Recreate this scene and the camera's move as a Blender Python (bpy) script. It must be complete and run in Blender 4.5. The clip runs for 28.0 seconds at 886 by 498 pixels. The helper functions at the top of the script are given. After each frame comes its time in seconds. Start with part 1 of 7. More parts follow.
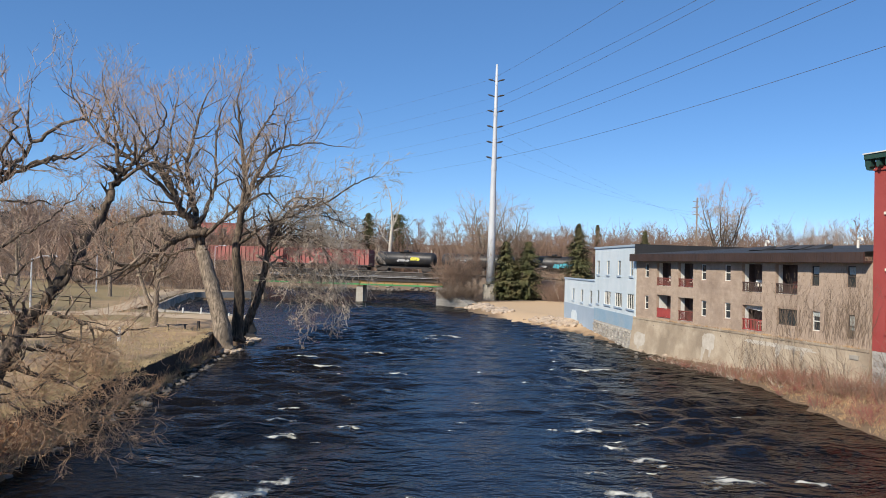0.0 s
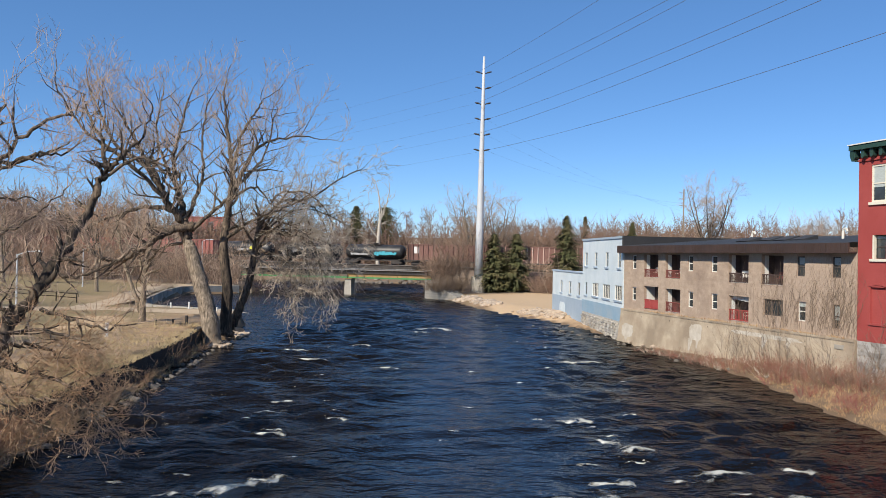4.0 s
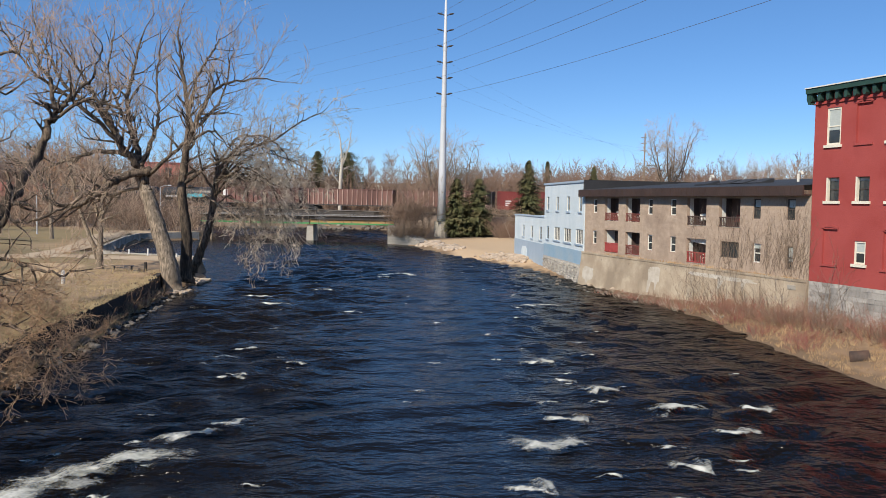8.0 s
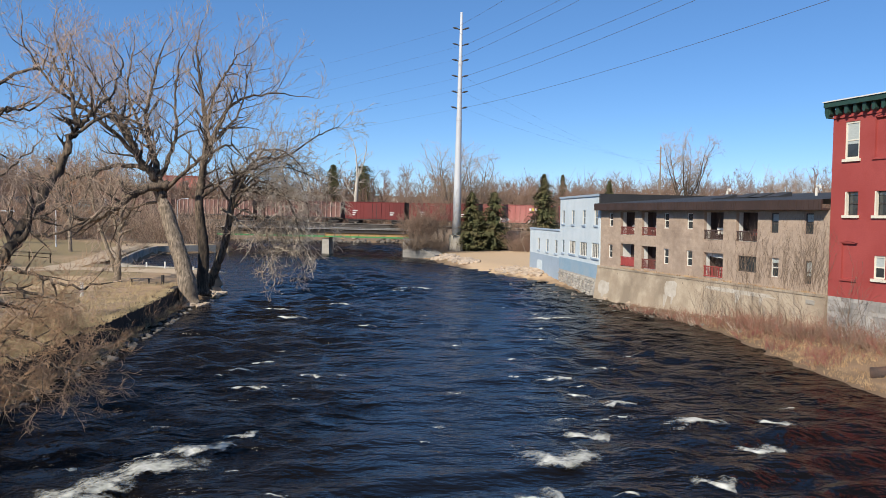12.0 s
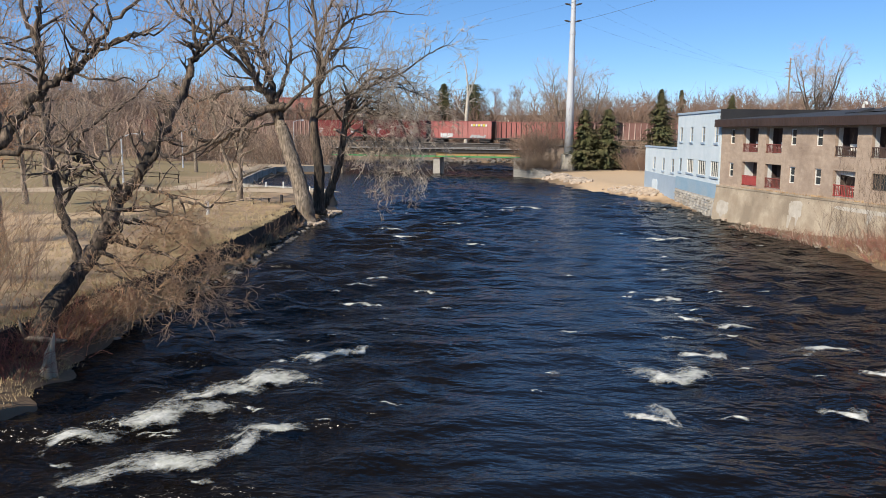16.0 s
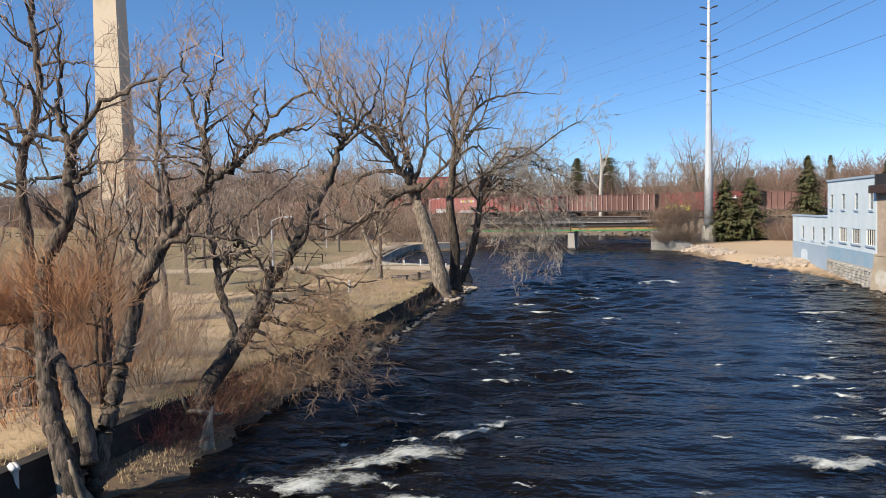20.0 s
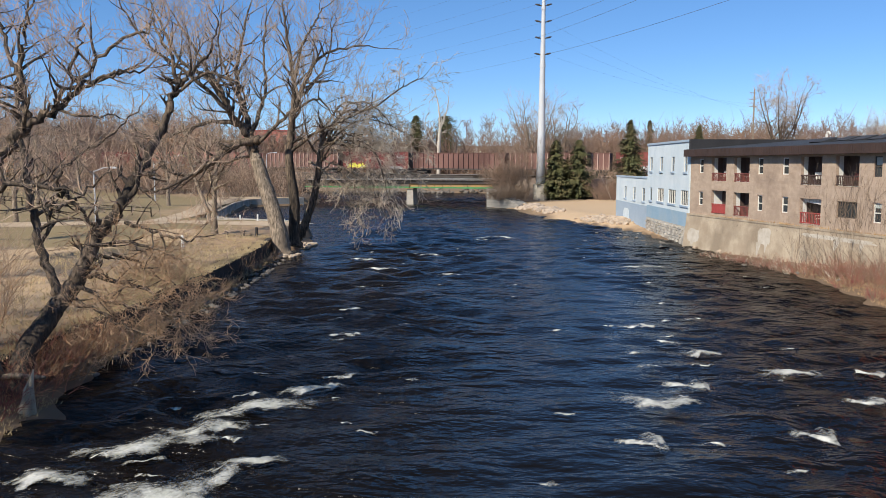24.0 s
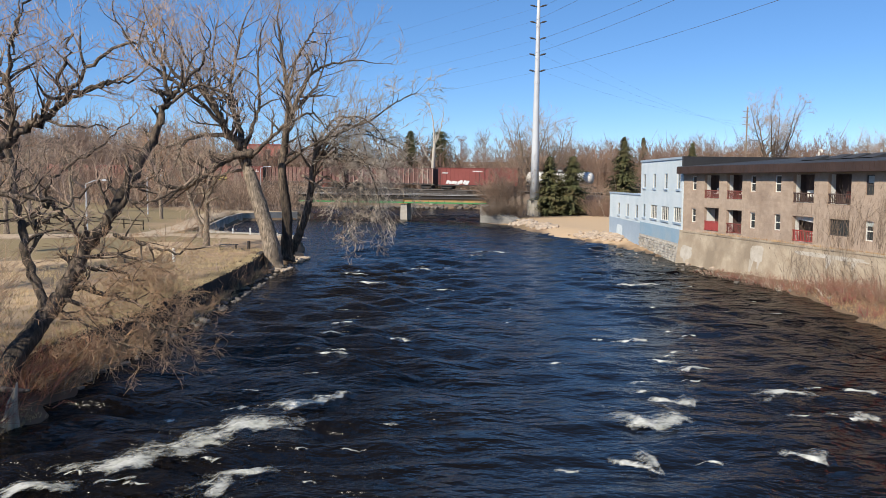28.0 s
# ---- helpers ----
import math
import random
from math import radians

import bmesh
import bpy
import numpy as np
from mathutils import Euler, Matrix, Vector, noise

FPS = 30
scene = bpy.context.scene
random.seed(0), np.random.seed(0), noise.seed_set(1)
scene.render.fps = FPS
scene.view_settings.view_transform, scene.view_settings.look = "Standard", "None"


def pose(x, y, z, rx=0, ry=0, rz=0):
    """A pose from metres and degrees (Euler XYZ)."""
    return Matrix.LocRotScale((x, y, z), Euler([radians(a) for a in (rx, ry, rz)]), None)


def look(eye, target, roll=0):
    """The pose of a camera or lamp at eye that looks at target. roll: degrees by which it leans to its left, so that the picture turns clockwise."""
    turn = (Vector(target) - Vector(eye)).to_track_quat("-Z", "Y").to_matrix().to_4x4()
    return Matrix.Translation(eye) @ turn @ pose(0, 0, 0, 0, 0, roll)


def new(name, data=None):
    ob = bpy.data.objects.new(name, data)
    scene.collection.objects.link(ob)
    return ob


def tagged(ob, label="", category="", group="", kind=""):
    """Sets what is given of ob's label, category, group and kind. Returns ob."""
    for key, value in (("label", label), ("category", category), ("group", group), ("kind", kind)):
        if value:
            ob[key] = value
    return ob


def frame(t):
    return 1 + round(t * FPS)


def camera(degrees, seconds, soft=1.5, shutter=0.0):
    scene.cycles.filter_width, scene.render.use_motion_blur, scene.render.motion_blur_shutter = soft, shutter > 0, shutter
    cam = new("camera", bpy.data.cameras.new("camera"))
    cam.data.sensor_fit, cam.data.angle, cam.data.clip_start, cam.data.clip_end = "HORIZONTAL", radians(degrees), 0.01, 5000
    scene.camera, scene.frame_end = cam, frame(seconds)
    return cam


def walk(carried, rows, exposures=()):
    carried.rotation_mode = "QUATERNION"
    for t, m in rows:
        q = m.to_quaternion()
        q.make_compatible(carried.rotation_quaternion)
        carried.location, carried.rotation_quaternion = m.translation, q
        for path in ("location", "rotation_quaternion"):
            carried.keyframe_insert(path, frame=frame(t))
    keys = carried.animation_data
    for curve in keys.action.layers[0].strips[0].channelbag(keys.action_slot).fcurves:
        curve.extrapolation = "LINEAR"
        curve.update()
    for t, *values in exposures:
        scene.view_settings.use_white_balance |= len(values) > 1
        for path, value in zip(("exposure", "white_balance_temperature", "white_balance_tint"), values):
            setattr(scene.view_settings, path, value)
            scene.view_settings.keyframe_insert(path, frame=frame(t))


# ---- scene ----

# A river seen from a bridge: x to the right bank, y upstream, z up from the water.
cam = camera(58.03, 28.0, soft=0.8)
walk(cam, [
    (0.0, pose(0.02, 0.15, 7.51, 91.01, -1.34, -0.21)),
    (0.5, pose(0.02, 0.13, 7.53, 91.19, -1.01, 0.69)),
    (1.0, pose(0.03, 0.14, 7.55, 91.03, -0.68, 0.49)),
    (1.5, pose(0.02, 0.15, 7.55, 90.94, -0.51, 0.11)),
    (2.0, pose(0.00, 0.11, 7.55, 91.00, -0.50, 0.07)),
    (2.5, pose(-0.01, 0.10, 7.55, 90.92, -0.70, -0.19)),
    (4.5, pose(0.00, 0.10, 7.55, 89.92, -0.98, -1.14)),
    (5.0, pose(0.01, 0.19, 7.51, 87.99, -0.62, 1.21)),
    (5.5, pose(-0.00, 0.08, 7.51, 85.92, -0.05, 4.33)),
    (6.0, pose(0.08, -0.02, 7.52, 84.38, 0.39, 11.41)),
    (6.5, pose(0.10, -0.14, 7.52, 84.57, 0.41, 16.50)),
    (7.0, pose(0.06, 0.04, 7.52, 85.35, -0.61, 5.90)),
    (7.5, pose(0.10, 0.09, 7.50, 86.11, -0.94, -2.17)),
    (8.0, pose(0.07, 0.13, 7.45, 86.63, -0.74, -3.71)),
    (8.5, pose(0.04, 0.18, 7.48, 86.71, -0.79, -3.83)),
    (9.0, pose(0.07, 0.15, 7.47, 86.88, -0.93, -3.48)),
    (9.5, pose(0.06, 0.15, 7.47, 87.03, -1.03, -3.17)),
    (10.0, pose(0.06, 0.15, 7.50, 87.22, -0.96, -3.38)),
    (10.5, pose(0.04, 0.15, 7.49, 87.44, -0.79, -3.54)),
    (11.0, pose(0.06, 0.13, 7.48, 87.52, -0.62, -3.26)),
    (11.5, pose(0.02, 0.10, 7.52, 87.53, -0.64, -2.86)),
    (12.0, pose(0.01, 0.11, 7.49, 87.56, -0.79, -2.65)),
    (12.5, pose(0.03, 0.13, 7.52, 87.47, -0.82, -2.53)),
    (14.5, pose(0.05, 0.13, 7.51, 87.28, -0.89, -1.42)),
    (15.0, pose(0.04, -0.07, 7.51, 86.09, -0.71, 0.47)),
    (15.5, pose(0.01, 0.13, 7.46, 83.02, -0.39, 3.76)),
    (16.0, pose(0.03, 0.07, 7.46, 81.76, -0.20, 5.25)),
    (16.5, pose(0.02, 0.05, 7.44, 82.23, -0.17, 5.66)),
    (17.0, pose(0.01, 0.05, 7.45, 82.66, -0.18, 5.41)),
    (17.5, pose(0.02, 0.03, 7.46, 83.24, -0.27, 4.63)),
    (18.0, pose(0.02, 0.03, 7.47, 84.02, -0.49, 4.39)),
    (18.5, pose(0.03, 0.00, 7.48, 84.94, 0.25, 7.30)),
    (19.0, pose(0.11, -0.06, 7.53, 85.53, 1.52, 12.69)),
    (19.5, pose(0.14, -0.17, 7.55, 85.88, 1.19, 14.18)),
    (20.0, pose(0.06, -0.32, 7.58, 87.23, 1.46, 14.77)),
    (20.5, pose(-0.05, -0.37, 7.54, 87.91, -0.13, 10.68)),
    (21.0, pose(-0.07, -0.34, 7.51, 87.84, -0.95, 6.66)),
    (21.5, pose(-0.06, -0.24, 7.47, 87.39, -0.19, 2.56)),
    (23.5, pose(-0.14, -0.22, 7.49, 85.33, 1.02, 3.70)),
    (24.0, pose(-0.20, -0.27, 7.52, 83.94, 0.23, 3.23)),
    (24.5, pose(-0.17, -0.27, 7.50, 83.94, -1.21, 2.89)),
    (25.0, pose(-0.12, -0.16, 7.50, 84.47, -1.17, 2.59)),
    (25.5, pose(-0.12, -0.10, 7.48, 84.36, -0.53, 2.15)),
    (26.0, pose(-0.11, -0.08, 7.47, 84.36, -0.30, 1.80)),
    (26.5, pose(-0.10, -0.07, 7.44, 84.61, -0.25, 1.87)),
    (27.0, pose(-0.08, -0.07, 7.48, 84.86, -0.13, 2.05)),
    (27.5, pose(-0.12, -0.08, 7.50, 85.08, -0.11, 2.16)),
    (28.0, pose(-0.11, -0.10, 7.47, 85.05, -0.23, 2.84)),
], exposures=[(0.0, 0.0), (5.0, 0.04), (6.2, 0.12), (7.0, 0.2), (7.5, 0.08), (8.0, -0.06), (10.0, -0.03), (14.0, 0.02), (16.0, 0.04), (19.0, 0.1), (20.5, 0.08), (22.0, 0.04), (28.0, 0.06)])

# ---- world and sun ----
SUN = Vector((-0.48, -0.62, 0.62)).normalized()
world = bpy.data.worlds.new("sky")
scene.world = world
world.use_nodes = True
wn = world.node_tree.nodes
sky = wn.new("ShaderNodeTexSky")
sky.sky_type = "NISHITA"
sky.sun_disc = False
sky.sun_elevation = math.asin(SUN.z)
sky.sun_rotation = math.atan2(SUN.x, SUN.y)
sky.air_density = 0.72
sky.dust_density = 0.0
sky.ozone_density = 4.0
sky.altitude = 200
wn["Background"].inputs[1].default_value = 0.125
hue = wn.new("ShaderNodeHueSaturation")
hue.inputs["Saturation"].default_value = 1.14
tint = wn.new("ShaderNodeMix")
tint.data_type, tint.blend_type = "RGBA", "MULTIPLY"
tint.inputs[0].default_value = 1.0
tint.inputs[7].default_value = (0.90, 0.965, 1.05, 1)
world.node_tree.links.new(sky.outputs[0], hue.inputs["Color"])
world.node_tree.links.new(hue.outputs[0], tint.inputs[6])
even = wn.new("ShaderNodeMix")
even.data_type = "RGBA"
even.inputs[0].default_value = 0.22
even.inputs[7].default_value = (1.65, 3.45, 6.4, 1)
world.node_tree.links.new(tint.outputs[2], even.inputs[6])
world.node_tree.links.new(even.outputs[2], wn["Background"].inputs[0])
sun_data = bpy.data.lights.new("sun", "SUN")
sun_data.energy = 5.6
sun_data.angle = radians(0.53)
sun_data.color = (1.0, 0.915, 0.78)
sun = new("sun", sun_data)
sun.matrix_world = look(SUN * 200, (0, 0, 0))

# ---- materials ----
def mat(name, c1, c2, scale=1.0, rough=0.85, metal=0.0, bump=0.25, fine=18.0, c3=None, patch=0.15, stretch=(1, 1, 1), spec=0.4, vary=0.0, island=False):
    """Two colours mixed by grain, a third in large stains; relief from the fine grain. vary: lightness from object to object."""
    m = bpy.data.materials.new(name)
    m.use_nodes = True
    nt = m.node_tree
    n, l = nt.nodes, nt.links
    b = n["Principled BSDF"]
    tc = n.new("ShaderNodeTexCoord")
    mp = n.new("ShaderNodeMapping")
    mp.inputs["Scale"].default_value = stretch
    l.new(tc.outputs["Object"], mp.inputs["Vector"])
    def noise_tex(s, detail=4.0):
        t = n.new("ShaderNodeTexNoise")
        t.inputs["Scale"].default_value = s
        t.inputs["Detail"].default_value = detail
        t.inputs["Roughness"].default_value = 0.6
        l.new(mp.outputs[0], t.inputs["Vector"])
        return t
    def ramp(src, lo, hi):
        r = n.new("ShaderNodeMapRange")
        r.inputs["From Min"].default_value = lo
        r.inputs["From Max"].default_value = hi
        l.new(src, r.inputs["Value"])
        return r.outputs[0]
    def mix(fac, a, c, kind="MIX"):
        x = n.new("ShaderNodeMix")
        x.data_type = "RGBA"
        x.blend_type = kind
        for sock, val in ((x.inputs[0], fac), (x.inputs[6], a), (x.inputs[7], c)):
            if isinstance(val, (tuple, float)):
                sock.default_value = (*val, 1) if isinstance(val, tuple) else val
            else:
                l.new(val, sock)
        return x.outputs[2]
    g = noise_tex(scale)
    f = noise_tex(fine)
    col = mix(ramp(g.outputs["Fac"], 0.35, 0.65), c1, c2)
    if c3:
        col = mix(ramp(noise_tex(patch, 5.0).outputs["Fac"], 0.47, 0.66), col, c3)
    col = mix(0.35, col, mix(ramp(f.outputs["Fac"], 0.3, 0.7), (0.55, 0.55, 0.55), (1.0, 1.0, 1.0)), "MULTIPLY")
    if vary:
        oi = n.new("ShaderNodeNewGeometry" if island else "ShaderNodeObjectInfo")
        hv = n.new("ShaderNodeHueSaturation")
        r = n.new("ShaderNodeMapRange")
        r.inputs["To Min"].default_value = 1 - vary
        r.inputs["To Max"].default_value = 1 + vary
        l.new(oi.outputs["Random Per Island" if island else "Random"], r.inputs["Value"])
        l.new(r.outputs[0], hv.inputs["Value"])
        l.new(col, hv.inputs["Color"])
        col = hv.outputs[0]
    l.new(col, b.inputs["Base Color"])
    b.inputs["Roughness"].default_value = rough
    b.inputs["Metallic"].default_value = metal
    b.inputs["Specular IOR Level"].default_value = spec
    if bump:
        bp = n.new("ShaderNodeBump")
        bp.inputs["Strength"].default_value = bump
        bp.inputs["Distance"].default_value = 0.05
        l.new(f.outputs["Fac"], bp.inputs["Height"])
        l.new(bp.outputs[0], b.inputs["Normal"])
    m["out"] = 0
    return m


def block_mat(name, c1, c2, mortar, bw, bh, gap, swap=True, stain=None):
    """Coursed masonry too fine to build piece by piece: wide courses along local x, rows along z."""
    m = mat(name, c1, c2, 0.8, 0.9, bump=0.2)
    n, l = m.node_tree.nodes, m.node_tree.links
    b = n["Principled BSDF"]
    old = b.inputs["Base Color"].links[0].from_socket
    tc = n.new("ShaderNodeTexCoord")
    sp = n.new("ShaderNodeSeparateXYZ")
    cb = n.new("ShaderNodeCombineXYZ")
    l.new(tc.outputs["Object"], sp.inputs[0])
    l.new(sp.outputs[0], cb.inputs[0])
    l.new(sp.outputs[2], cb.inputs[1])
    bt = n.new("ShaderNodeTexBrick")
    bt.inputs["Scale"].default_value = 1.0
    bt.inputs["Brick Width"].default_value = bw
    bt.inputs["Row Height"].default_value = bh
    bt.inputs["Mortar Size"].default_value = gap
    bt.inputs["Mortar Smooth"].default_value = 0.3
    bt.inputs["Color1"].default_value = (*c1, 1)
    bt.inputs["Color2"].default_value = (*c2, 1)
    bt.inputs["Mortar"].default_value = (*mortar, 1)
    l.new(cb.outputs[0], bt.inputs["Vector"])
    x = n.new("ShaderNodeMix")
    x.data_type = "RGBA"
    x.inputs[0].default_value = 0.6
    l.new(old, x.inputs[6])
    l.new(bt.outputs["Color"], x.inputs[7])
    l.new(x.outputs[2], b.inputs["Base Color"])
    bp = n.new("ShaderNodeBump")
    bp.inputs["Strength"].default_value = 0.5
    bp.inputs["Distance"].default_value = 0.02
    bp.invert = True
    l.new(bt.outputs["Fac"], bp.inputs["Height"])
    l.new(bp.outputs[0], b.inputs["Normal"])
    return m


def glass_mat(name, tint, rough=0.05):
    m = mat(name, tint, tuple(c * 1.6 for c in tint), 1.2, rough, bump=0.0, spec=0.8)
    return m


BARK = mat("bark", (0.10, 0.078, 0.056), (0.44, 0.35, 0.26), 9.0, 0.95, bump=1.0, fine=16, c3=(0.17, 0.135, 0.10), patch=0.7, stretch=(1, 1, 0.22))
BARK_DARK = mat("bark_dark", (0.028, 0.022, 0.017), (0.27, 0.20, 0.142), 8.0, 0.95, bump=1.0, fine=20, c3=(0.04, 0.032, 0.025), patch=0.8, stretch=(1, 1, 0.22))
ROOT = mat("bare_root", (0.36, 0.28, 0.20), (0.13, 0.10, 0.07), 5.0, 0.9, bump=0.6, fine=14, stretch=(1, 1, 0.25))
WOOD_BARE = mat("bare_wood", (0.58, 0.49, 0.36), (0.36, 0.28, 0.19), 4.0, 0.9, bump=0.6, fine=16, stretch=(1, 1, 0.2))
BARK_PALE = mat("bark_pale", (0.62, 0.56, 0.47), (0.46, 0.40, 0.33), 1.5, 0.9, bump=0.4, fine=12)
TWIG = mat("twig", (0.54, 0.395, 0.29), (0.40, 0.285, 0.205), 1.5, 0.9, bump=0.0)
TWIG_GREY = mat("twig_grey", (0.47, 0.365, 0.27), (0.33, 0.25, 0.18), 1.5, 0.9, bump=0.0)
TWIG_WARM = mat("twig_warm", (0.50, 0.325, 0.195), (0.34, 0.22, 0.135), 1.2, 0.9, bump=0.0)
TWIG_PALE = mat("twig_pale", (0.62, 0.53, 0.42), (0.42, 0.34, 0.25), 1.5, 0.9, bump=0.0)
TWIG_ORANGE = mat("twig_orange", (0.60, 0.31, 0.15), (0.48, 0.26, 0.135), 1.5, 0.9, bump=0.0)
TWIG_RED = mat("twig_red", (0.34, 0.12, 0.09), (0.26, 0.13, 0.09), 1.5, 0.9, bump=0.0)
WOODS = mat("far_wood", (0.25, 0.175, 0.132), (0.35, 0.255, 0.195), 0.06, 0.95, bump=0.0, c3=(0.24, 0.145, 0.115), patch=0.02)
BRUSH = mat("brush_twigs", (0.29, 0.195, 0.14), (0.21, 0.145, 0.105), 0.3, 0.95, bump=0.0, c3=(0.26, 0.14, 0.09), patch=0.1)
CREEPER = mat("creeper_stem", (0.22, 0.16, 0.115), (0.15, 0.11, 0.08), 1.0, 0.95, bump=0.0)
STRAW = mat("straw", (0.46, 0.36, 0.21), (0.36, 0.27, 0.15), 1.0, 0.95, bump=0.0)
RUST = mat("rusty_iron", (0.085, 0.055, 0.042), (0.14, 0.082, 0.058), 3.0, 0.85, 0.1, bump=0.3, fine=20, c3=(0.06, 0.045, 0.038), patch=1.2)
DOGWOOD = mat("dogwood_twig", (0.30, 0.10, 0.08), (0.24, 0.09, 0.07), 1.5, 0.8, bump=0.0)
STALK = mat("dead_stalks", (0.52, 0.36, 0.19), (0.36, 0.23, 0.13), 1.0, 0.95, bump=0.0)
NEEDLE = mat("needles", (0.045, 0.055, 0.020), (0.12, 0.115, 0.042), 1.2, 0.8, bump=0.2, c3=(0.125, 0.10, 0.042), patch=0.5)
CONCRETE = mat("concrete", (0.36, 0.33, 0.28), (0.46, 0.42, 0.36), 0.7, 0.9, bump=0.3, c3=(0.26, 0.235, 0.20), patch=0.4)
CONCRETE_TAN = mat("concrete_tan", (0.40, 0.315, 0.225), (0.53, 0.44, 0.325), 0.8, 0.9, bump=0.5, fine=12, c3=(0.31, 0.245, 0.175), patch=0.3, stretch=(1, 1, 0.9))
WHITEWASH = mat("pale_plaster", (0.60, 0.55, 0.47), (0.46, 0.40, 0.32), 1.5, 0.9)
# near-black holds the shade of the left wall's river face; also dark joints
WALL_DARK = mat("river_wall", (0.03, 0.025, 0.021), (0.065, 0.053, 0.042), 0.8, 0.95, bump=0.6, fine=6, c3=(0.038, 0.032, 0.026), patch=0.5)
STONE = mat("stone", (0.36, 0.34, 0.31), (0.44, 0.41, 0.37), 2.0, 0.9, bump=0.5, fine=10, c3=(0.27, 0.25, 0.225), patch=0.8, vary=0.2)
ROCK_DARK = mat("dark_rock", (0.15, 0.13, 0.11), (0.22, 0.195, 0.165), 0.9, 0.9, bump=0.4, fine=7)
ROCK = mat("riprap_rock", (0.46, 0.35, 0.255), (0.56, 0.45, 0.34), 0.9, 0.9, bump=0.4, fine=7, c3=(0.32, 0.26, 0.20), patch=0.5)
TAN = block_mat("tan_block", (0.40, 0.295, 0.222), (0.47, 0.355, 0.27), (0.29, 0.22, 0.17), 0.42, 0.21, 0.012)
RUBBLE = block_mat("rubble_stone", (0.42, 0.39, 0.34), (0.55, 0.51, 0.45), (0.33, 0.30, 0.26), 0.55, 0.24, 0.03)
BLOCK = mat("tan_block_face", (0.43, 0.325, 0.245), (0.51, 0.395, 0.30), 2.2, 0.92, bump=0.35, fine=22, c3=(0.34, 0.25, 0.19), patch=0.5, vary=0.06)
BLOCKS = mat("tan_block_faces", (0.43, 0.325, 0.245), (0.51, 0.395, 0.30), 2.2, 0.92, bump=0.35, fine=22, c3=(0.33, 0.245, 0.185), patch=0.28, vary=0.06, island=True)
RUBBLE_STONE = mat("fieldstone", (0.44, 0.40, 0.34), (0.58, 0.53, 0.46), 1.2, 0.92, bump=0.5, fine=9, vary=0.25, island=True)
ABUT = block_mat("abutment_stone", (0.24, 0.225, 0.20), (0.33, 0.31, 0.275), (0.17, 0.155, 0.135), 0.9, 0.45, 0.03)
RED = mat("red_paint", (0.36, 0.065, 0.058), (0.41, 0.08, 0.07), 0.8, 0.8, bump=0.25, fine=14, c3=(0.33, 0.052, 0.045), patch=0.4)
RED_FAR = block_mat("red_brick_far", (0.48, 0.14, 0.115), (0.56, 0.18, 0.145), (0.38, 0.2, 0.17), 0.6, 0.2, 0.012)
BLUE = mat("pale_blue_paint", (0.66, 0.74, 0.77), (0.71, 0.78, 0.81), 0.6, 0.75, bump=0.15, fine=9, c3=(0.60, 0.69, 0.73), patch=0.4)
BLUE_BAND = mat("mid_blue_paint", (0.29, 0.43, 0.54), (0.34, 0.47, 0.58), 0.6, 0.8, bump=0.2, c3=(0.36, 0.46, 0.53), patch=0.3)
BLUE_GREY = mat("blue_grey_paint", (0.36, 0.45, 0.54), (0.40, 0.49, 0.58), 0.6, 0.8, bump=0.2)
FASCIA = mat("brown_metal", (0.052, 0.034, 0.029), (0.07, 0.045, 0.038), 0.6, 0.55, bump=0.1)
ROOF = mat("roof_felt", (0.032, 0.034, 0.039), (0.05, 0.052, 0.058), 0.6, 0.8, bump=0.3)
PARAPET = mat("dark_siding", (0.03, 0.03, 0.033), (0.045, 0.044, 0.045), 0.4, 0.8, bump=0.2)
WHITE = mat("white_paint", (0.80, 0.77, 0.70), (0.74, 0.71, 0.65), 2.0, 0.6, bump=0.05)
CREAM = mat("cream_paint", (0.82, 0.77, 0.63), (0.76, 0.71, 0.58), 2.0, 0.65, bump=0.05)
DARKTRIM = mat("dark_trim", (0.045, 0.04, 0.04), (0.07, 0.06, 0.055), 2.0, 0.6, bump=0.05)
GREEN_TRIM = mat("green_trim", (0.020, 0.055, 0.045), (0.03, 0.075, 0.06), 2.0, 0.6, bump=0.1)
RED_RAIL = mat("red_railing", (0.34, 0.055, 0.05), (0.42, 0.08, 0.07), 2.0, 0.7, bump=0.1)
BROWN_RAIL = mat("brown_railing", (0.19, 0.055, 0.045), (0.24, 0.075, 0.06), 2.0, 0.7, bump=0.1)
# railing paint, and the shade colour inside the balconies
DARK_RAIL_SHADE = mat("dark_railing_shade", (0.07, 0.045, 0.04), (0.10, 0.065, 0.055), 2.0, 0.7, bump=0.1)
RECESS = mat("balcony_plaster", (0.78, 0.76, 0.71), (0.70, 0.68, 0.63), 1.0, 0.85, bump=0.1)
GLASS = glass_mat("window_glass", (0.035, 0.04, 0.042))
BLIND = mat("window_blind", (0.52, 0.56, 0.53), (0.44, 0.48, 0.45), 3.0, 0.5, bump=0.0, stretch=(1, 1, 6))
GALV = mat("galvanised_steel", (0.54, 0.56, 0.58), (0.62, 0.64, 0.66), 0.3, 0.55, 0.05, bump=0.05)
STEEL_DARK = mat("dark_steel", (0.05, 0.045, 0.042), (0.085, 0.07, 0.06), 1.0, 0.7, 0.2, bump=0.1)
GIRDER = mat("girder_steel", (0.085, 0.075, 0.06), (0.14, 0.12, 0.095), 0.6, 0.75, bump=0.2, c3=(0.17, 0.11, 0.07), patch=0.5)
GIRDER_GREEN = mat("girder_green", (0.05, 0.22, 0.075), (0.07, 0.28, 0.10), 0.8, 0.7, bump=0.1)
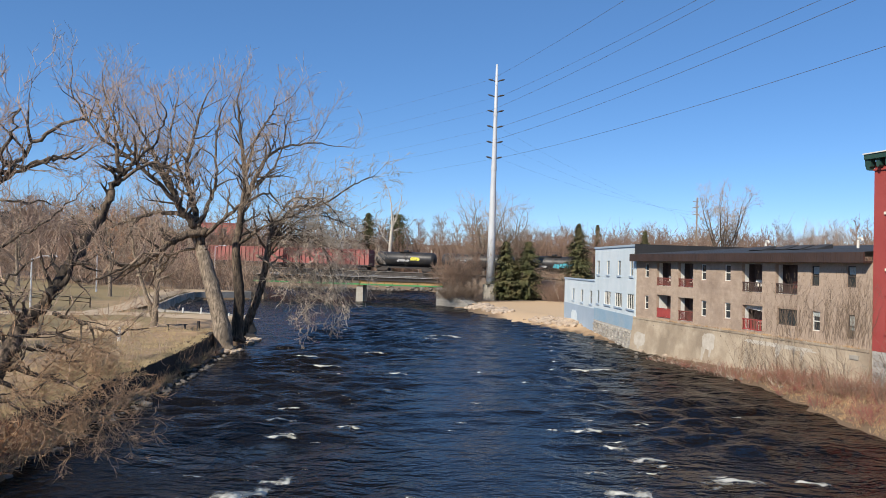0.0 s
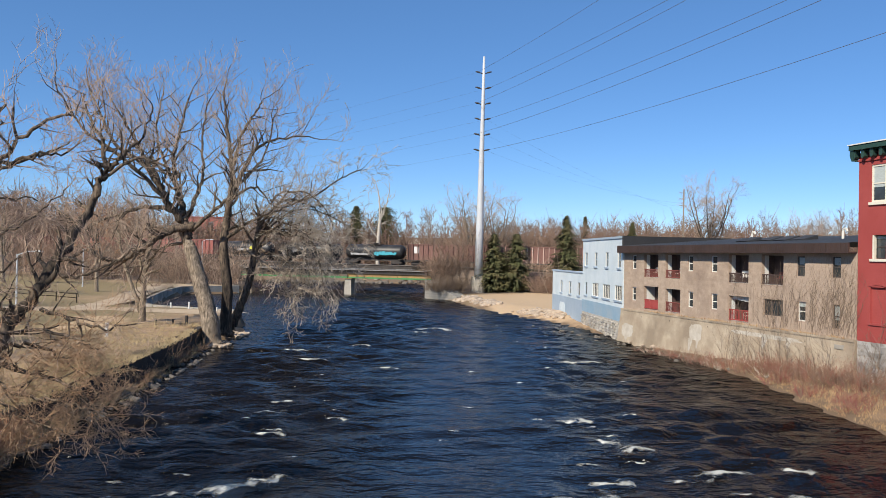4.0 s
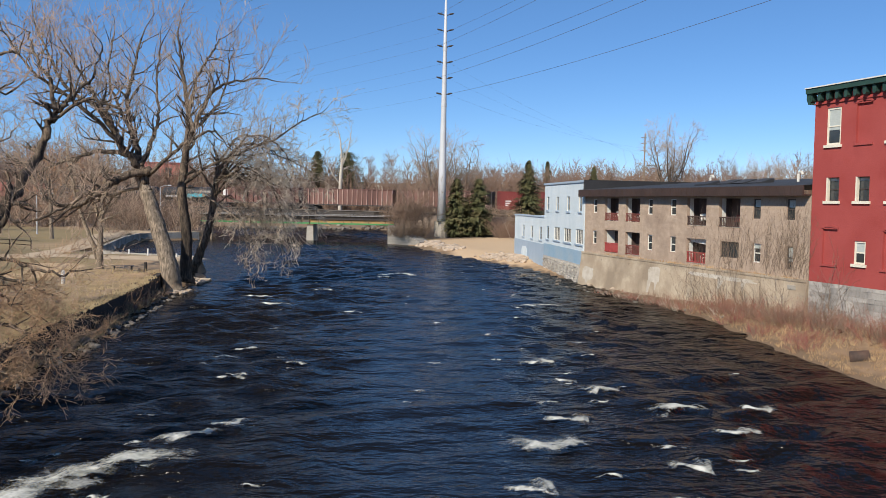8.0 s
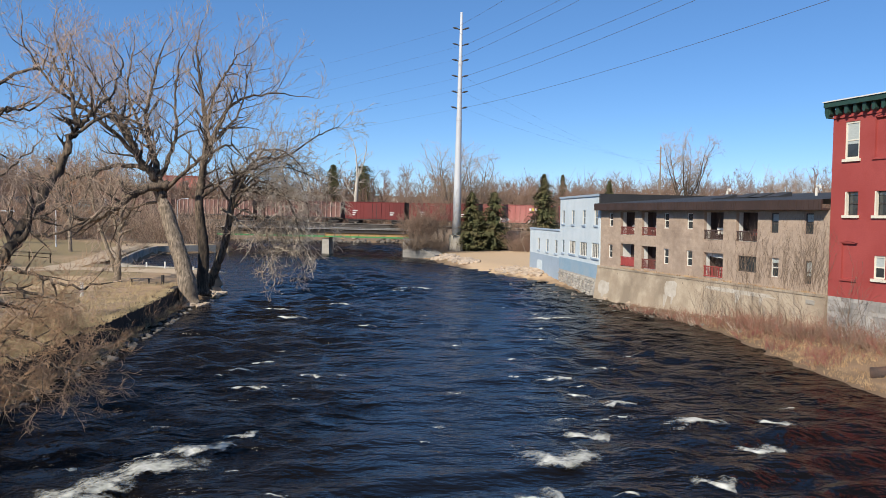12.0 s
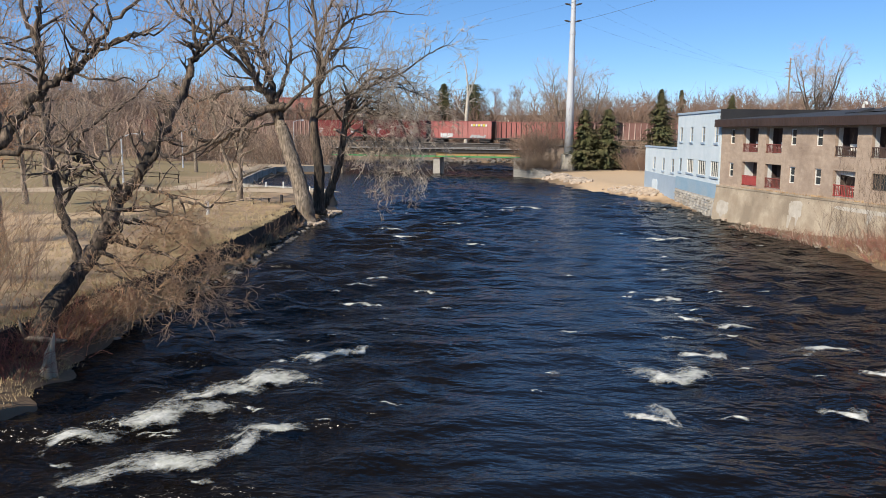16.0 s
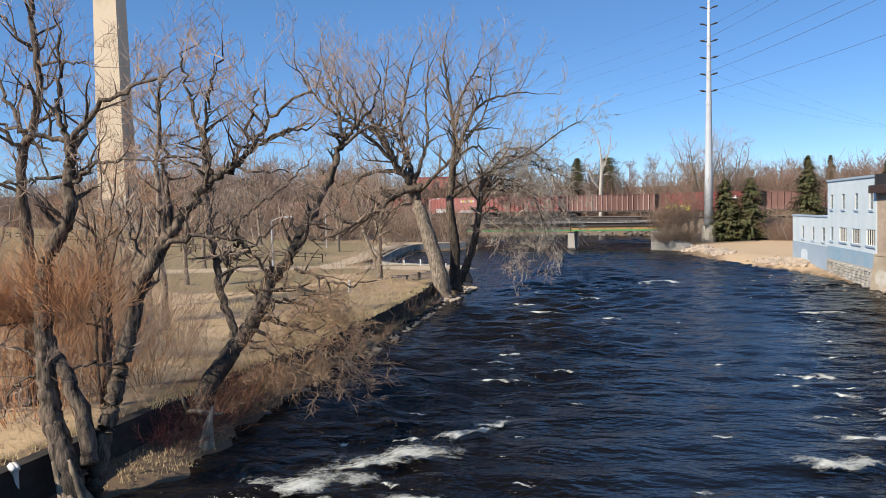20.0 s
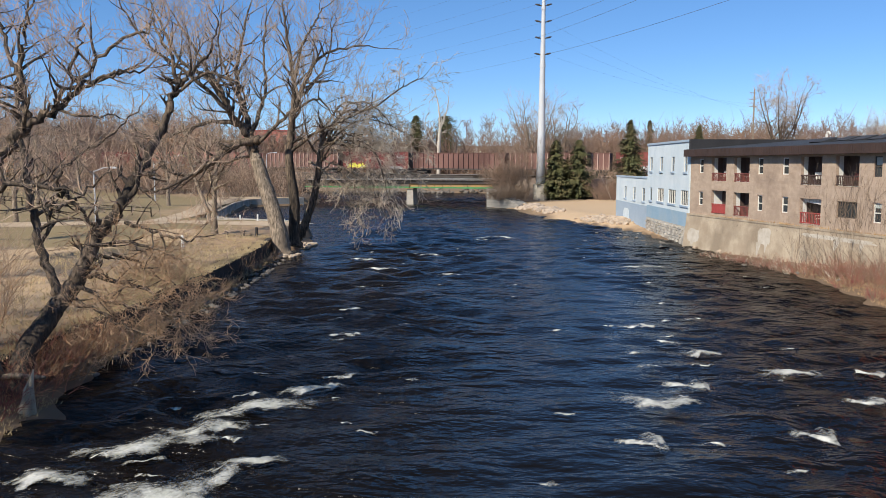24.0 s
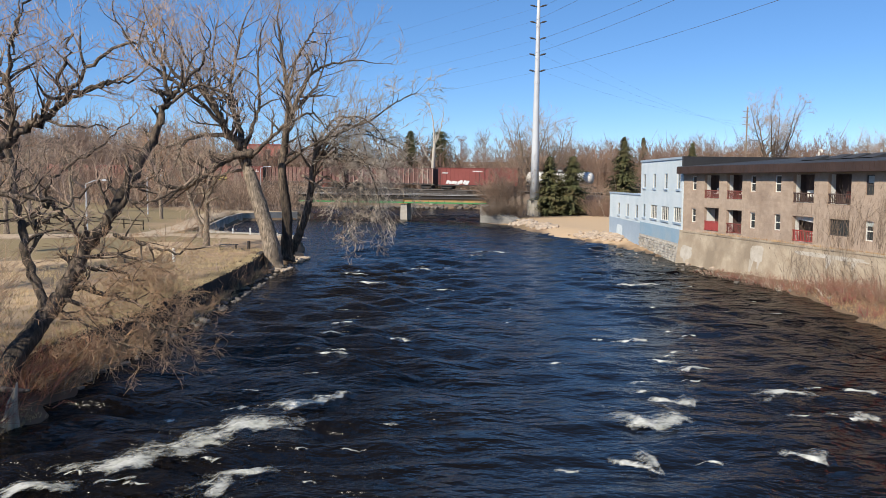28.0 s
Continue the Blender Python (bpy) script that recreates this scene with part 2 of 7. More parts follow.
GIRDER_OCHRE = mat("girder_ochre", (0.42, 0.25, 0.095), (0.34, 0.20, 0.085), 0.5, 0.8, bump=0.15, c3=(0.25, 0.17, 0.09), patch=0.4)
RAIL = mat("rail_steel", (0.17, 0.15, 0.135), (0.23, 0.205, 0.185), 1.0, 0.5, 0.3, bump=0.0)
BALLAST = mat("ballast", (0.032, 0.027, 0.023), (0.055, 0.046, 0.038), 4.0, 1.0, bump=0.8, fine=9, spec=0.05)
TIMBER = mat("sleeper_timber", (0.03, 0.024, 0.019), (0.052, 0.041, 0.032), 1.5, 1.0, bump=0.3, spec=0.05)
POST_WOOD = mat("post_wood", (0.27, 0.22, 0.16), (0.33, 0.27, 0.20), 1.5, 0.9, bump=0.3)
PATH = mat("gravel_path", (0.50, 0.375, 0.245), (0.57, 0.44, 0.30), 0.5, 0.95, bump=0.4, c3=(0.44, 0.32, 0.20), patch=0.2)
TOWER = mat("tower_concrete", (0.66, 0.53, 0.38), (0.73, 0.60, 0.44), 0.15, 0.9, bump=0.2, c3=(0.48, 0.38, 0.27), patch=0.1, stretch=(1, 1, 0.35))
FOAM = mat("foam", (0.78, 0.77, 0.70), (0.50, 0.50, 0.42), 3.0, 0.6, bump=0.6, fine=10)


def lace(m):
    """Lets the water show through the thin parts of the froth: its attribute against two noises."""
    n, l = m.node_tree.nodes, m.node_tree.links
    at = n.new("ShaderNodeAttribute")
    at.attribute_name = "froth"
    tc = n.new("ShaderNodeTexCoord")
    mp = n.new("ShaderNodeMapping")
    mp.inputs["Scale"].default_value = (0.9, 1.5, 1.0)
    l.new(tc.outputs["Object"], mp.inputs["Vector"])
    total = None
    for sc, w in ((1.6, 1.0), (5.0, 0.8), (14.0, 0.45)):
        t = n.new("ShaderNodeTexNoise")
        t.inputs["Scale"].default_value = sc
        t.inputs["Detail"].default_value = 4
        t.inputs["Distortion"].default_value = 0.8
        l.new(mp.outputs[0], t.inputs["Vector"])
        k = n.new("ShaderNodeMath")
        k.operation = "MULTIPLY_ADD"
        k.inputs[1].default_value = w
        l.new(t.outputs["Fac"], k.inputs[0])
        l.new(total if total else at.outputs["Fac"], k.inputs[2])
        total = k.outputs[0]
    r = n.new("ShaderNodeMapRange")
    r.inputs["From Min"].default_value = 1.40
    r.inputs["From Max"].default_value = 1.98
    l.new(total, r.inputs["Value"])
    r.inputs["To Max"].default_value = 0.92
    l.new(r.outputs[0], n["Principled BSDF"].inputs["Alpha"])


lace(FOAM)
BLACK = mat("black_paint", (0.025, 0.025, 0.027), (0.04, 0.038, 0.038), 0.7, 0.45, bump=0.05, c3=(0.055, 0.05, 0.045), patch=0.5)
MESHWIRE = mat("conductor", (0.14, 0.14, 0.155), (0.18, 0.18, 0.19), 1.0, 0.5, 0.5, bump=0.0)


def ground_mat():
    m = mat("dead_grass", (0.48, 0.325, 0.19), (0.33, 0.222, 0.128), 0.5, 0.95, bump=0.7, fine=7, c3=(0.235, 0.172, 0.092), patch=0.11)
    n, l = m.node_tree.nodes, m.node_tree.links
    b = n["Principled BSDF"]
    old = b.inputs["Base Color"].links[0].from_socket
    for key, ca in (("green", (0.265, 0.198, 0.098)), ("litter", (0.19, 0.14, 0.10)), ("sand", (0.52, 0.37, 0.225)), ("trod", (0.50, 0.355, 0.21)), ("mud", (0.17, 0.115, 0.07))):
        at = n.new("ShaderNodeAttribute")
        at.attribute_name = key
        tx = n.new("ShaderNodeTexNoise")
        tx.inputs["Scale"].default_value = 0.35
        tx.inputs["Detail"].default_value = 5
        tc = n.new("ShaderNodeTexCoord")
        l.new(tc.outputs["Object"], tx.inputs["Vector"])
        mm = n.new("ShaderNodeMath")
        mm.operation = "MULTIPLY_ADD"
        mm.inputs[1].default_value = 0.7
        l.new(tx.outputs["Fac"], mm.inputs[0])
        l.new(at.outputs["Fac"], mm.inputs[2])
        rg = n.new("ShaderNodeMapRange")
        rg.inputs["From Min"].default_value = 0.55
        rg.inputs["From Max"].default_value = 1.05
        l.new(mm.outputs[0], rg.inputs["Value"])
        x = n.new("ShaderNodeMix")
        x.data_type = "RGBA"
        x.inputs[7].default_value = (*ca, 1)
        l.new(rg.outputs[0], x.inputs[0])
        l.new(old, x.inputs[6])
        old = x.outputs[2]
    l.new(old, b.inputs["Base Color"])
    return m


GROUND = ground_mat()


def water_mat():
    m = bpy.data.materials.new("river_water")
    m.use_nodes = True
    n, l = m.node_tree.nodes, m.node_tree.links
    b = n["Principled BSDF"]
    b.inputs["Base Color"].default_value = (0.0052, 0.0038, 0.0026, 1)
    b.inputs["Roughness"].default_value = 0.2
    b.inputs["IOR"].default_value = 1.28
    tc = n.new("ShaderNodeTexCoord")
    at = n.new("ShaderNodeAttribute")
    at.attribute_name = "chop"
    last = None
    for s, st, dist, stretch in ((0.40, 0.8, 0.7, (0.6, 1.0, 1.0)), (1.2, 0.9, 0.34, (0.6, 1.0, 1.0)), (3.0, 0.9, 0.13, (0.65, 1.0, 1.0)), (8.0, 0.4, 0.035, (0.8, 1.0, 1.0))):
        mp = n.new("ShaderNodeMapping")
        mp.inputs["Scale"].default_value = stretch
        l.new(tc.outputs["Object"], mp.inputs["Vector"])
        t = n.new("ShaderNodeTexNoise")
        t.inputs["Scale"].default_value = s
        t.inputs["Detail"].default_value = 3.0
        l.new(mp.outputs[0], t.inputs["Vector"])
        bp = n.new("ShaderNodeBump")
        k = n.new("ShaderNodeMath")
        k.operation = "MULTIPLY"
        k.inputs[1].default_value = st
        l.new(at.outputs["Fac"], k.inputs[0])
        l.new(k.outputs[0], bp.inputs["Strength"])
        bp.inputs["Distance"].default_value = dist
        l.new(t.outputs["Fac"], bp.inputs["Height"])
        if last:
            l.new(last, bp.inputs["Normal"])
        last = bp.outputs[0]
    l.new(last, b.inputs["Normal"])
    return m


WATER = water_mat()


# ---- mesh helpers ----
class Geo:
    """Gathers points and faces for one mesh."""

    def __init__(self):
        self.v, self.f = [], []

    def face(self, *pts):
        k = len(self.v)
        self.v.extend(pts)
        self.f.append(tuple(range(k, k + len(pts))))

    def box(self, x0, x1, y0, y1, z0, z1):
        k = len(self.v)
        self.v.extend([(x0, y0, z0), (x1, y0, z0), (x1, y1, z0), (x0, y1, z0), (x0, y0, z1), (x1, y0, z1), (x1, y1, z1), (x0, y1, z1)])
        for q in ((3, 2, 1, 0), (4, 5, 6, 7), (0, 1, 5, 4), (1, 2, 6, 5), (2, 3, 7, 6), (3, 0, 4, 7)):
            self.f.append(tuple(k + i for i in q))
        return self

    def taper(self, x, y, z0, z1, a0, b0, a1, b1):
        """A block that changes from half sizes a0, b0 to a1, b1."""
        k = len(self.v)
        for z, a, b in ((z0, a0, b0), (z1, a1, b1)):
            self.v.extend([(x - a, y - b, z), (x + a, y - b, z), (x + a, y + b, z), (x - a, y + b, z)])
        for q in ((3, 2, 1, 0), (4, 5, 6, 7), (0, 1, 5, 4), (1, 2, 6, 5), (2, 3, 7, 6), (3, 0, 4, 7)):
            self.f.append(tuple(k + i for i in q))
        return self

    def extrude(self, outline, y0, y1):
        """An outline in x, z pushed from y0 to y1."""
        k, n = len(self.v), len(outline)
        self.v.extend([(x, y0, z) for x, z in outline] + [(x, y1, z) for x, z in outline])
        self.f.append(tuple(range(k, k + n)))
        self.f.append(tuple(range(k + 2 * n - 1, k + n - 1, -1)))
        for i in range(n):
            j = (i + 1) % n
            self.f.append((k + i, k + n + i, k + n + j, k + j))
        return self

    def tube(self, pts, radii, sides=6, cap=True):
        k, n = len(self.v), len(pts)
        ref = Vector((0.31, 0.17, 0.93))
        for i, p in enumerate(pts):
            a = pts[max(0, i - 1)]
            b = pts[min(n - 1, i + 1)]
            d = Vector((b[0] - a[0], b[1] - a[1], b[2] - a[2]))
            if d.length < 1e-9:
                d = Vector((0, 0, 1))
            d.normalize()
            s = d.cross(ref)
            if s.length < 0.05:
                s = d.cross(Vector((1, 0, 0)))
            s.normalize()
            t = d.cross(s)
            r = radii[i]
            for q in range(sides):
                w = 2 * math.pi * q / sides
                cw, sw = math.cos(w) * r, math.sin(w) * r
                self.v.append((p[0] + s.x * cw + t.x * sw, p[1] + s.y * cw + t.y * sw, p[2] + s.z * cw + t.z * sw))
        for i in range(n - 1):
            a = k + i * sides
            for q in range(sides):
                q2 = (q + 1) % sides
                self.f.append((a + q, a + sides + q, a + sides + q2, a + q2))
        if cap:
            self.f.append(tuple(k + q for q in range(sides)))
            self.f.append(tuple(k + (n - 1) * sides + q for q in reversed(range(sides))))
        return self

    def mesh(self, name, smooth=False):
        me = bpy.data.meshes.new(name)
        me.from_pydata(self.v, [], self.f)
        if smooth:
            me.shade_smooth()
        me.update()
        return me


def part(name, geo, material, parent=None, label="", smooth=False):
    me = geo if isinstance(geo, bpy.types.Mesh) else geo.mesh(name, smooth)
    if not me.materials:
        me.materials.append(material)
    ob = new(name, me)
    ob.parent = parent
    if label:
        ob["label"] = label
    return ob


def thing(name, m, label, category, group="", kind=""):
    ob = new(name)
    ob.matrix_world = m
    return tagged(ob, label, category, group, kind)


def solid(name, geo, material, label="", category="", group="", kind="", m=None, smooth=False):
    ob = part(name, geo, material, None, "", smooth)
    if m is not None:
        ob.matrix_world = m
    return tagged(ob, label, category, group, kind)


def grid_mesh(name, xs, ys, zf):
    """A sheet over the lines xs, ys with heights zf (an array)."""
    nx, ny = len(xs), len(ys)
    X, Y = np.meshgrid(xs, ys, indexing="xy")
    co = np.stack([X, Y, zf], -1).reshape(-1, 3).astype(np.float32)
    i = np.arange(nx - 1)[None, :] + np.arange(ny - 1)[:, None] * nx
    q = np.stack([i, i + 1, i + 1 + nx, i + nx], -1).reshape(-1, 4)
    me = bpy.data.meshes.new(name)
    me.vertices.add(len(co))
    me.vertices.foreach_set("co", co.ravel())
    me.loops.add(q.size)
    me.loops.foreach_set("vertex_index", q.ravel().astype(np.int32))
    me.polygons.add(len(q))
    me.polygons.foreach_set("loop_start", (np.arange(len(q)) * 4).astype(np.int32))
    me.update(calc_edges=True)
    me.shade_smooth()
    return me


# ---- the lie of the land ----
SHORE = [(-15.75, -90), (-15.75, 16.0), (-14.7, 17.0), (-13.95, 18), (-13.75, 19.2), (-13.4, 20.6), (-13.7, 22.2), (-14.0, 24), (-14.6, 28), (-15.2, 34), (-17.0, 52), (-17.9, 64), (-17.0, 70), (-17.6, 78), (-20, 85), (-25, 89.5), (-31, 91), (-34.5, 96),
         (-41.5, 128), (-43, 141), (-35, 148.5), (-34, 156), (-38, 175), (-46, 200), (-90, 222), (-40, 226), (2, 206), (1.0, 185), (-0.5, 140), (4.6, 133), (4.5, 127), (8, 112),
         (11.4, 103.4), (15.5, 90.5), (18.0, 77), (20.0, 62), (20.8, 50), (20.2, 40), (20.4, 31), (20, 0), (20, -90)]
TRACK_P = Vector((-17.66, 175.1, 0))
TRACK_U = Vector((math.cos(radians(20)), -math.sin(radians(20)), 0))


def shore_distance(X, Y):
    """Distance from the shoreline, positive on land."""
    best = np.full(X.shape, 1e9)
    inside = np.zeros(X.shape, bool)
    pts = np.array(SHORE, float)
    for i in range(len(pts)):
        (ax, ay), (bx, by) = pts[i], pts[(i + 1) % len(pts)]
        dx, dy = bx - ax, by - ay
        t = np.clip(((X - ax) * dx + (Y - ay) * dy) / (dx * dx + dy * dy), 0, 1)
        best = np.minimum(best, np.hypot(X - ax - t * dx, Y - ay - t * dy))
        cross = ((ay > Y) != (by > Y)) & (X < dx * (Y - ay) / (by - ay + 1e-12) + ax)
        inside ^= cross
    return np.where(inside, -best, best)


def waves(X, Y, seed, count, lo, hi, amp):
    r = np.random.RandomState(seed)
    z = np.zeros(X.shape)
    for _ in range(count):
        lam = lo * (hi / lo) ** r.rand()
        a = r.rand() * 2 * math.pi
        z += lam * amp * np.sin((X * math.cos(a) + Y * math.sin(a)) * 2 * math.pi / lam + r.rand() * 7)
    return z / math.sqrt(count)


def wall_x(y):
    """The river wall of the left bank."""
    return np.interp(y, [-90, 14, 34, 46, 58, 66], [-15.6, -15.6, -15.9, -16.4, -17.3, -18.5])


def smooth(a, b, t):
    t = np.clip((t - a) / (b - a), 0, 1)
    return t * t * (3 - 2 * t)


def land(X, Y):
    d = shore_distance(X, Y)
    d = d + np.where(np.abs(d) < 4, waves(X, Y, 19, 12, 1.2, 5, 0.07), 0)
    z = np.where(d < 0, np.maximum(d * 0.45, -1.6), np.minimum(d * 0.3, 1.0))
    left = (X < wall_x(Y) - 0.35) & (Y < 85) & (d > 0)
    z = np.where(left, 1.36, z)
    bank = (X >= wall_x(Y) - 0.35) & (X < -10) & (Y < 68) & (d > 0)
    z = np.where(bank, np.where(Y < 24, np.minimum(0.26 * d, 0.4), np.minimum(0.5 * d, 0.7 - 0.45 * smooth(27, 33, Y))) + 0.04, z)
    cove = (X < -17) & (Y >= 85) & (Y < 172) & (d > 0)
    z = np.where(cove, np.minimum(0.5 + d * 0.5, 1.36), z)
    z = np.where((d > 0) & (X < -30), z + 0.055 * np.minimum(np.maximum(0, -38 - X), 90), z)
    east = (X > 8) & (d > 0)
    z = np.where(east, np.minimum(0.12 + 0.16 * d, 0.8) + smooth(7, 18, d) * np.where(Y > 98, 0.45, 1.6), z)
    along = (X - TRACK_P.x) * TRACK_U.x + (Y - TRACK_P.y) * TRACK_U.y
    off = np.abs(-(X - TRACK_P.x) * TRACK_U.y + (Y - TRACK_P.y) * TRACK_U.x + 2.5)
    emb = 5.0 - 0.010 * along - np.maximum(0, off - 7) * 0.6
    z = np.where((d > 1.2) & ((along < -30) | (along > 14)), np.maximum(z, np.minimum(emb, 6)), z)
    far = smooth(190, 420, Y + np.abs(X) * 0.25)
    z = z + np.where(d > 0, far * 4 + smooth(250, 400, Y + 0.2 * X + np.abs(X) * 0.1) * 10, 0) + np.where(d > 0, smooth(420, 1400, np.hypot(X, Y)) * 22, 0)
    z = z + np.where(d > 3, waves(X, Y, 5, 12, 4, 30, 0.006), 0) + np.where(d > 0.3, waves(X, Y, 6, 10, 1.5, 4, 0.008), 0)
    return z, d


def lines(*spans):
    out = []
    for a, b, step in spans:
        out.extend(np.arange(a, b, step))
    return np.array(out + [spans[-1][1]])


gx = lines((-4000, -800, 400), (-800, -200, 60), (-200, -60, 7), (-60, -22, 1.6), (-22, -10, 0.55), (-10, 12, 2.5), (12, 17, 0.9), (17, 27, 0.4), (27, 36, 0.9), (36, 120, 5), (120, 800, 60), (800, 4000, 400))
gy = lines((-1500, -100, 140), (-100, 8, 6), (8, 70, 0.5), (70, 112, 0.9), (112, 180, 1.5), (180, 300, 6), (300, 900, 40), (900, 4800, 400))
GX, GY = np.meshgrid(gx, gy, indexing="xy")
GZ, GD = land(GX, GY)
me = grid_mesh("ground", gx, gy, GZ)
TRODDEN = (([(-18.2, 14), (-19.6, 26), (-24, 38), (-32, 50), (-46, 60)], 1.7), ([(-70, 30), (-50, 40), (-38, 47), (-30, 60), (-27, 66), (-30, 74)], 1.8))


def near_line(X, Y, pts):
    best = np.full(X.shape, 1e9)
    for (ax, ay), (bx, by) in zip(pts, pts[1:]):
        dx, dy = bx - ax, by - ay
        t = np.clip(((X - ax) * dx + (Y - ay) * dy) / (dx * dx + dy * dy), 0, 1)
        best = np.minimum(best, np.hypot(X - ax - t * dx, Y - ay - t * dy))
    return best


for key, val in (
        ("trod", np.maximum(*[smooth(w + 1.2, w - 0.6, near_line(GX, GY, p)) for p, w in TRODDEN])),
        ("green", np.maximum(smooth(-34, -52, GX) * smooth(40, 60, GY) * smooth(150, 120, GY), 0.75 * smooth(-22, -28, GX) * smooth(32, 42, GY) * smooth(110, 90, GY))),
        ("litter", np.maximum(smooth(170, 200, GY), smooth(136, 144, GY - 0.1 * GX) * smooth(2, 6, GX) * smooth(60, 50, GX) + smooth(165, 180, GY + 0.2 * GX)) * (GD > 1) + smooth(-30, -40, GX) * smooth(135, 155, GY) + 0.55 * smooth(-20, -25, GX) * smooth(34, 40, GY) * smooth(64, 54, GY)),
        ("sand", smooth(6, 11, GX) * smooth(88, 98, GY) * smooth(143, 134, GY - 0.15 * GX)),
        ("mud", np.maximum(smooth(1.7, 0.2, GD) * 0.8 * (GX < 10), (GX > -15.8) * (GX < -12) * (GY < 30) * 0.9) + smooth(0.7, 0, GD) * (GX > 10) * 0.8 + (GX > 17) * (GY < 64) * (GD > 0) * smooth(6.0, 2.0, GD) * 0.55)):
    at = me.attributes.new(key, "FLOAT", "POINT")
    at.data.foreach_set("value", np.clip(val, 0, 1).astype(np.float32).ravel())
ground = tagged(part("ground", me, GROUND), "dead straw grass and bare earth along the river banks", "ground", kind="structure")

# The river: one sheet of chop that drifts downstream.
wx = lines((-400, -60, 40), (-60, 34, 0.45), (34, 200, 30))
wy = lines((-60, 12, 2.0), (12, 90, 0.33), (90, 190, 0.7), (190, 300, 8))
WX, WY = np.meshgrid(wx, wy, indexing="xy")
WZ = waves(WX * 0.8, WY * 1.3, 11, 44, 1.2, 3.6, 0.058) + waves(WX * 0.7, WY * 1.2, 12, 16, 4.5, 11, 0.012)
# steeper towards both banks, smoother down the middle
WZ *= 0.55 + 0.55 * np.clip(-(WX - 1.0), 0, 6) / 6 + 0.24 * np.clip(WX - 4, 0, 6) / 6
WZ *= smooth(-15.4, -12.5, WX) * smooth(20.6, 17.5, WX) * 0.9 + 0.1
WZ *= 0.75 + 0.35 * np.sin(WX * 0.23 + np.sin(WY * 0.11) * 2) * np.sin(WY * 0.17 + 1.3)
sheet = grid_mesh("water", wx, wy, WZ)
at = sheet.attributes.new("chop", "FLOAT", "POINT")
mid = WX - 2.0 + 1.2 * np.sin(WY * 0.08) - 0.05 * np.maximum(WY - 30, 0)
chop = 0.42 + 1.15 * smooth(-0.5, -5.5, mid) + 1.2 * smooth(2.0, 8.0, mid)
chop *= 1 - 0.2 * smooth(38, 75, WY)
at.data.foreach_set("value", chop.astype(np.float32).ravel())
water = tagged(part("water", sheet, WATER), "dark choppy river water flowing fast", "river", kind="structure")


# ---- walls with openings ----
def pierced(x0, x1, z0, z1, thick, holes, depth=0.25):
    """A wall in local x, z whose outer face is y = 0, with rectangular holes (x0, x1, z0, z1) whose reveals go depth deep."""
    g = Geo()
    xs = sorted({x0, x1, *[h[0] for h in holes], *[h[1] for h in holes]})
    zs = sorted({z0, z1, *[h[2] for h in holes], *[h[3] for h in holes]})
    for i in range(len(xs) - 1):
        for j in range(len(zs) - 1):
            cx, cz = (xs[i] + xs[i + 1]) / 2, (zs[j] + zs[j + 1]) / 2
            if any(h[0] < cx < h[1] and h[2] < cz < h[3] for h in holes):
                continue
            g.face((xs[i], 0, zs[j]), (xs[i + 1], 0, zs[j]), (xs[i + 1], 0, zs[j + 1]), (xs[i], 0, zs[j + 1]))
    for a, b, c, d in holes:
        g.face((a, 0, c), (a, 0, d), (a, depth, d), (a, depth, c))
        g.face((b, 0, c), (b, depth, c), (b, depth, d), (b, 0, d))
        g.face((a, 0, d), (b, 0, d), (b, depth, d), (a, depth, d))
        g.face((a, 0, c), (a, depth, c), (b, depth, c), (b, 0, c))
    g.face((x0, 0, z0), (x0, 0, z1), (x0, thick, z1), (x0, thick, z0))
    g.face((x1, 0, z0), (x1, thick, z0), (x1, thick, z1), (x1, 0, z1))
    g.face((x0, thick, z0), (x0, thick, z1), (x1, thick, z1), (x1, thick, z0))
    g.face((x0, 0, z1), (x1, 0, z1), (x1, thick, z1), (x0, thick, z1))
    return g


def window(parent, a, b, c, d, trim, inset=0.12, bars=0, mid=True, sill=None, blind=0.0, border=0.07, glass=None):
    """A sash window in the hole a..b, c..d: frame, panes, sill and perhaps a blind."""
    g = Geo()
    w = border
    y0, y1 = inset, inset + 0.07
    g.box(a, a + w, y0, y1, c, d).box(b - w, b, y0, y1, c, d).box(a + w, b - w, y0, y1, d - w, d).box(a + w, b - w, y0, y1, c, c + w)
    if mid:
        bars_at = [Geo().box(a + w, b - w, y0 + 0.01, y1, (c + d) / 2 - 0.035, (c + d) / 2 + 0.035)]
    else:
        bars_at = []
    for i in range(bars):
        x = a + (b - a) * (i + 1) / (bars + 1)
        bars_at.append(Geo().box(x - 0.04, x + 0.04, y0 + 0.005, y1, c + w, d - w))
    win = part("window", g, trim, parent)
    for k in bars_at:
        part("glazing_bar", k, trim, win)
    part("pane", Geo().box(a + w, b - w, y1 - 0.02, y1, c + w, d - w), glass or GLASS, win)
    if blind:
        part("blind", Geo().box(a + w, b - w, y1 - 0.03, y1 - 0.022, d - w - (d - c) * blind, d - w), BLIND, win, "pale drawn blind")
    if sill:
        part("sill", Geo().box(a - 0.12, b + 0.12, -0.1, inset, c - 0.16, c - 0.004), sill, win)
    return win


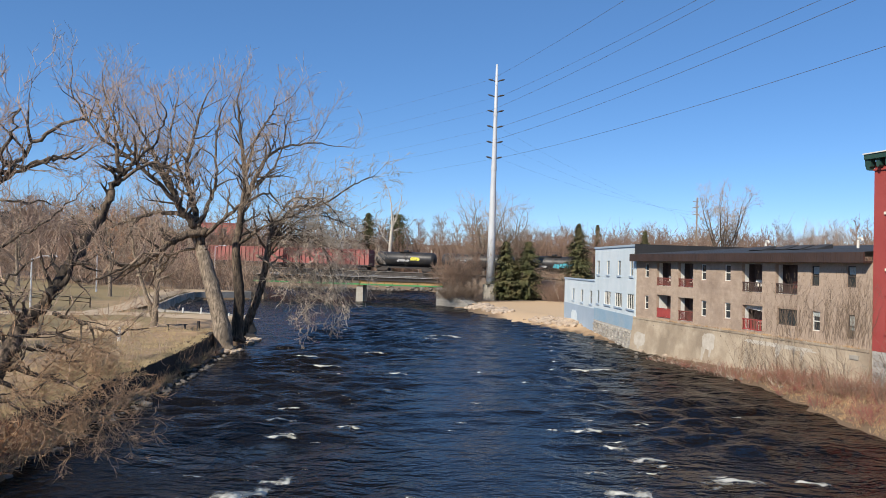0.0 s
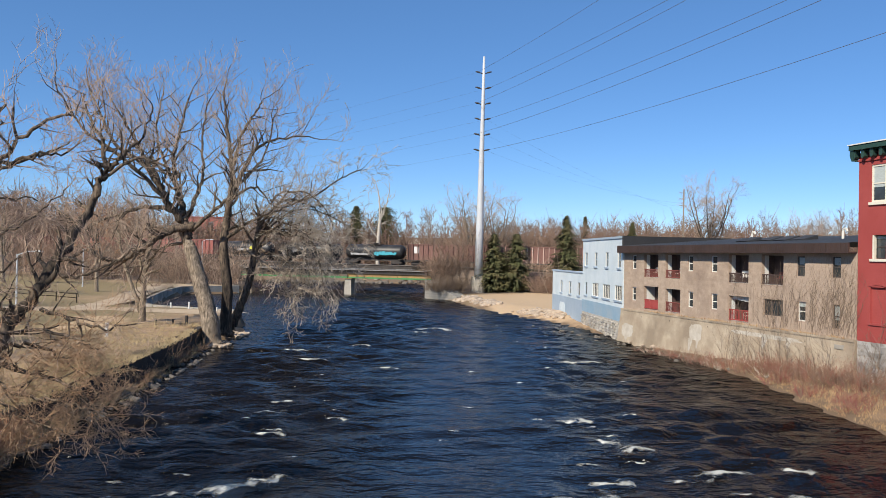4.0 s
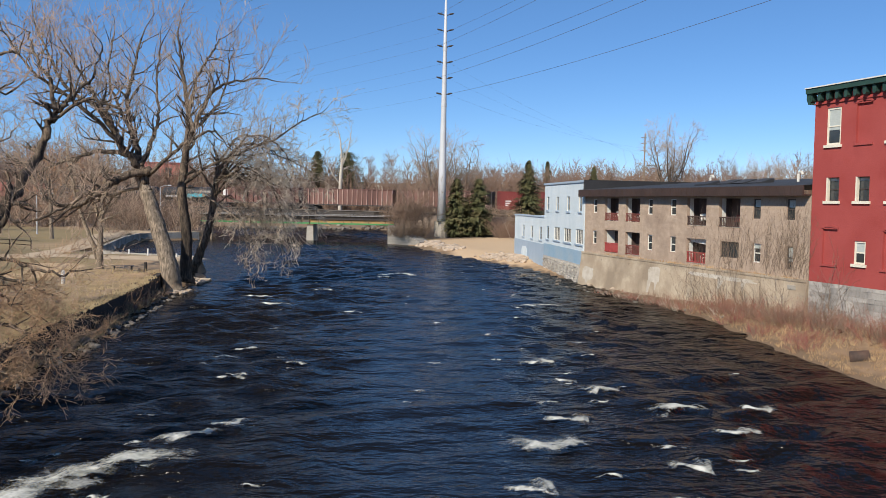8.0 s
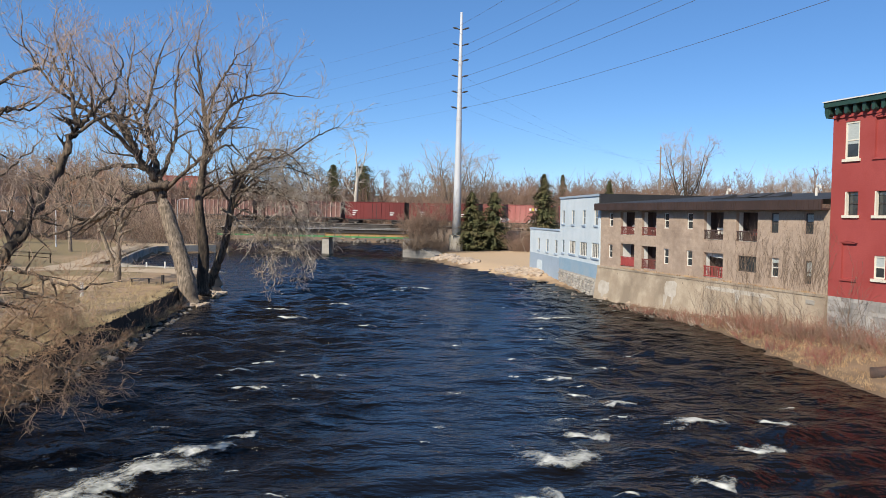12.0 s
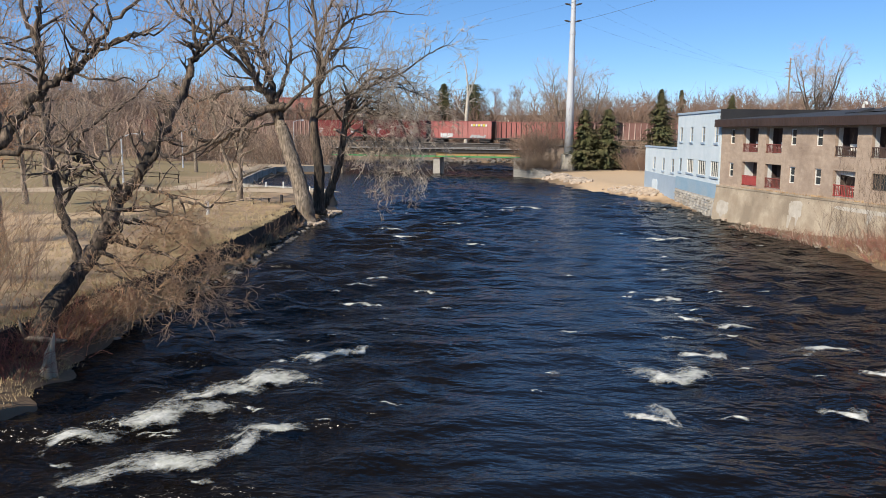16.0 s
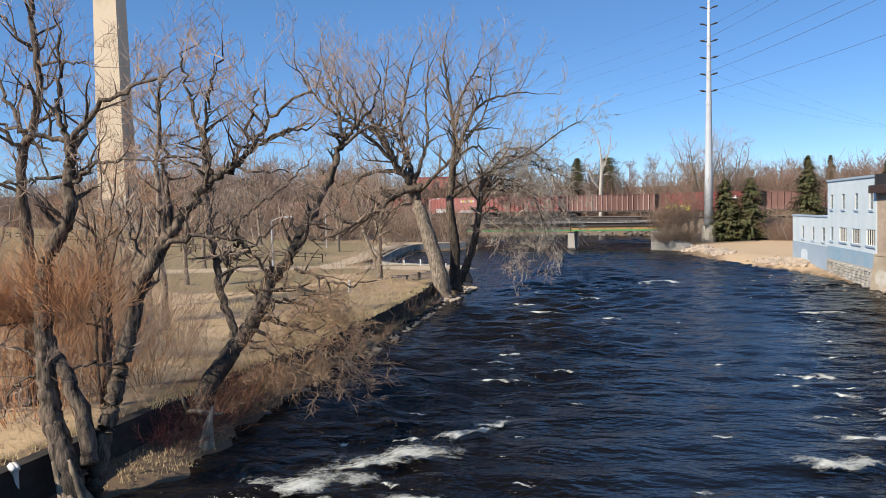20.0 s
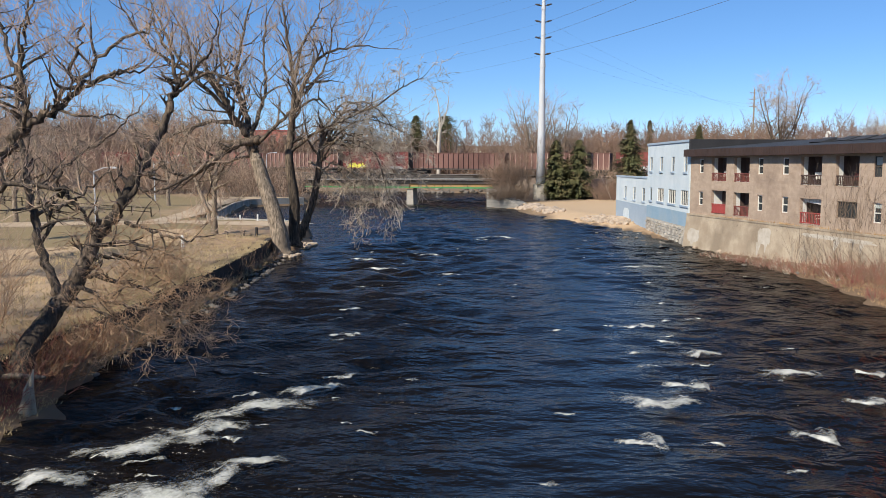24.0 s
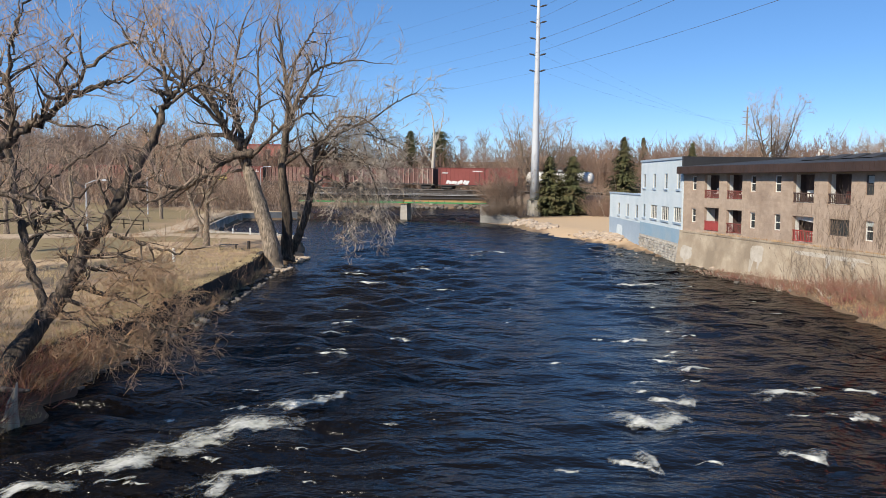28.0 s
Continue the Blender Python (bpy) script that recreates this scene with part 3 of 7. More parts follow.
def balcony(parent, a, b, c, d, rail_h, rail_mat, deep=1.05, panel=False, awning=False, pale=0.42):
    """A recessed balcony: plastered niche with shade painted into its depth, back door and a slatted railing."""
    g = Geo()
    y0 = 0.25
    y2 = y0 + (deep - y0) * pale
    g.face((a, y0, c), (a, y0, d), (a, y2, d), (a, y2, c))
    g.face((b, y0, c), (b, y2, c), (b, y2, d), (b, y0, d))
    g.face((a, y0, c), (a, deep, c), (b, deep, c), (b, y0, c))
    bal = part("balcony", g, RECESS, parent, "recessed balcony with pale plastered walls")
    # shade as dark colour: back, ceiling and side walls deeper than the pale share
    k = Geo()
    k.face((a, deep, c), (a, deep, d), (b, deep, d), (b, deep, c))
    k.face((a, y0, d), (b, y0, d), (b, deep, d), (a, deep, d))
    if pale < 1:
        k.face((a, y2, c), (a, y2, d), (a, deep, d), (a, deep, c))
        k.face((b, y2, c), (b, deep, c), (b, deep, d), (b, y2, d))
    part("back_wall", k, DARK_RAIL_SHADE, bal, "dark back wall with shade painted on the ceiling and inner side walls")
    dw = (b - a) * 0.42
    part("door", Geo().box(b - dw - 0.1, b - 0.1, deep - 0.06, deep - 0.004, c, c + 1.95), DARKTRIM, bal, "dark glazed balcony door")
    r = Geo()
    r.box(a + 0.004, b - 0.004, 0.03, 0.11, c + rail_h - 0.08, c + rail_h).box(a + 0.004, b - 0.004, 0.03, 0.11, c + 0.06, c + 0.13)
    n = 5 if panel else max(6, int((b - a) / 0.16))
    for i in range(n):
        x = a + 0.06 + (b - a - 0.12) * i / (n - 1)
        r.box(x - 0.022, x + 0.022, 0.05, 0.09, c + 0.13, c + rail_h - 0.08)
    if panel:
        r.box(a + 0.03, b - 0.03, 0.06, 0.08, c + 0.14, c + rail_h - 0.09)
    part("railing", r, rail_mat, bal, "painted slatted balcony railing")
    if awning:
        part("awning", Geo().extrude([(a + 0.1, d - 0.25), (b - 0.02, d - 0.42), (b - 0.02, d - 0.02), (a + 0.1, d - 0.02)], 0.3, 0.36), WHITE, bal, "white roller blind")


# ---- tan apartment building, right bank ----
ROW = Matrix.Translation((18.07, 73.38, 0)) @ Matrix.Rotation(math.atan2(-0.966, 0.258), 4, "Z")


def facade_blocks(b, holes):
    """Concrete blocks laid in half bond; those of the near end are pieces of their own."""
    W, H, gap = 0.42, 0.21, 0.009
    whole = Geo().box(gap / 2, W - gap / 2, -0.009, 0.02, gap / 2, H - gap / 2).mesh("block")
    whole.materials.append(BLOCK)
    rest = Geo()
    near = []
    for j in range(24):
        z0 = 3.025 + j * H
        x = 0.02 - (j % 2) * W / 2
        while x < 27.7:
            spans = [(max(x, 0.02), min(x + W, 27.7))]
            for ha, hb, hc, hd in holes:
                if z0 + H > hc and z0 < hd:
                    cut = []
                    for p, q in spans:
                        if hb <= p or ha >= q:
                            cut.append((p, q))
                        else:
                            cut += [(p, ha)] if ha > p else []
                            cut += [(hb, q)] if hb < q else []
                    spans = cut
            for p, q in spans:
                if q - p > W - 0.01 and x > 21.3 and len(near) < 300:
                    near.append((x, z0))
                elif q - p > 0.06:
                    rest.box(p + gap / 2, q - gap / 2, -0.009, 0.02, z0 + gap / 2, z0 + H - gap / 2)
            x += W
    tagged(part("block_course", rest, BLOCKS, b), kind="stuff")
    for x, z in near:
        k = part("block", whole, BLOCK, b)
        k.location = (x, 0, z)


def tan_building():
    b = thing("apartment_building", ROW, "two-storey tan block apartment building over a concrete river wall", "building")
    up = [(1.5, 2.2, 6.66, 7.9), (10.3, 11.0, 6.66, 7.9), (13.4, 14.15, 6.66, 7.9), (22.7, 23.4, 6.62, 7.9), (25.75, 26.45, 6.62, 7.9)]
    low = [(1.5, 2.2, 3.84, 5.03), (10.35, 11.05, 3.8, 5.03), (13.45, 14.2, 3.85, 5.03), (22.8, 23.5, 3.74, 4.99), (25.85, 26.4, 3.54, 4.97)]
    wide = (19.45, 21.38, 3.88, 4.97)
    ub = [(3.55, 5.85, 5.98, 7.95), (7.0, 9.2, 5.98, 7.95), (15.53, 17.8, 5.95, 7.95), (19.2, 21.4, 5.95, 7.95)]
    lb = [(3.6, 5.9, 3.22, 5.2), (7.05, 9.25, 3.2, 5.12), (15.58, 17.85, 3.18, 5.0)]
    part("wall", pierced(0, 27.72, 3.0, 8.12, 9.0, up + low + [wide] + ub + lb), TAN, b, "weathered tan concrete-block facade")
    facade_blocks(b, up + low + [wide] + ub + lb)
    for i, h in enumerate(up):
        window(b, *h, WHITE if i < 3 else DARKTRIM, inset=0.07, bars=0, blind=0.0 if i < 3 else 0.35)
    for i, h in enumerate(low):
        window(b, *h, WHITE if i < 4 else DARKTRIM, inset=0.07, blind=(0.0, 0.0, 0.0, 0.2, 0.6)[i])
    window(b, *wide, DARKTRIM, bars=2, mid=False, blind=0.0)
    for i, h in enumerate(ub):
        balcony(b, *h, 0.72, (BROWN_RAIL, BROWN_RAIL, DARK_RAIL_SHADE, DARK_RAIL_SHADE)[i])
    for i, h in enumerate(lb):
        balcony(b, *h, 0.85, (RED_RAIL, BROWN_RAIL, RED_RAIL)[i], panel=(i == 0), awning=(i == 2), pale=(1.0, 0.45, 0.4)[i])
    g = Geo().box(-0.2, 27.7, -0.65, -0.55, 8.1, 8.72)
    for i in range(140):
        x = -0.15 + i * 0.2
        g.box(x, x + 0.05, -0.67, -0.652, 8.12, 8.70)
    part("fascia", g, FASCIA, b, "ribbed dark brown metal fascia")
    part("soffit", Geo().box(-0.2, 27.7, -0.548, 0.0, 8.124, 8.2), FASCIA, b)
    r = Geo()
    r.face((-0.2, -0.62, 8.74), (27.7, -0.62, 8.74), (27.7, 12.5, 9.72), (-0.2, 12.5, 9.72))
    r.face((-0.2, 12.5, 9.72), (27.7, 12.5, 9.72), (27.7, 20, 9.0), (-0.2, 20, 9.0))
    r.face((27.7, -0.62, 8.6), (27.7, -0.62, 8.74), (-0.2, -0.62, 8.74), (-0.2, -0.62, 8.6))
    part("roof", r, ROOF, b, "dark felt low-pitched roof")
    part("parapet", Geo().box(0.02, 0.3, -0.25, 13, 8.2, 9.66), PARAPET, b, "dark end parapet")
    for x, y in ((12.2, 3.0), (13.5, 4.0), (15.0, 4.2), (16.6, 4.4)):
        k = Geo()
        z = 8.74 + (y + 0.62) * 0.0747
        k.face((x, y, z + 0.06), (x + 1.3, y, z + 0.06), (x + 1.3, y + 1.4, z + 0.42), (x, y + 1.4, z + 0.42))
        k.face((x, y + 1.4, z + 0.42), (x + 1.3, y + 1.4, z + 0.42), (x + 1.3, y + 1.4, z), (x, y + 1.4, z))
        k.face((x, y, z + 0.06), (x, y + 1.4, z + 0.42), (x, y + 1.4, z), (x, y, z))
        k.face((x + 1.3, y, z + 0.06), (x + 1.3, y, z), (x + 1.3, y + 1.4, z), (x + 1.3, y + 1.4, z + 0.42))
        part("roof_panel", k, ROOF, b, "tilted dark roof panel")
    for x, y in ((10.2, 6.0), (20.6, 5.5)):
        z = 8.74 + (y + 0.62) * 0.0747
        part("vent_pipe", Geo().tube([(x, y, z), (x, y, z + 0.5), (x + 0.08, y, z + 0.68), (x + 0.3, y, z + 0.7), (x + 0.4, y, z + 0.5)], [0.09] * 5, 7), WHITE, b, "white curved roof vent")
    # the river wall under it
    w = Geo()
    cols = 28
    prev = None
    for i in range(cols + 1):
        x = -0.35 + 28.1 * i / cols
        foot = -0.42
        ring = [(x, foot - 0.35, -1.2), (x, foot, 0.2), (x, -0.12, 2.55), (x, -0.1, 3.0), (x, 0.4, 3.0)]
        if prev:
            for a, c in zip(range(4), range(1, 5)):
                w.face(prev[a], ring[a], ring[c], prev[c])
        else:
            w.face(*[(x, 0.4, -1.2)], *ring)
        prev = ring
    w.face(*reversed(prev), (prev[0][0], 0.4, -1.2))
    part("river_wall", w, CONCRETE_TAN, b, "stained concrete river wall with a battered foot")
    part("ledge", Geo().box(-0.3, 27.7, -0.15, 0.0, 2.86, 3.02), CONCRETE_TAN, b, "worn concrete ledge")
    for x in (3.4, 7.9, 13.2, 18.4, 23.6):
        part("joint", Geo().extrude([(x, 0.1), (x + 0.05, 0.1), (x + 0.05, 2.55), (x, 2.55)], -0.135, -0.1), WALL_DARK, b, "dark joint between pours")
    for x, w_, z0, z1 in ((11.0, 0.5, 0.5, 1.4), (12.0, 0.35, 0.8, 1.5), (1.0, 0.6, 0.25, 0.6), (19.6, 0.5, 1.7, 2.3), (22.0, 0.4, 1.8, 2.3)):
        k = Geo()
        yy = lambda z: -0.12 - (2.55 - z) / 2.35 * 0.30 - 0.007
        k.face((x, yy(z0), z0), (x + w_ * 0.4, yy(z0 - 0.1), z0 - 0.1), (x + w_, yy(z1), z1), (x - 0.1, yy(z1), z1))
        part("lime_streak", k, WHITEWASH, b, "pale lime streak")
    for x0, x1, z0, z1 in ((0.2, 2.3, 0.55, 1.7), (10.9, 12.6, 1.3, 2.55), (16.2, 23.5, 2.3, 2.6)):
        k = Geo()
        y = lambda z: -0.12 - (2.55 - z) / 2.35 * 0.30 - 0.008
        rp = random.Random(int(x0 * 10))
        edge = []
        for q in range(26):
            ca, sa = math.cos(q * 0.2417), math.sin(q * 0.2417)
            ru, rv = math.copysign(abs(ca) ** 0.45, ca) * rp.uniform(0.85, 1.05), math.copysign(abs(sa) ** 0.45, sa) * rp.uniform(0.8, 1.08)
            edge.append(((x0 + x1) / 2 + (x1 - x0) / 2 * ru, (z0 + z1) / 2 + (z1 - z0) / 2 * rv))
        k.face(*[(u, y(v), v) for u, v in edge])
        part("patch", k, WHITEWASH, b, "pale patched plaster")
    part("vent", Geo().box(26.2, 26.9, -0.2, -0.12, 2.35, 2.6), CONCRETE, b, "grey wall vent")
    part("broken_stone", Geo().taper(27.4, -0.7, -0.2, 0.75, 0.4, 0.3, 0.2, 0.2), RUBBLE, b)
    return b


tan_building()


def balcony_chair(s, z, turn, frame_m, seat_m, label):
    """A small garden chair on a balcony: seat, back, four legs, two arms."""
    c = thing("balcony_chair", ROW @ pose(s, 0.62, z, 0, 0, turn), label, "chair", "balcony chairs")
    part("seat", Geo().box(-0.24, 0.24, -0.22, 0.22, 0.4, 0.44), seat_m, c)
    part("backrest", Geo().extrude([(-0.24, 0.45), (0.24, 0.45), (0.22, 0.88), (-0.22, 0.88)], 0.19, 0.22), seat_m, c)
    for x in (-0.22, 0.22):
        for y in (-0.2, 0.2):
            part("leg", Geo().tube([(x * 1.08, y * 1.08, 0), (x, y, 0.4)], [0.015, 0.018], 5), frame_m, c)
        part("arm", Geo().tube([(x * 1.1, -0.2, 0.42), (x * 1.12, -0.18, 0.64), (x * 1.1, 0.2, 0.66)], [0.018] * 3, 5), frame_m, c)


for s_, z_, turn_, fm_, sm_, text_ in ((4.6, 5.985, 20, WHITE, WHITE, "white plastic chair on a recessed balcony"), (7.9, 5.985, -15, DARKTRIM, WHITE, "pale chair with a dark frame on a balcony"),
                                       (16.5, 5.955, 30, WHITE, WHITE, "white folding chair leaning on a balcony"), (20.3, 5.955, 10, DARKTRIM, BROWN_RAIL, "brown chair on a balcony"),
                                       (8.4, 3.205, 15, DARKTRIM, DARKTRIM, "dark chair on a lower balcony"), (16.9, 3.185, -20, WHITE, CREAM, "cream chair on a lower balcony")):
    balcony_chair(s_, z_, turn_, fm_, sm_, text_)


# ---- red building ----
def red_building():
    b = thing("red_building", ROW, "three-storey red painted brick building with a bracketed dark green cornice", "building")
    x1 = 46.0
    glazed, blind, tall = [], [], []
    x = 28.7
    k = 0
    while x < x1 - 1.5:
        (tall if k % 2 == 0 else blind).append((x, x + 1.05, 11.05, 13.2) if k % 2 == 0 else (x, x + 1.1, 11.03, 13.24))
        glazed.append((x + 0.12, x + 1.08, 7.8, 9.16))
        if k % 2 == 0:
            blind.append((x, x + 1.1, 4.1, 6.16))
        else:
            glazed.append((x + 0.22, x + 1.0, 4.27, 5.56))
        x += 2.12
        k += 1
    part("wall", pierced(27.76, x1, 3.0, 14.0, 12.0, glazed + tall + blind, depth=0.32), RED, b, "flat red painted brickwork")
    for h in glazed:
        if h[2] < 6:
            window(b, *h, CREAM, inset=0.04, sill=CREAM, border=0.1, blind=0.45)
        else:
            w = window(b, *h, DARKTRIM, inset=0.2, sill=CREAM, border=0.05, blind=0.12)
            part("jamb", Geo().box(h[0], h[0] + 0.1, 0.004, 0.196, h[2], h[3]), CREAM, w)
    for h in tall:
        window(b, *h, CREAM, inset=0.04, sill=CREAM, border=0.11, blind=0.55)
    for h in blind:
        g = Geo().box(h[0], h[1], 0.13, 0.2, h[2], h[3])
        pl = part("blind_niche", g, RED, b, "bricked-up window painted red")
        part("sill", Geo().box(h[0] - 0.08, h[1] + 0.08, -0.07, 0.05, h[2] - 0.12, h[2] - 0.004), RED, pl)
        a = Geo()
        for i in range(6):
            u0, u1 = i / 6, (i + 1) / 6
            xx0, xx1 = h[0] - 0.1 + (h[1] - h[0] + 0.2) * u0, h[0] - 0.1 + (h[1] - h[0] + 0.2) * u1
            z0 = h[3] + 0.02 + 0.1 * math.sin(math.pi * (u0 + u1) / 2)
            a.box(xx0, xx1, -0.035, 0.05, z0, z0 + 0.13)
        part("lintel", a, RED, pl)
    # cornice
    part("cornice", Geo().extrude([(27.45, 14.13), (x1, 14.13), (x1, 14.42), (27.45, 14.42)], -0.48, 0.3), GREEN_TRIM, b, "dark green painted cornice")
    part("cap", Geo().box(27.41, x1, -0.54, 0.4, 14.424, 14.49), WHITE, b, "pale metal roof edge")
    part("frieze", Geo().box(27.72, x1, -0.08, -0.004, 13.47, 13.56), RED, b)
    x = 27.6
    while x < x1:
        g = Geo()
        g.extrude([(x, 13.74), (x + 0.05, 13.66), (x + 0.12, 13.63), (x + 0.19, 13.66), (x + 0.24, 13.74), (x + 0.24, 14.126), (x, 14.126)], -0.36, -0.01)
        part("bracket", g, GREEN_TRIM, b)
        x += 0.65
    part("corner_bracket", Geo().extrude([(27.46, 13.8), (27.6, 13.5), (27.74, 13.5), (27.74, 14.126), (27.46, 14.126)], -0.4, -0.01), GREEN_TRIM, b)
    part("roof", Geo().box(27.76, x1, 0.45, 12, 14.0, 14.2), ROOF, b)
    base = part("foundation", Geo().box(27.76, x1, 0.01, 1.0, -0.5, 3.0), STONE, b, "grey coursed stone foundation")
    rnd = random.Random(4)
    z = 0.2
    row = 0
    while z < 2.9:
        h = rnd.choice((0.24, 0.3, 0.36))
        h = min(h, 2.98 - z)
        x = 27.78 + rnd.random() * 0.3
        while x < 36.0:
            w = rnd.uniform(0.45, 1.0)
            g = Geo()
            y = -rnd.uniform(0.0, 0.05)
            e = 0.035
            g.extrude([(x, z + e), (x + e, z), (x + w - e, z), (x + w, z + e), (x + w, z + h - e), (x + w - e, z + h), (x + e, z + h), (x, z + h - e)], y, 0.058)
            part("stone", g, STONE, base)
            x += w + 0.015
        z += h + 0.015
        row += 1
    return b


# ---- blue building ----
def blue_building():
    m = Matrix.Translation((17.23, 88.74, 0)) @ Matrix.Rotation(math.atan2(-15.24, 0.77), 4, "Z")
    b = thing("blue_building", m, "pale blue painted building with a darker band and lower wing", "building")
    up = [(c - 0.5, c + 0.5, 6.7, 8.16) for c in (1.55, 5.6, 9.8, 14.0)]
    lo = [(1.1, 2.1, 3.55, 4.95), (4.3, 6.7, 3.6, 4.97), (8.4, 10.95, 3.6, 4.97), (12.65, 15.0, 3.62, 5.02)]
    wing = [(-11.3, -10.2, 3.28, 4.76), (-6.6, -5.5, 3.28, 4.76), (-2.25, -1.1, 3.28, 4.78)]
    part("wall", pierced(0, 15.2, 3.0, 9.45, 0.6, up + lo, depth=0.45), BLUE, b)
    part("rear_wall", Geo().box(0.02, 12.9, 0.604, 9.0, 0.5, 9.3), BLUE, b)
    part("coping", Geo().box(-0.08, 15.2, -0.1, 0.5, 9.454, 9.66), BLUE_GREY, b)
    part("band", Geo().box(0, 15.2, -0.02, 1, 1.7, 2.996), BLUE_BAND, b, "mid blue painted band")
    base = part("foundation", Geo().box(0.02, 15.2, -0.06, 1, -0.8, 1.696), RUBBLE, b, "rough pale rubble-stone foundation")
    rnd = random.Random(14)
    rub = Geo()
    z = -0.1
    while z < 1.5:
        h = rnd.uniform(0.16, 0.3)
        x = 0.05 + rnd.random() * 0.2
        while x < 14.7:
            w = rnd.uniform(0.28, 0.75)
            u = [rnd.uniform(0.0, 0.05) for _ in range(8)]
            rub.extrude([(x + u[0], z + u[1]), (x + w - u[2], z + u[3]), (x + w - u[4], z + h - u[5]), (x + u[6], z + h - u[7])], -rnd.uniform(0.09, 0.22), -0.05)
            x += w + 0.02
        z += h + 0.015
    tagged(part("rubble", rub, RUBBLE_STONE, base, "uneven pale fieldstones"), kind="stuff")
    for h in up:
        w = window(b, *h, BLUE_GREY, inset=0.08, border=0.06, sill=BLUE_GREY)
        part("jamb", Geo().box(h[0], h[0] + 0.05, 0.004, 0.076, h[2], h[3]), WHITE, w)
    for i, h in enumerate(lo):
        window(b, *h, WHITE if i else BLUE_GREY, inset=0.05, border=0.05, bars=0 if i == 0 else 3, mid=False, sill=BLUE_GREY)
    part("wing_wall", pierced(-16.1, -0.02, 2.85, 5.85, 9, wing, depth=0.45), BLUE, b)
    part("wing_coping", Geo().box(-16.2, -0.02, -0.08, 0.5, 5.854, 6.02), BLUE_GREY, b)
    part("wing_band", Geo().box(-16.1, -0.02, -0.02, 1, -0.5, 2.846), BLUE_GREY, b, "blue-grey painted lower wall")
    part("blocked_door", Geo().extrude([(-11.6, 0.3), (-8.6, 0.3), (-8.6, 1.7), (-9.1, 2.1), (-11.1, 2.1), (-11.6, 1.7)], -0.04, -0.02), BLUE, b, "painted-over doorway")
    for h in wing:
        w = window(b, *h, BLUE_GREY, inset=0.07, border=0.06, sill=BLUE_GREY)
        part("jamb", Geo().box(h[0], h[0] + 0.05, 0.004, 0.066, h[2], h[3]), WHITE, w)
    part("roof", Geo().box(0.1, 12.85, 0.61, 8.9, 9.304, 9.4), ROOF, b)
    part("wing_roof", Geo().box(-16, -0.1, 0.5, 9, 5.6, 5.8), ROOF, b)
    return b


red_building()
blue_building()


# ---- left bank wall and park ----
def river_wall():
    g = Geo()
    prev = None
    for i in range(54):
        y = -8 + i * 1.4
        x = float(wall_x(y))
        ring = [(x + 0.12, y, -0.6), (x + 0.06, y, 1.38), (x - 0.34, y, 1.40), (x - 0.34, y, -0.6)]
        if prev:
            for a, c in ((0, 1), (1, 2), (2, 3)):
                g.face(prev[a], prev[c], ring[c], ring[a])
        prev = ring
    g.face(*prev)
    # the face's shade is in the wall colour
    tagged(part("river_wall", g, WALL_DARK), "stained concrete river wall holding the park bank, its shade put into a near-black colour", "wall", kind="structure")
    # wall of the boat basin
    h = Geo()
    for (ax, ay), (bx, by) in (((-31, 91.2), (-34.6, 96)), ((-34.6, 96), (-41.6, 128)), ((-41.6, 128), (-43.1, 141)), ((-43.1, 141), (-35, 148.7)), ((-20, 85.4), (-31, 91.4))):
        d = Vector((bx - ax, by - ay, 0)).normalized()
        s = Vector((-d.y, d.x, 0)) * 0.2
        top = 1.42
        h.face((ax + s.x, ay + s.y, -0.5), (bx + s.x, by + s.y, -0.5), (bx + s.x, by + s.y, top), (ax + s.x, ay + s.y, top))
        h.face((ax - s.x, ay - s.y, -0.5), (ax - s.x, ay - s.y, top), (bx - s.x, by - s.y, top), (bx - s.x, by - s.y, -0.5))
        h.face((ax - s.x, ay - s.y, top), (ax + s.x, ay + s.y, top), (bx + s.x, by + s.y, top), (bx - s.x, by - s.y, top))
    tagged(part("basin_wall", h, CONCRETE), "low concrete wall round the basin", "wall", kind="structure")


river_wall()


def strip(name, pts, width, lift, material, label):
    """A path laid on the land along pts."""
    g = Geo()
    dense = []
    for (ax, ay), (bx, by) in zip(pts, pts[1:]):
        n = max(2, int(math.hypot(bx - ax, by - ay) / 1.5))
        dense += [(ax + (bx - ax) * i / n, ay + (by - ay) * i / n) for i in range(n)]
    dense.append(pts[-1])
    prev = None
    for i, (x, y) in enumerate(dense):
        a = dense[max(0, i - 1)]
        c = dense[min(len(dense) - 1, i + 1)]
        d = Vector((c[0] - a[0], c[1] - a[1], 0)).normalized()
        row = []
        for u in (-1, -0.5, 0, 0.5, 1):
            px, py = x - d.y * u * width / 2, y + d.x * u * width / 2
            z, _ = land(np.array([[px]]), np.array([[py]]))
            row.append((px, py, max(float(z[0, 0]), 1.3) + lift))
        if prev:
            for k in range(4):
                g.face(prev[k + 1], prev[k], row[k], row[k + 1])
        prev = row
    ob = part(name, g, material, None, smooth=True)
    return tagged(ob, label, "path", kind="structure")


strip("path_basin", [(-19.5, 80.5), (-24, 83), (-33, 84.5), (-42, 80), (-52, 70)], 5.0, 0.03, PATH, "pale gravel path beside the basin")
strip("path_upper", [(-36, 84), (-38, 100), (-43, 122), (-45.5, 138), (-42, 146), (-36, 152)], 3.2, 0.05, PATH, "pale gravel path along the basin wall")


# ---- bridges and railway ----
BR = Matrix.Translation((-14.9, 149.6, 0)) @ Matrix.Rotation(radians(-20), 4, "Z")


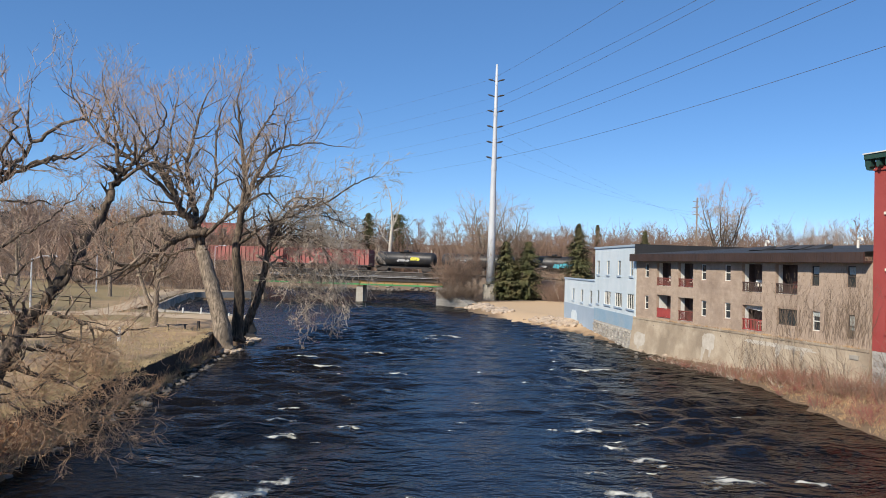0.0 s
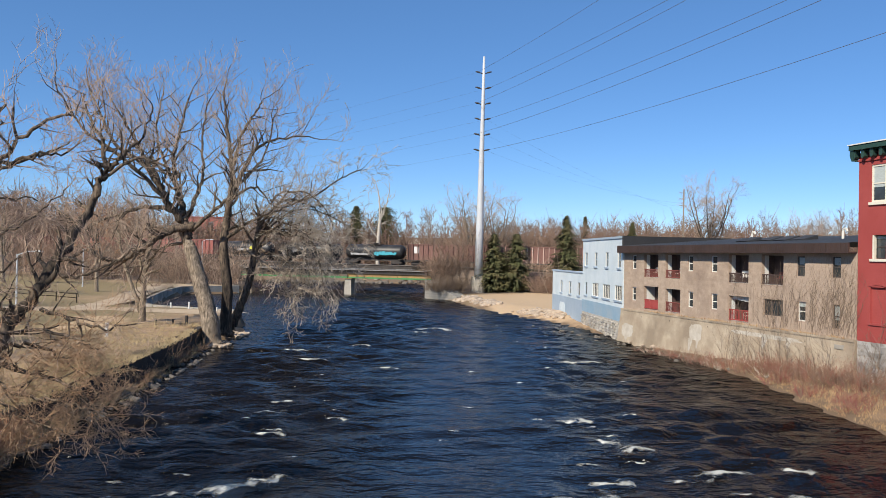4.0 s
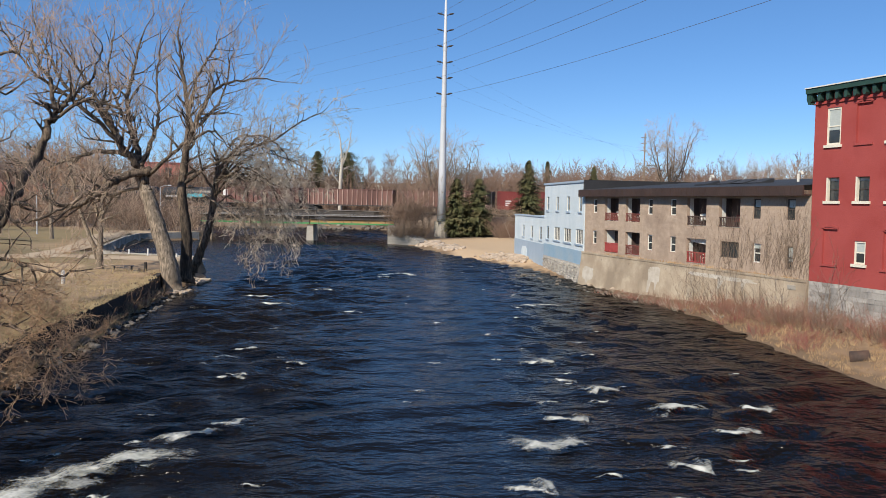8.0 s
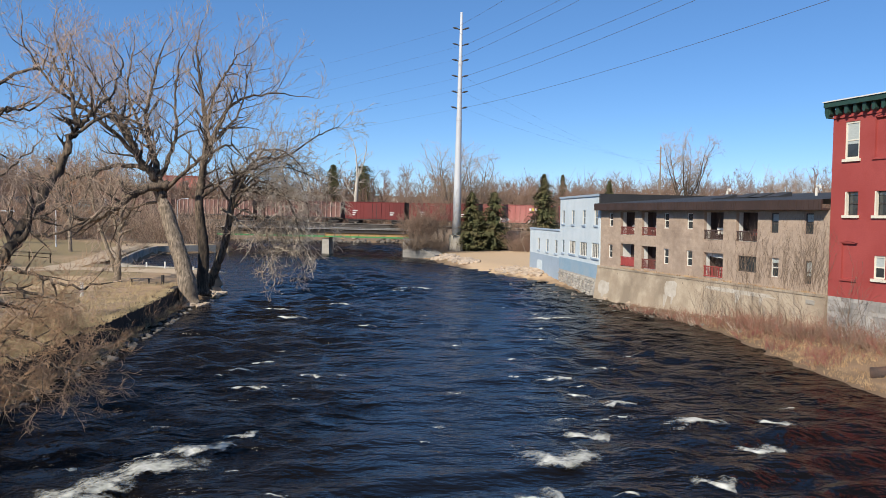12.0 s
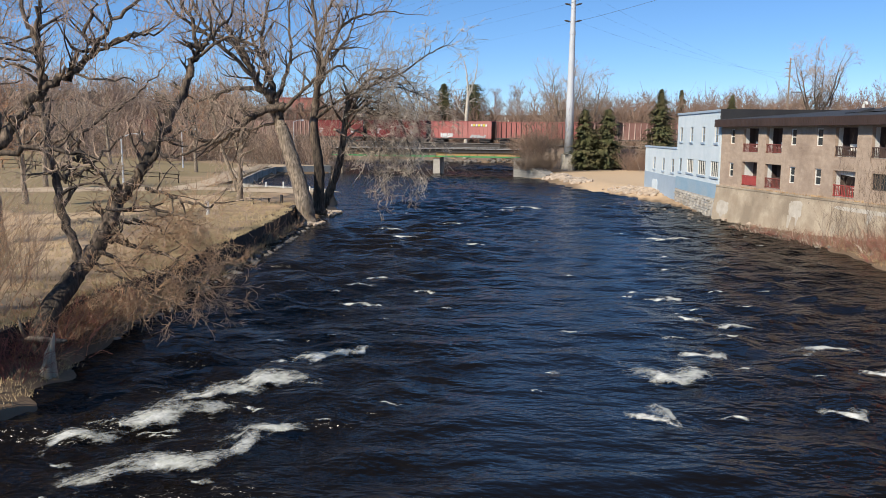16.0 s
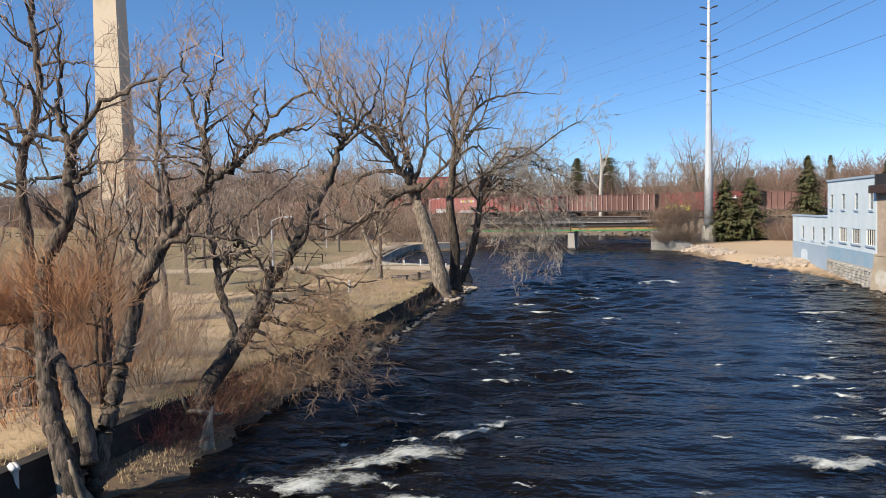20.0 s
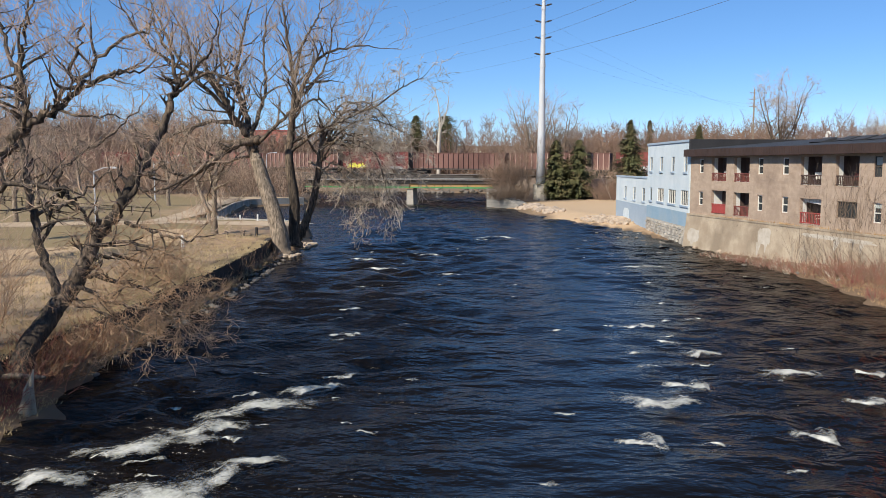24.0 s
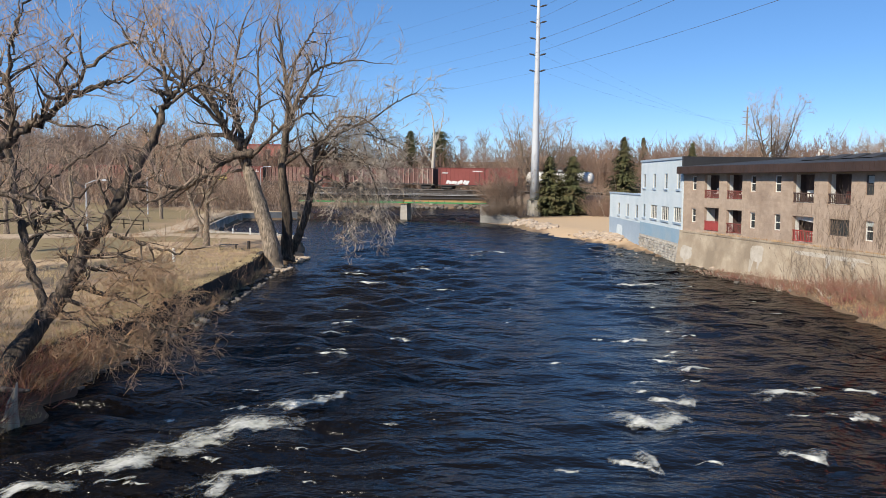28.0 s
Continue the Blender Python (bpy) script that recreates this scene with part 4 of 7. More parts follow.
def near_bridge():
    b = thing("girder_bridge", BR, "steel girder bridge with green flanges on a concrete pier", "bridge")
    part("pier", Geo().taper(0, 0.9, -1.5, 3.0, 0.78, 1.0, 0.64, 0.9), CONCRETE, b, "weathered concrete pier")
    part("pier_cap", Geo().box(-0.9, 0.9, -0.3, 3.3, 3.0, 3.098), GIRDER_OCHRE, b)
    for x0, x1, name, m in ((-23, -0.1, "girder_left", GIRDER), (0.1, 16.5, "girder_right", GIRDER_OCHRE)):
        g = Geo().box(x0, x1, -0.05, 0.05, 3.36, 3.95 if x0 > -1 else 4.1)
        n = int((x1 - x0) / 1.6)
        for i in range(n + 1):
            x = x0 + (x1 - x0) * i / n
            g.box(x - 0.05, x + 0.05, -0.16, -0.05, 3.36, 3.95 if x0 > -1 else 4.1)
        gi = part("girder", g, m, b)
        part("flange", Geo().box(x0, x1, -0.3, 0.24, 3.1, 3.36), GIRDER_GREEN, gi, "green painted bottom flange")
        part("top_flange", Geo().box(x0, x1, -0.34, 0.24, 3.952 if x0 > -1 else 4.102, 4.36), STEEL_DARK, gi)
        part("back_girder", Geo().box(x0, x1, 3.1, 3.2, 3.2, 4.36), GIRDER, gi)
    deck = Geo()
    for i in range(81):
        x = -23 + i * 0.487
        deck.box(x, x + 0.24, -0.6, 3.8, 4.364, 4.56)
    tagged(part("deck_timber", deck, TIMBER, b, "dark timber deck"), kind="stuff")
    for y in (0.85, 2.35):
        part("rail", Geo().box(-23, 16.5, y - 0.04, y + 0.04, 4.562, 4.72), RAIL, b, "worn steel rail")
    for z in (4.62, 4.9):
        part("hand_cable", Geo().box(-23, 16.5, -0.58, -0.55, z, z + 0.025), GALV, b)
    for i in range(13):
        x = -22.6 + i * 3.15
        part("post", Geo().box(x - 0.02, x + 0.02, -0.6, -0.56, 4.4, 4.93), STEEL_DARK, b)
    return b


def abutment():
    m = Matrix.Translation((-0.5, 140.2, 0))
    a = thing("bridge_abutment", m, "grey block abutment with a low wing wall at the water", "abutment")
    g = Geo()
    g.v = [(0, 0, -1), (5.4, -6.6, -1), (5.4, -6.6, 0.7), (0, 0, 3.1), (2.5, 2.5, -1), (7.0, -4.5, -1), (7.0, -4.5, 0.8), (2.5, 2.5, 3.1)]
    g.f = [(0, 1, 2, 3), (5, 4, 7, 6), (3, 2, 6, 7), (1, 5, 6, 2), (0, 3, 7, 4)]
    part("wing_wall", g, ABUT, a, "stepped stone wing wall")
    k = Geo()
    k.v = [(0, 0.004, -1), (2.4, 2.5, -1), (4.5, 46, -1), (0.5, 46, -1), (0, 0.004, 3.12), (2.4, 2.5, 3.12), (4.5, 46, 4.2), (0.5, 46, 4.2)]
    k.f = [(3, 2, 1, 0), (4, 5, 6, 7), (0, 1, 5, 4), (1, 2, 6, 5), (2, 3, 7, 6), (3, 0, 4, 7)]
    part("body", k, ABUT, a)


def rail_line():
    m = Matrix.Translation(TRACK_P) @ Matrix.Rotation(radians(-20), 4, "Z") @ Matrix.Rotation(radians(0.573), 4, "Y")
    b = thing("railway", m, "railway line with dark sleepers on ballast crossing the river on girders", "railway", kind="structure")
    part("ballast", Geo().extrude([(-260, 4.75), (260, 4.75), (260, 5.2), (-260, 5.2)], -2.2, 5.5), BALLAST, b, "grey stone ballast")
    part("girder", Geo().box(-30, 16, -2.35, -2.21, 3.9, 5.26), STEEL_DARK, b, "dark steel deck girder")
    part("girder", Geo().box(-30, 16, 2.1, 2.25, 3.9, 4.74), GIRDER, b)
    t = Geo()
    for i in range(420):
        x = -130 + i * 0.62
        t.box(x, x + 0.25, -1.3, 1.3, 5.204, 5.36)
    tagged(part("sleeper", t, TIMBER, b, "weathered timber sleepers"), kind="stuff")
    for y in (-0.72, 0.72):
        part("rail", Geo().box(-260, 260, y - 0.035, y + 0.035, 5.364, 5.52), RAIL, b)


near_bridge()
abutment()
rail_line()


# ---- the freight train ----
def car_red(name, c1, c2, c3):
    return mat(name, c1, c2, 0.5, 0.75, bump=0.12, fine=6, c3=c3, patch=0.25, stretch=(1, 1, 0.35))


HOP_A = car_red("faded_red_car", (0.42, 0.15, 0.13), (0.34, 0.11, 0.095), (0.27, 0.09, 0.078))
HOP_B = car_red("rust_brown_car", (0.19, 0.092, 0.076), (0.23, 0.12, 0.098), (0.12, 0.058, 0.048))
# sunlight on the ribs, painted as a paler colour than the body
HOP_RIB_LIT = car_red("sunlit_ribs", (0.58, 0.43, 0.36), (0.50, 0.34, 0.28), (0.38, 0.22, 0.18))
BOX_A = car_red("box_red", (0.165, 0.028, 0.026), (0.20, 0.034, 0.032), (0.14, 0.027, 0.025))
BOX_P = car_red("box_faded", (0.42, 0.14, 0.12), (0.38, 0.115, 0.10), (0.46, 0.19, 0.165))
BOX_W = car_red("box_oxide", (0.23, 0.06, 0.05), (0.27, 0.07, 0.06), (0.18, 0.05, 0.045))
TANK_W = mat("white_tank", (0.72, 0.70, 0.66), (0.64, 0.61, 0.56), 0.6, 0.5, c3=(0.5, 0.45, 0.38), patch=0.3)
PAINT = {k: mat("paint_" + k, c, tuple(v * 0.85 for v in c), 2.0, 0.6, bump=0.0) for k, c in
         (("white", (0.75, 0.74, 0.72)), ("yellow", (0.78, 0.72, 0.10)), ("cyan", (0.08, 0.45, 0.55)), ("grey", (0.45, 0.44, 0.43)), ("red", (0.55, 0.09, 0.08)))}


def tag_shapes(parent, x0, x1, z0, z1, y, key, seed, n=9):
    """Spray-painted shapes on a car's side: tilted strokes and blobs."""
    r = random.Random(seed)
    g = Geo()
    for i in range(n):
        x = x0 + (x1 - x0) * (i + 0.5) / n
        w = (x1 - x0) / n * r.uniform(0.5, 0.75)
        s = r.uniform(-0.25, 0.25)
        a, b = z0 + r.uniform(0, 0.25) * (z1 - z0), z1 - r.uniform(0, 0.3) * (z1 - z0)
        g.face((x - w, y, a), (x + w * 0.4, y, a - 0.05), (x + w + s, y, b), (x - w * 0.5 + s, y, b + 0.06))
        c = (a + b) / 2
        g.face((x - w, y - 0.004, c - 0.12), (x + w, y - 0.004, c - 0.05), (x + w, y - 0.004, c + 0.12), (x - w, y - 0.004, c + 0.07))
    part("graffiti", g, PAINT[key], parent, key + " spray-painted graffiti")


def bogies(car, half):
    for sx in (-half + 2.3, half - 2.3):
        g = Geo()
        g.extrude([(sx - 1.25, 0.35), (sx - 0.5, 0.25), (sx + 0.5, 0.25), (sx + 1.25, 0.35), (sx + 1.25, 0.62), (sx + 0.4, 0.85), (sx - 0.4, 0.85), (sx - 1.25, 0.62)], -1.15, -1.0)
        g.extrude([(sx - 1.25, 0.35), (sx + 1.25, 0.35), (sx + 1.25, 0.62), (sx - 1.25, 0.62)], 1.0, 1.15)
        g.box(sx - 0.3, sx + 0.3, -1.0, 1.0, 0.5, 0.95)
        bo = part("bogie", g, STEEL_DARK, car)
        for wx_ in (sx - 0.88, sx + 0.88):
            k = Geo()
            for y in (-0.8, 0.66):
                k.tube([(wx_, y, 0.45), (wx_, y + 0.14, 0.45)], [0.45, 0.45], 14)
            k.tube([(wx_, -0.8, 0.45), (wx_, 0.8, 0.45)], [0.09, 0.09], 6)
            part("wheelset", k, STEEL_DARK, bo)


def ladder(car, x, y, z0, z1):
    g = Geo()
    for dx in (-0.2, 0.2):
        g.box(x + dx - 0.02, x + dx + 0.02, y - 0.05, y - 0.02, z0, z1)
    z = z0 + 0.15
    while z < z1:
        g.box(x - 0.2, x + 0.2, y - 0.05, y - 0.025, z, z + 0.03)
        z += 0.4
    part("ladder", g, STEEL_DARK, car)


def couplers(car, half):
    for s in (-1, 1):
        part("coupler", Geo().box(min(s * half, s * (half + 0.62)), max(s * half, s * (half + 0.62)), -0.15, 0.15, 0.75, 1.05), STEEL_DARK, car)


def gondola(L, body, rib, label, top=4.45):
    """A high-sided open car with posts along its sides."""
    car = thing("gondola_car", Matrix.Identity(4), label, "railway car", "cars of the train")
    h = L / 2 - 0.55
    g = Geo()
    g.box(-h, h, -1.5, -1.42, 1.15, top).box(-h, h, 1.42, 1.5, 1.15, top).box(-h, -h + 0.08, -1.42, 1.42, 1.15, top).box(h - 0.08, h, -1.42, 1.42, 1.15, top).box(-h, h, -1.42, 1.42, 1.05, 1.15)
    part("body", g, body, car)
    n = int(L / 1.15)
    for i in range(n + 1):
        x = -h + 2 * h * i / n
        part("rib", Geo().taper(x, -1.61, 1.2, top - 0.1, 0.095, 0.11, 0.08, 0.1), rib, car)
    part("top_rail", Geo().box(-h - 0.05, h + 0.05, -1.62, -1.5, top - 0.1, top + 0.06).box(-h - 0.05, h + 0.05, 1.5, 1.62, top - 0.1, top + 0.06), body, car)
    part("sill", Geo().box(-h, h, -1.6, -1.5, 0.95, 1.22), STEEL_DARK, car)
    ladder(car, -h + 0.35, -1.66, 0.9, top)
    bogies(car, L / 2)
    couplers(car, h)
    return car


def boxcar(L, body, label, top=4.7, door=True):
    car = thing("box_car", Matrix.Identity(4), label, "railway car", "cars of the train")
    h = L / 2 - 0.6
    g = Geo().box(-h, h, -1.5, 1.5, 1.0, top - 0.18)
    part("body", g, body, car)
    part("roof", Geo().extrude([(-h - 0.05, top - 0.176), (h + 0.05, top - 0.176), (h + 0.05, top - 0.08), (-h - 0.05, top - 0.08)], -1.58, 1.58), body, car)
    n = int(L / 0.9)
    for i in range(n + 1):
        x = -h + 2 * h * i / n
        if door and abs(x) < 1.7:
            continue
        part("post", Geo().box(x - 0.05, x + 0.05, -1.55, -1.502, 1.05, top - 0.2), body, car)
    if door:
        d = part("door", Geo().box(-1.55, 1.55, -1.6, -1.504, 1.1, top - 0.3), body, car, "sliding car door")
        part("bar", Geo().box(-0.5, -0.44, -1.65, -1.602, 1.2, top - 0.4).box(0.5, 0.56, -1.65, -1.602, 1.2, top - 0.4), STEEL_DARK, d)
    part("sill", Geo().box(-h, h, -1.45, 1.45, 0.8, 0.996), STEEL_DARK, car)
    for x0 in (h + 0.004, -h - 0.1):
        part("end", Geo().box(x0, x0 + 0.096, -1.45, 1.45, 1.0, top - 0.25), BLACK, car)
    ladder(car, -h + 0.3, -1.6, 0.8, top - 0.2)
    bogies(car, L / 2)
    couplers(car, h)
    return car


def tankcar(L, body, label, k=1.0):
    car = thing("tank_car", Matrix.Identity(4), label, "railway car", "cars of the train")
    h = L / 2 - 0.7
    pts, rad = [], []
    for x, r in ((-h, 0.5), (-h + 0.15, 1.0), (-h + 0.45, 1.38), (-h + 0.8, 1.5), (h - 0.8, 1.5), (h - 0.45, 1.38), (h - 0.15, 1.0), (h, 0.5)):
        pts.append((x, 0, 2.75))
        rad.append(r * k)
    top = 1.5 * (k - 1)
    part("tank", Geo().tube(pts, rad, 28), body, car, smooth=True)
    part("dome", Geo().tube([(0, 0, 4.2 + top), (0, 0, 4.6 + top), (0, 0, 4.66 + top)], [0.55, 0.55, 0.4], 14), body, car)
    part("walkway", Geo().box(-1.4, 1.4, -1.1, 1.1, 4.27 + top, 4.32 + top), STEEL_DARK, car)
    r = Geo()
    for x in (-1.4, 1.4):
        r.box(x - 0.03, x + 0.03, -1.1, -1.05, 4.3 + top, 5.0 + top)
    r.box(-1.4, 1.4, -1.1, -1.06, 4.95 + top, 5.0 + top)
    part("guard_rail", r, STEEL_DARK, car)
    part("sill", Geo().box(-h - 0.1, h + 0.1, -0.35, 0.35, 0.8, 1.25), STEEL_DARK, car)
    for x in (-h * 0.98, h * 0.98):
        part("end_platform", Geo().box(min(x, x * 0.86), max(x, x * 0.86), -1.4, 1.4, 1.1, 1.2), STEEL_DARK, car)
    part("band", Geo().tube([(-0.12, 0, 2.75), (0.12, 0, 2.75)], [1.5 * k + 0.015] * 2, 28), STEEL_DARK, car)
    ladder(car, 0.6, -1.5 * k - 0.02, 1.0, 4.2 + top)
    bogies(car, L / 2)
    couplers(car, h)
    return car


TRAIN = []


def train():
    def add(car, a, b):
        TRAIN.append((car, (a + b) / 2 + 0.5))
    def bars(car, x, z, key, rows=2, w=1.4):
        for i in range(rows):
            part("lettering", Geo().box(x, x + w * (1 - 0.25 * i), -1.612, -1.604, z - 0.42 * i, z - 0.42 * i + 0.2), PAINT[key], car, "painted reporting marks")
    add(gondola(21, HOP_B, HOP_B, "rust-brown ribbed open gondola car"), -60.3, -39.2)
    add(gondola(21, HOP_A, HOP_A, "faded red ribbed open gondola car"), -39.2, -18.1)
    add(gondola(21, HOP_A, HOP_A, "faded red ribbed open gondola car"), -18.1, 3.1)
    c = tankcar(15, BLACK, "black tank car with yellow and white graffiti")
    tag_shapes(c, 1.5, 3.6, 2.4, 3.3, -1.52, "yellow", 1, 4)
    tag_shapes(c, -1.5, 1.2, 2.2, 2.7, -1.54, "grey", 2, 5)
    add(c, 3.1, 18.1)
    c = tankcar(17, BLACK, "plain black tank car with grey marks")
    bars(c, -3.5, 2.7, "grey")
    add(c, 18.1, 35.2)
    c = tankcar(15, BLACK, "black tank car with cyan graffiti")
    tag_shapes(c, 0.2, 5.2, 1.9, 2.9, -1.54, "cyan", 3, 8)
    tag_shapes(c, -5.2, -1.2, 1.9, 2.4, -1.54, "grey", 4, 7)
    add(c, 35.2, 50.1)
    c = gondola(21, HOP_B, HOP_B, "rust-brown ribbed gondola car with a white end panel")
    part("panel", Geo().box(-8.6, -7.5, -1.51, -1.504, 2.6, 4.0), PAINT["white"], c, "worn white painted panel")
    add(c, 50.1, 71.2)
    add(gondola(21.2, HOP_B, HOP_RIB_LIT, "rusty gondola car with ribs painted pale as if sunlit"), 71.2, 92.6)
    add(gondola(21, HOP_B, HOP_RIB_LIT, "rusty gondola car with ribs painted pale as if sunlit"), 92.6, 113.7)
    for q0, q1, body, text in ((113.7, 128.2, BOX_A, "deep red box car with white marks"), (128.2, 144.1, BOX_A, "deep red box car with white marks")):
        c = boxcar(q1 - q0, body, text)
        bars(c, -5.0, 2.6, "white", 3, 1.2)
        bars(c, 3.5, 2.3, "white", 2, 1.0)
        add(c, q0, q1)
    c = boxcar(15.2, BOX_P, "faded pink-red box car with white graffiti along its sill")
    tag_shapes(c, -4.6, -1.7, 1.05, 2.1, -1.62, "white", 7, 6)
    tag_shapes(c, 2.2, 5.8, 1.05, 1.8, -1.62, "grey", 8, 7)
    for i in range(7):
        part("lettering", Geo().box(2.4 + i * 0.55, 2.8 + i * 0.55, -1.61, -1.604, 3.5, 3.95), PAINT["yellow"] if i % 2 else PAINT["white"], c)
    add(c, 144.1, 159.3)
    add(gondola(20.8, HOP_A, HOP_B, "red-brown ribbed gondola car"), 159.3, 180.1)
    add(gondola(21.4, HOP_B, HOP_RIB_LIT, "dark rusty ribbed gondola car"), 180.1, 201.6)
    c = boxcar(17.4, BOX_W, "oxide red box car with bright yellow graffiti")
    tag_shapes(c, -7.0, -2.2, 1.1, 2.3, -1.62, "yellow", 9, 9)
    tag_shapes(c, 3.6, 6.8, 1.0, 1.6, -1.62, "grey", 10, 6)
    part("emblem", Geo().box(5.4, 7.2, -1.612, -1.604, 3.3, 3.5).box(5.4, 5.65, -1.612, -1.604, 3.5, 3.85).box(6.4, 6.65, -1.612, -1.604, 3.5, 3.85), PAINT["white"], c, "white painted emblem")
    add(c, 201.6, 219.2)
    add(gondola(21.8, HOP_B, HOP_B, "rust-brown ribbed gondola car"), 219.2, 241.2)
    add(gondola(21.4, HOP_B, HOP_RIB_LIT, "rusty ribbed gondola car"), 241.2, 262.8)
    c = boxcar(18.8, BOX_W, "oxide red box car with white graffiti")
    tag_shapes(c, -7.0, -2.0, 1.1, 2.0, -1.62, "white", 12, 8)
    bars(c, -1.0, 3.8, "white", 1, 2.2)
    part("emblem", Geo().box(-8.0, -6.6, -1.612, -1.604, 3.4, 3.6), PAINT["white"], c, "white painted emblem")
    add(c, 262.8, 281.8)
    add(tankcar(15.2, TANK_W, "dirty white tank car at the end of the train", 0.82), 281.8, 297.2)


train()


# ---- steel pole and lines ----
def steel_pole():
    x0, y0 = 9.25, 146.2
    p = thing("transmission_pole", pose(x0, y0, 1.0), "tall galvanised steel transmission pole on a concrete base", "pole")
    part("base", Geo().tube([(0, 0, -0.6), (0, 0, 2.9)], [1.35, 1.28], 12), CONCRETE, p, "round concrete footing")
    lean = 0.009
    def at(z):
        return (lean * z, 0, z)
    part("shaft", Geo().tube([at(2.7), at(12), at(24), at(34), at(43.2)], [0.82, 0.66, 0.48, 0.34, 0.2], 12), GALV, p, smooth=True)
    for z in (12, 24, 34):
        part("joint", Geo().tube([at(z - 0.3), at(z + 0.3)], [0.82 - z * 0.0135 + 0.03] * 2, 12), GALV, p)
    for i in range(6):
        z = 26.0 + i * 2.85
        for s in (-1, 1):
            x, _, _ = at(z)
            a = part("arm", Geo().tube([(x, 0, z - 0.25), (x + s * 0.7, 0, z), (x + s * 1.5, 0, z + 0.2)], [0.11, 0.09, 0.07], 6), STEEL_DARK, p, "short line-post insulator")
            part("insulator", Geo().tube([(x + s * 0.6, 0, z - 0.02), (x + s * 0.7, 0, z + 0.01), (x + s * 1.2, 0, z + 0.13), (x + s * 1.45, 0, z + 0.19)], [0.1, 0.16, 0.16, 0.08], 8), STEEL_DARK, a)
    return p


def conductor(a, b, sag, r):
    n = 40
    pts = []
    for i in range(n + 1):
        t = i / n
        pts.append((a[0] + (b[0] - a[0]) * t, a[1] + (b[1] - a[1]) * t, a[2] + (b[2] - a[2]) * t - 4 * sag * t * (1 - t)))
    ob = solid("power_line", Geo().tube(pts, [r] * (n + 1), 5), MESHWIRE, "thin sagging overhead conductor", "cable", "power lines")
    return ob


def lines_up():
    for i in range(6):
        z = 27.1 + i * 2.85
        s = 1 if i % 2 == 0 else -1
        x = 9.25 + 0.009 * (z - 1) + s * 1.1
        conductor((x, 146.2, z), (x + 47 + s * 1.5, -40, z + 1), 3.0, 0.022)
        conductor((x, 146.2, z), (x - 170 + s * 1.5, 330, z - 2), 3.0, 0.010)
    for i in range(3):
        conductor((61.0 + i * 0.3, 185, 20.5 - i * 1.2), (10.2, 146.2, 27.0 + i * 2.85), 1.6, 0.008)


steel_pole()
lines_up()


# ---- tower, houses, far buildings ----
def tower():
    t = thing("concrete_tower", pose(-109.5, 146.0, 4.0, 0, 0, 7), "tall tapered tan concrete stack with flat faces", "tower")
    part("shaft", Geo().taper(0, 0, 0, 62, 3.2, 2.6, 2.35, 1.9), TOWER, t)
    part("collar", Geo().taper(0, 0, 61.9, 63, 2.3, 2.1, 2.3, 2.1), TOWER, t)
    part("base", Geo().box(-8, 8, -6, 6, -2, 7.5), CONCRETE, t)


def house(name, x, y, z, rz, w, d, h, roof_h, wall_m, roof_m, label, cols=3, rows=2, trim=None, flat=False, ww=0.5, wh=0.8):
    b = thing(name, pose(x, y, z, 0, 0, rz), label, "house")
    holes = []
    for i in range(cols):
        for j in range(rows):
            cx = -w / 2 + w * (i + 0.5) / cols
            cz = h * (j + 0.55) / rows
            holes.append((cx - ww, cx + ww, cz - wh, cz + wh))
    wall = pierced(-w / 2, w / 2, -2, h, d, holes)
    part("wall", wall, wall_m, b)
    for q in holes:
        window(b, *q, trim or WHITE, inset=0.1, border=0.12, sill=trim or WHITE)
    if flat:
        part("roof", Geo().box(-w / 2 - 0.2, w / 2 + 0.2, -0.25, d + 0.2, h, h + 0.5), roof_m, b)
    else:
        g = Geo()
        g.extrude([(-w / 2 - 0.4, h), (w / 2 + 0.4, h), (0, h + roof_h)], -0.4, d + 0.4)
        part("roof", g, roof_m, b)
    return b


tower()
house("brick_house", -83, 297, 6.0, 8, 19, 14, 14.0, 2, RED_FAR, RED, "red brick two-storey house behind the trees", 4, 2, WHITE, True, 1.0, 1.7)
house("brick_shed", -70, 268, 5.0, 8, 34, 10, 6.5, 2, RED_FAR, RED, "low red brick shed", 5, 1, WHITE, True)
ROOF_PALE = mat("pale_roof", (0.55, 0.55, 0.55), (0.62, 0.62, 0.61), 1.0, 0.8)
house("white_house", -34, 243, 5.6, -20, 11, 9, 4.8, 3.2, WHITE, ROOF_PALE, "white clapboard house with a pale roof", 3, 1)
house("hill_house", -128, 235, 10.0, 25, 15, 9, 6.5, 3.5, WHITE, ROOF, "pale house with a dark roof on the rise", 4, 2)
house("hill_house", -100, 285, 9.5, 15, 12, 9, 5.5, 3.5, WHITE, ROOF_PALE, "pale house with a light roof on the rise", 3, 1)
house("cream_house", -4, 275, 4.0, 5, 7, 8, 6.0, 3.0, CREAM, CREAM, "cream gabled house among the bare trees", 2, 2)


def wooden_pole(x, y, z, h):
    p = thing("utility_pole", pose(x, y, z, 0, 0, 15), "weathered wooden utility pole with crossarms", "pole", "utility poles")
    part("shaft", Geo().tube([(0, 0, -1), (0, 0, h)], [0.24, 0.15], 8), POST_WOOD, p)
    for k in (0.8, 2.2, 3.8):
        part("crossarm", Geo().box(-1.1, 0.5, -0.08, 0.08, h - k - 0.15, h - k), POST_WOOD, p)


wooden_pole(59.3, 185, 4.0, 20.0)
wooden_pole(-58, 185, 4.5, 12)


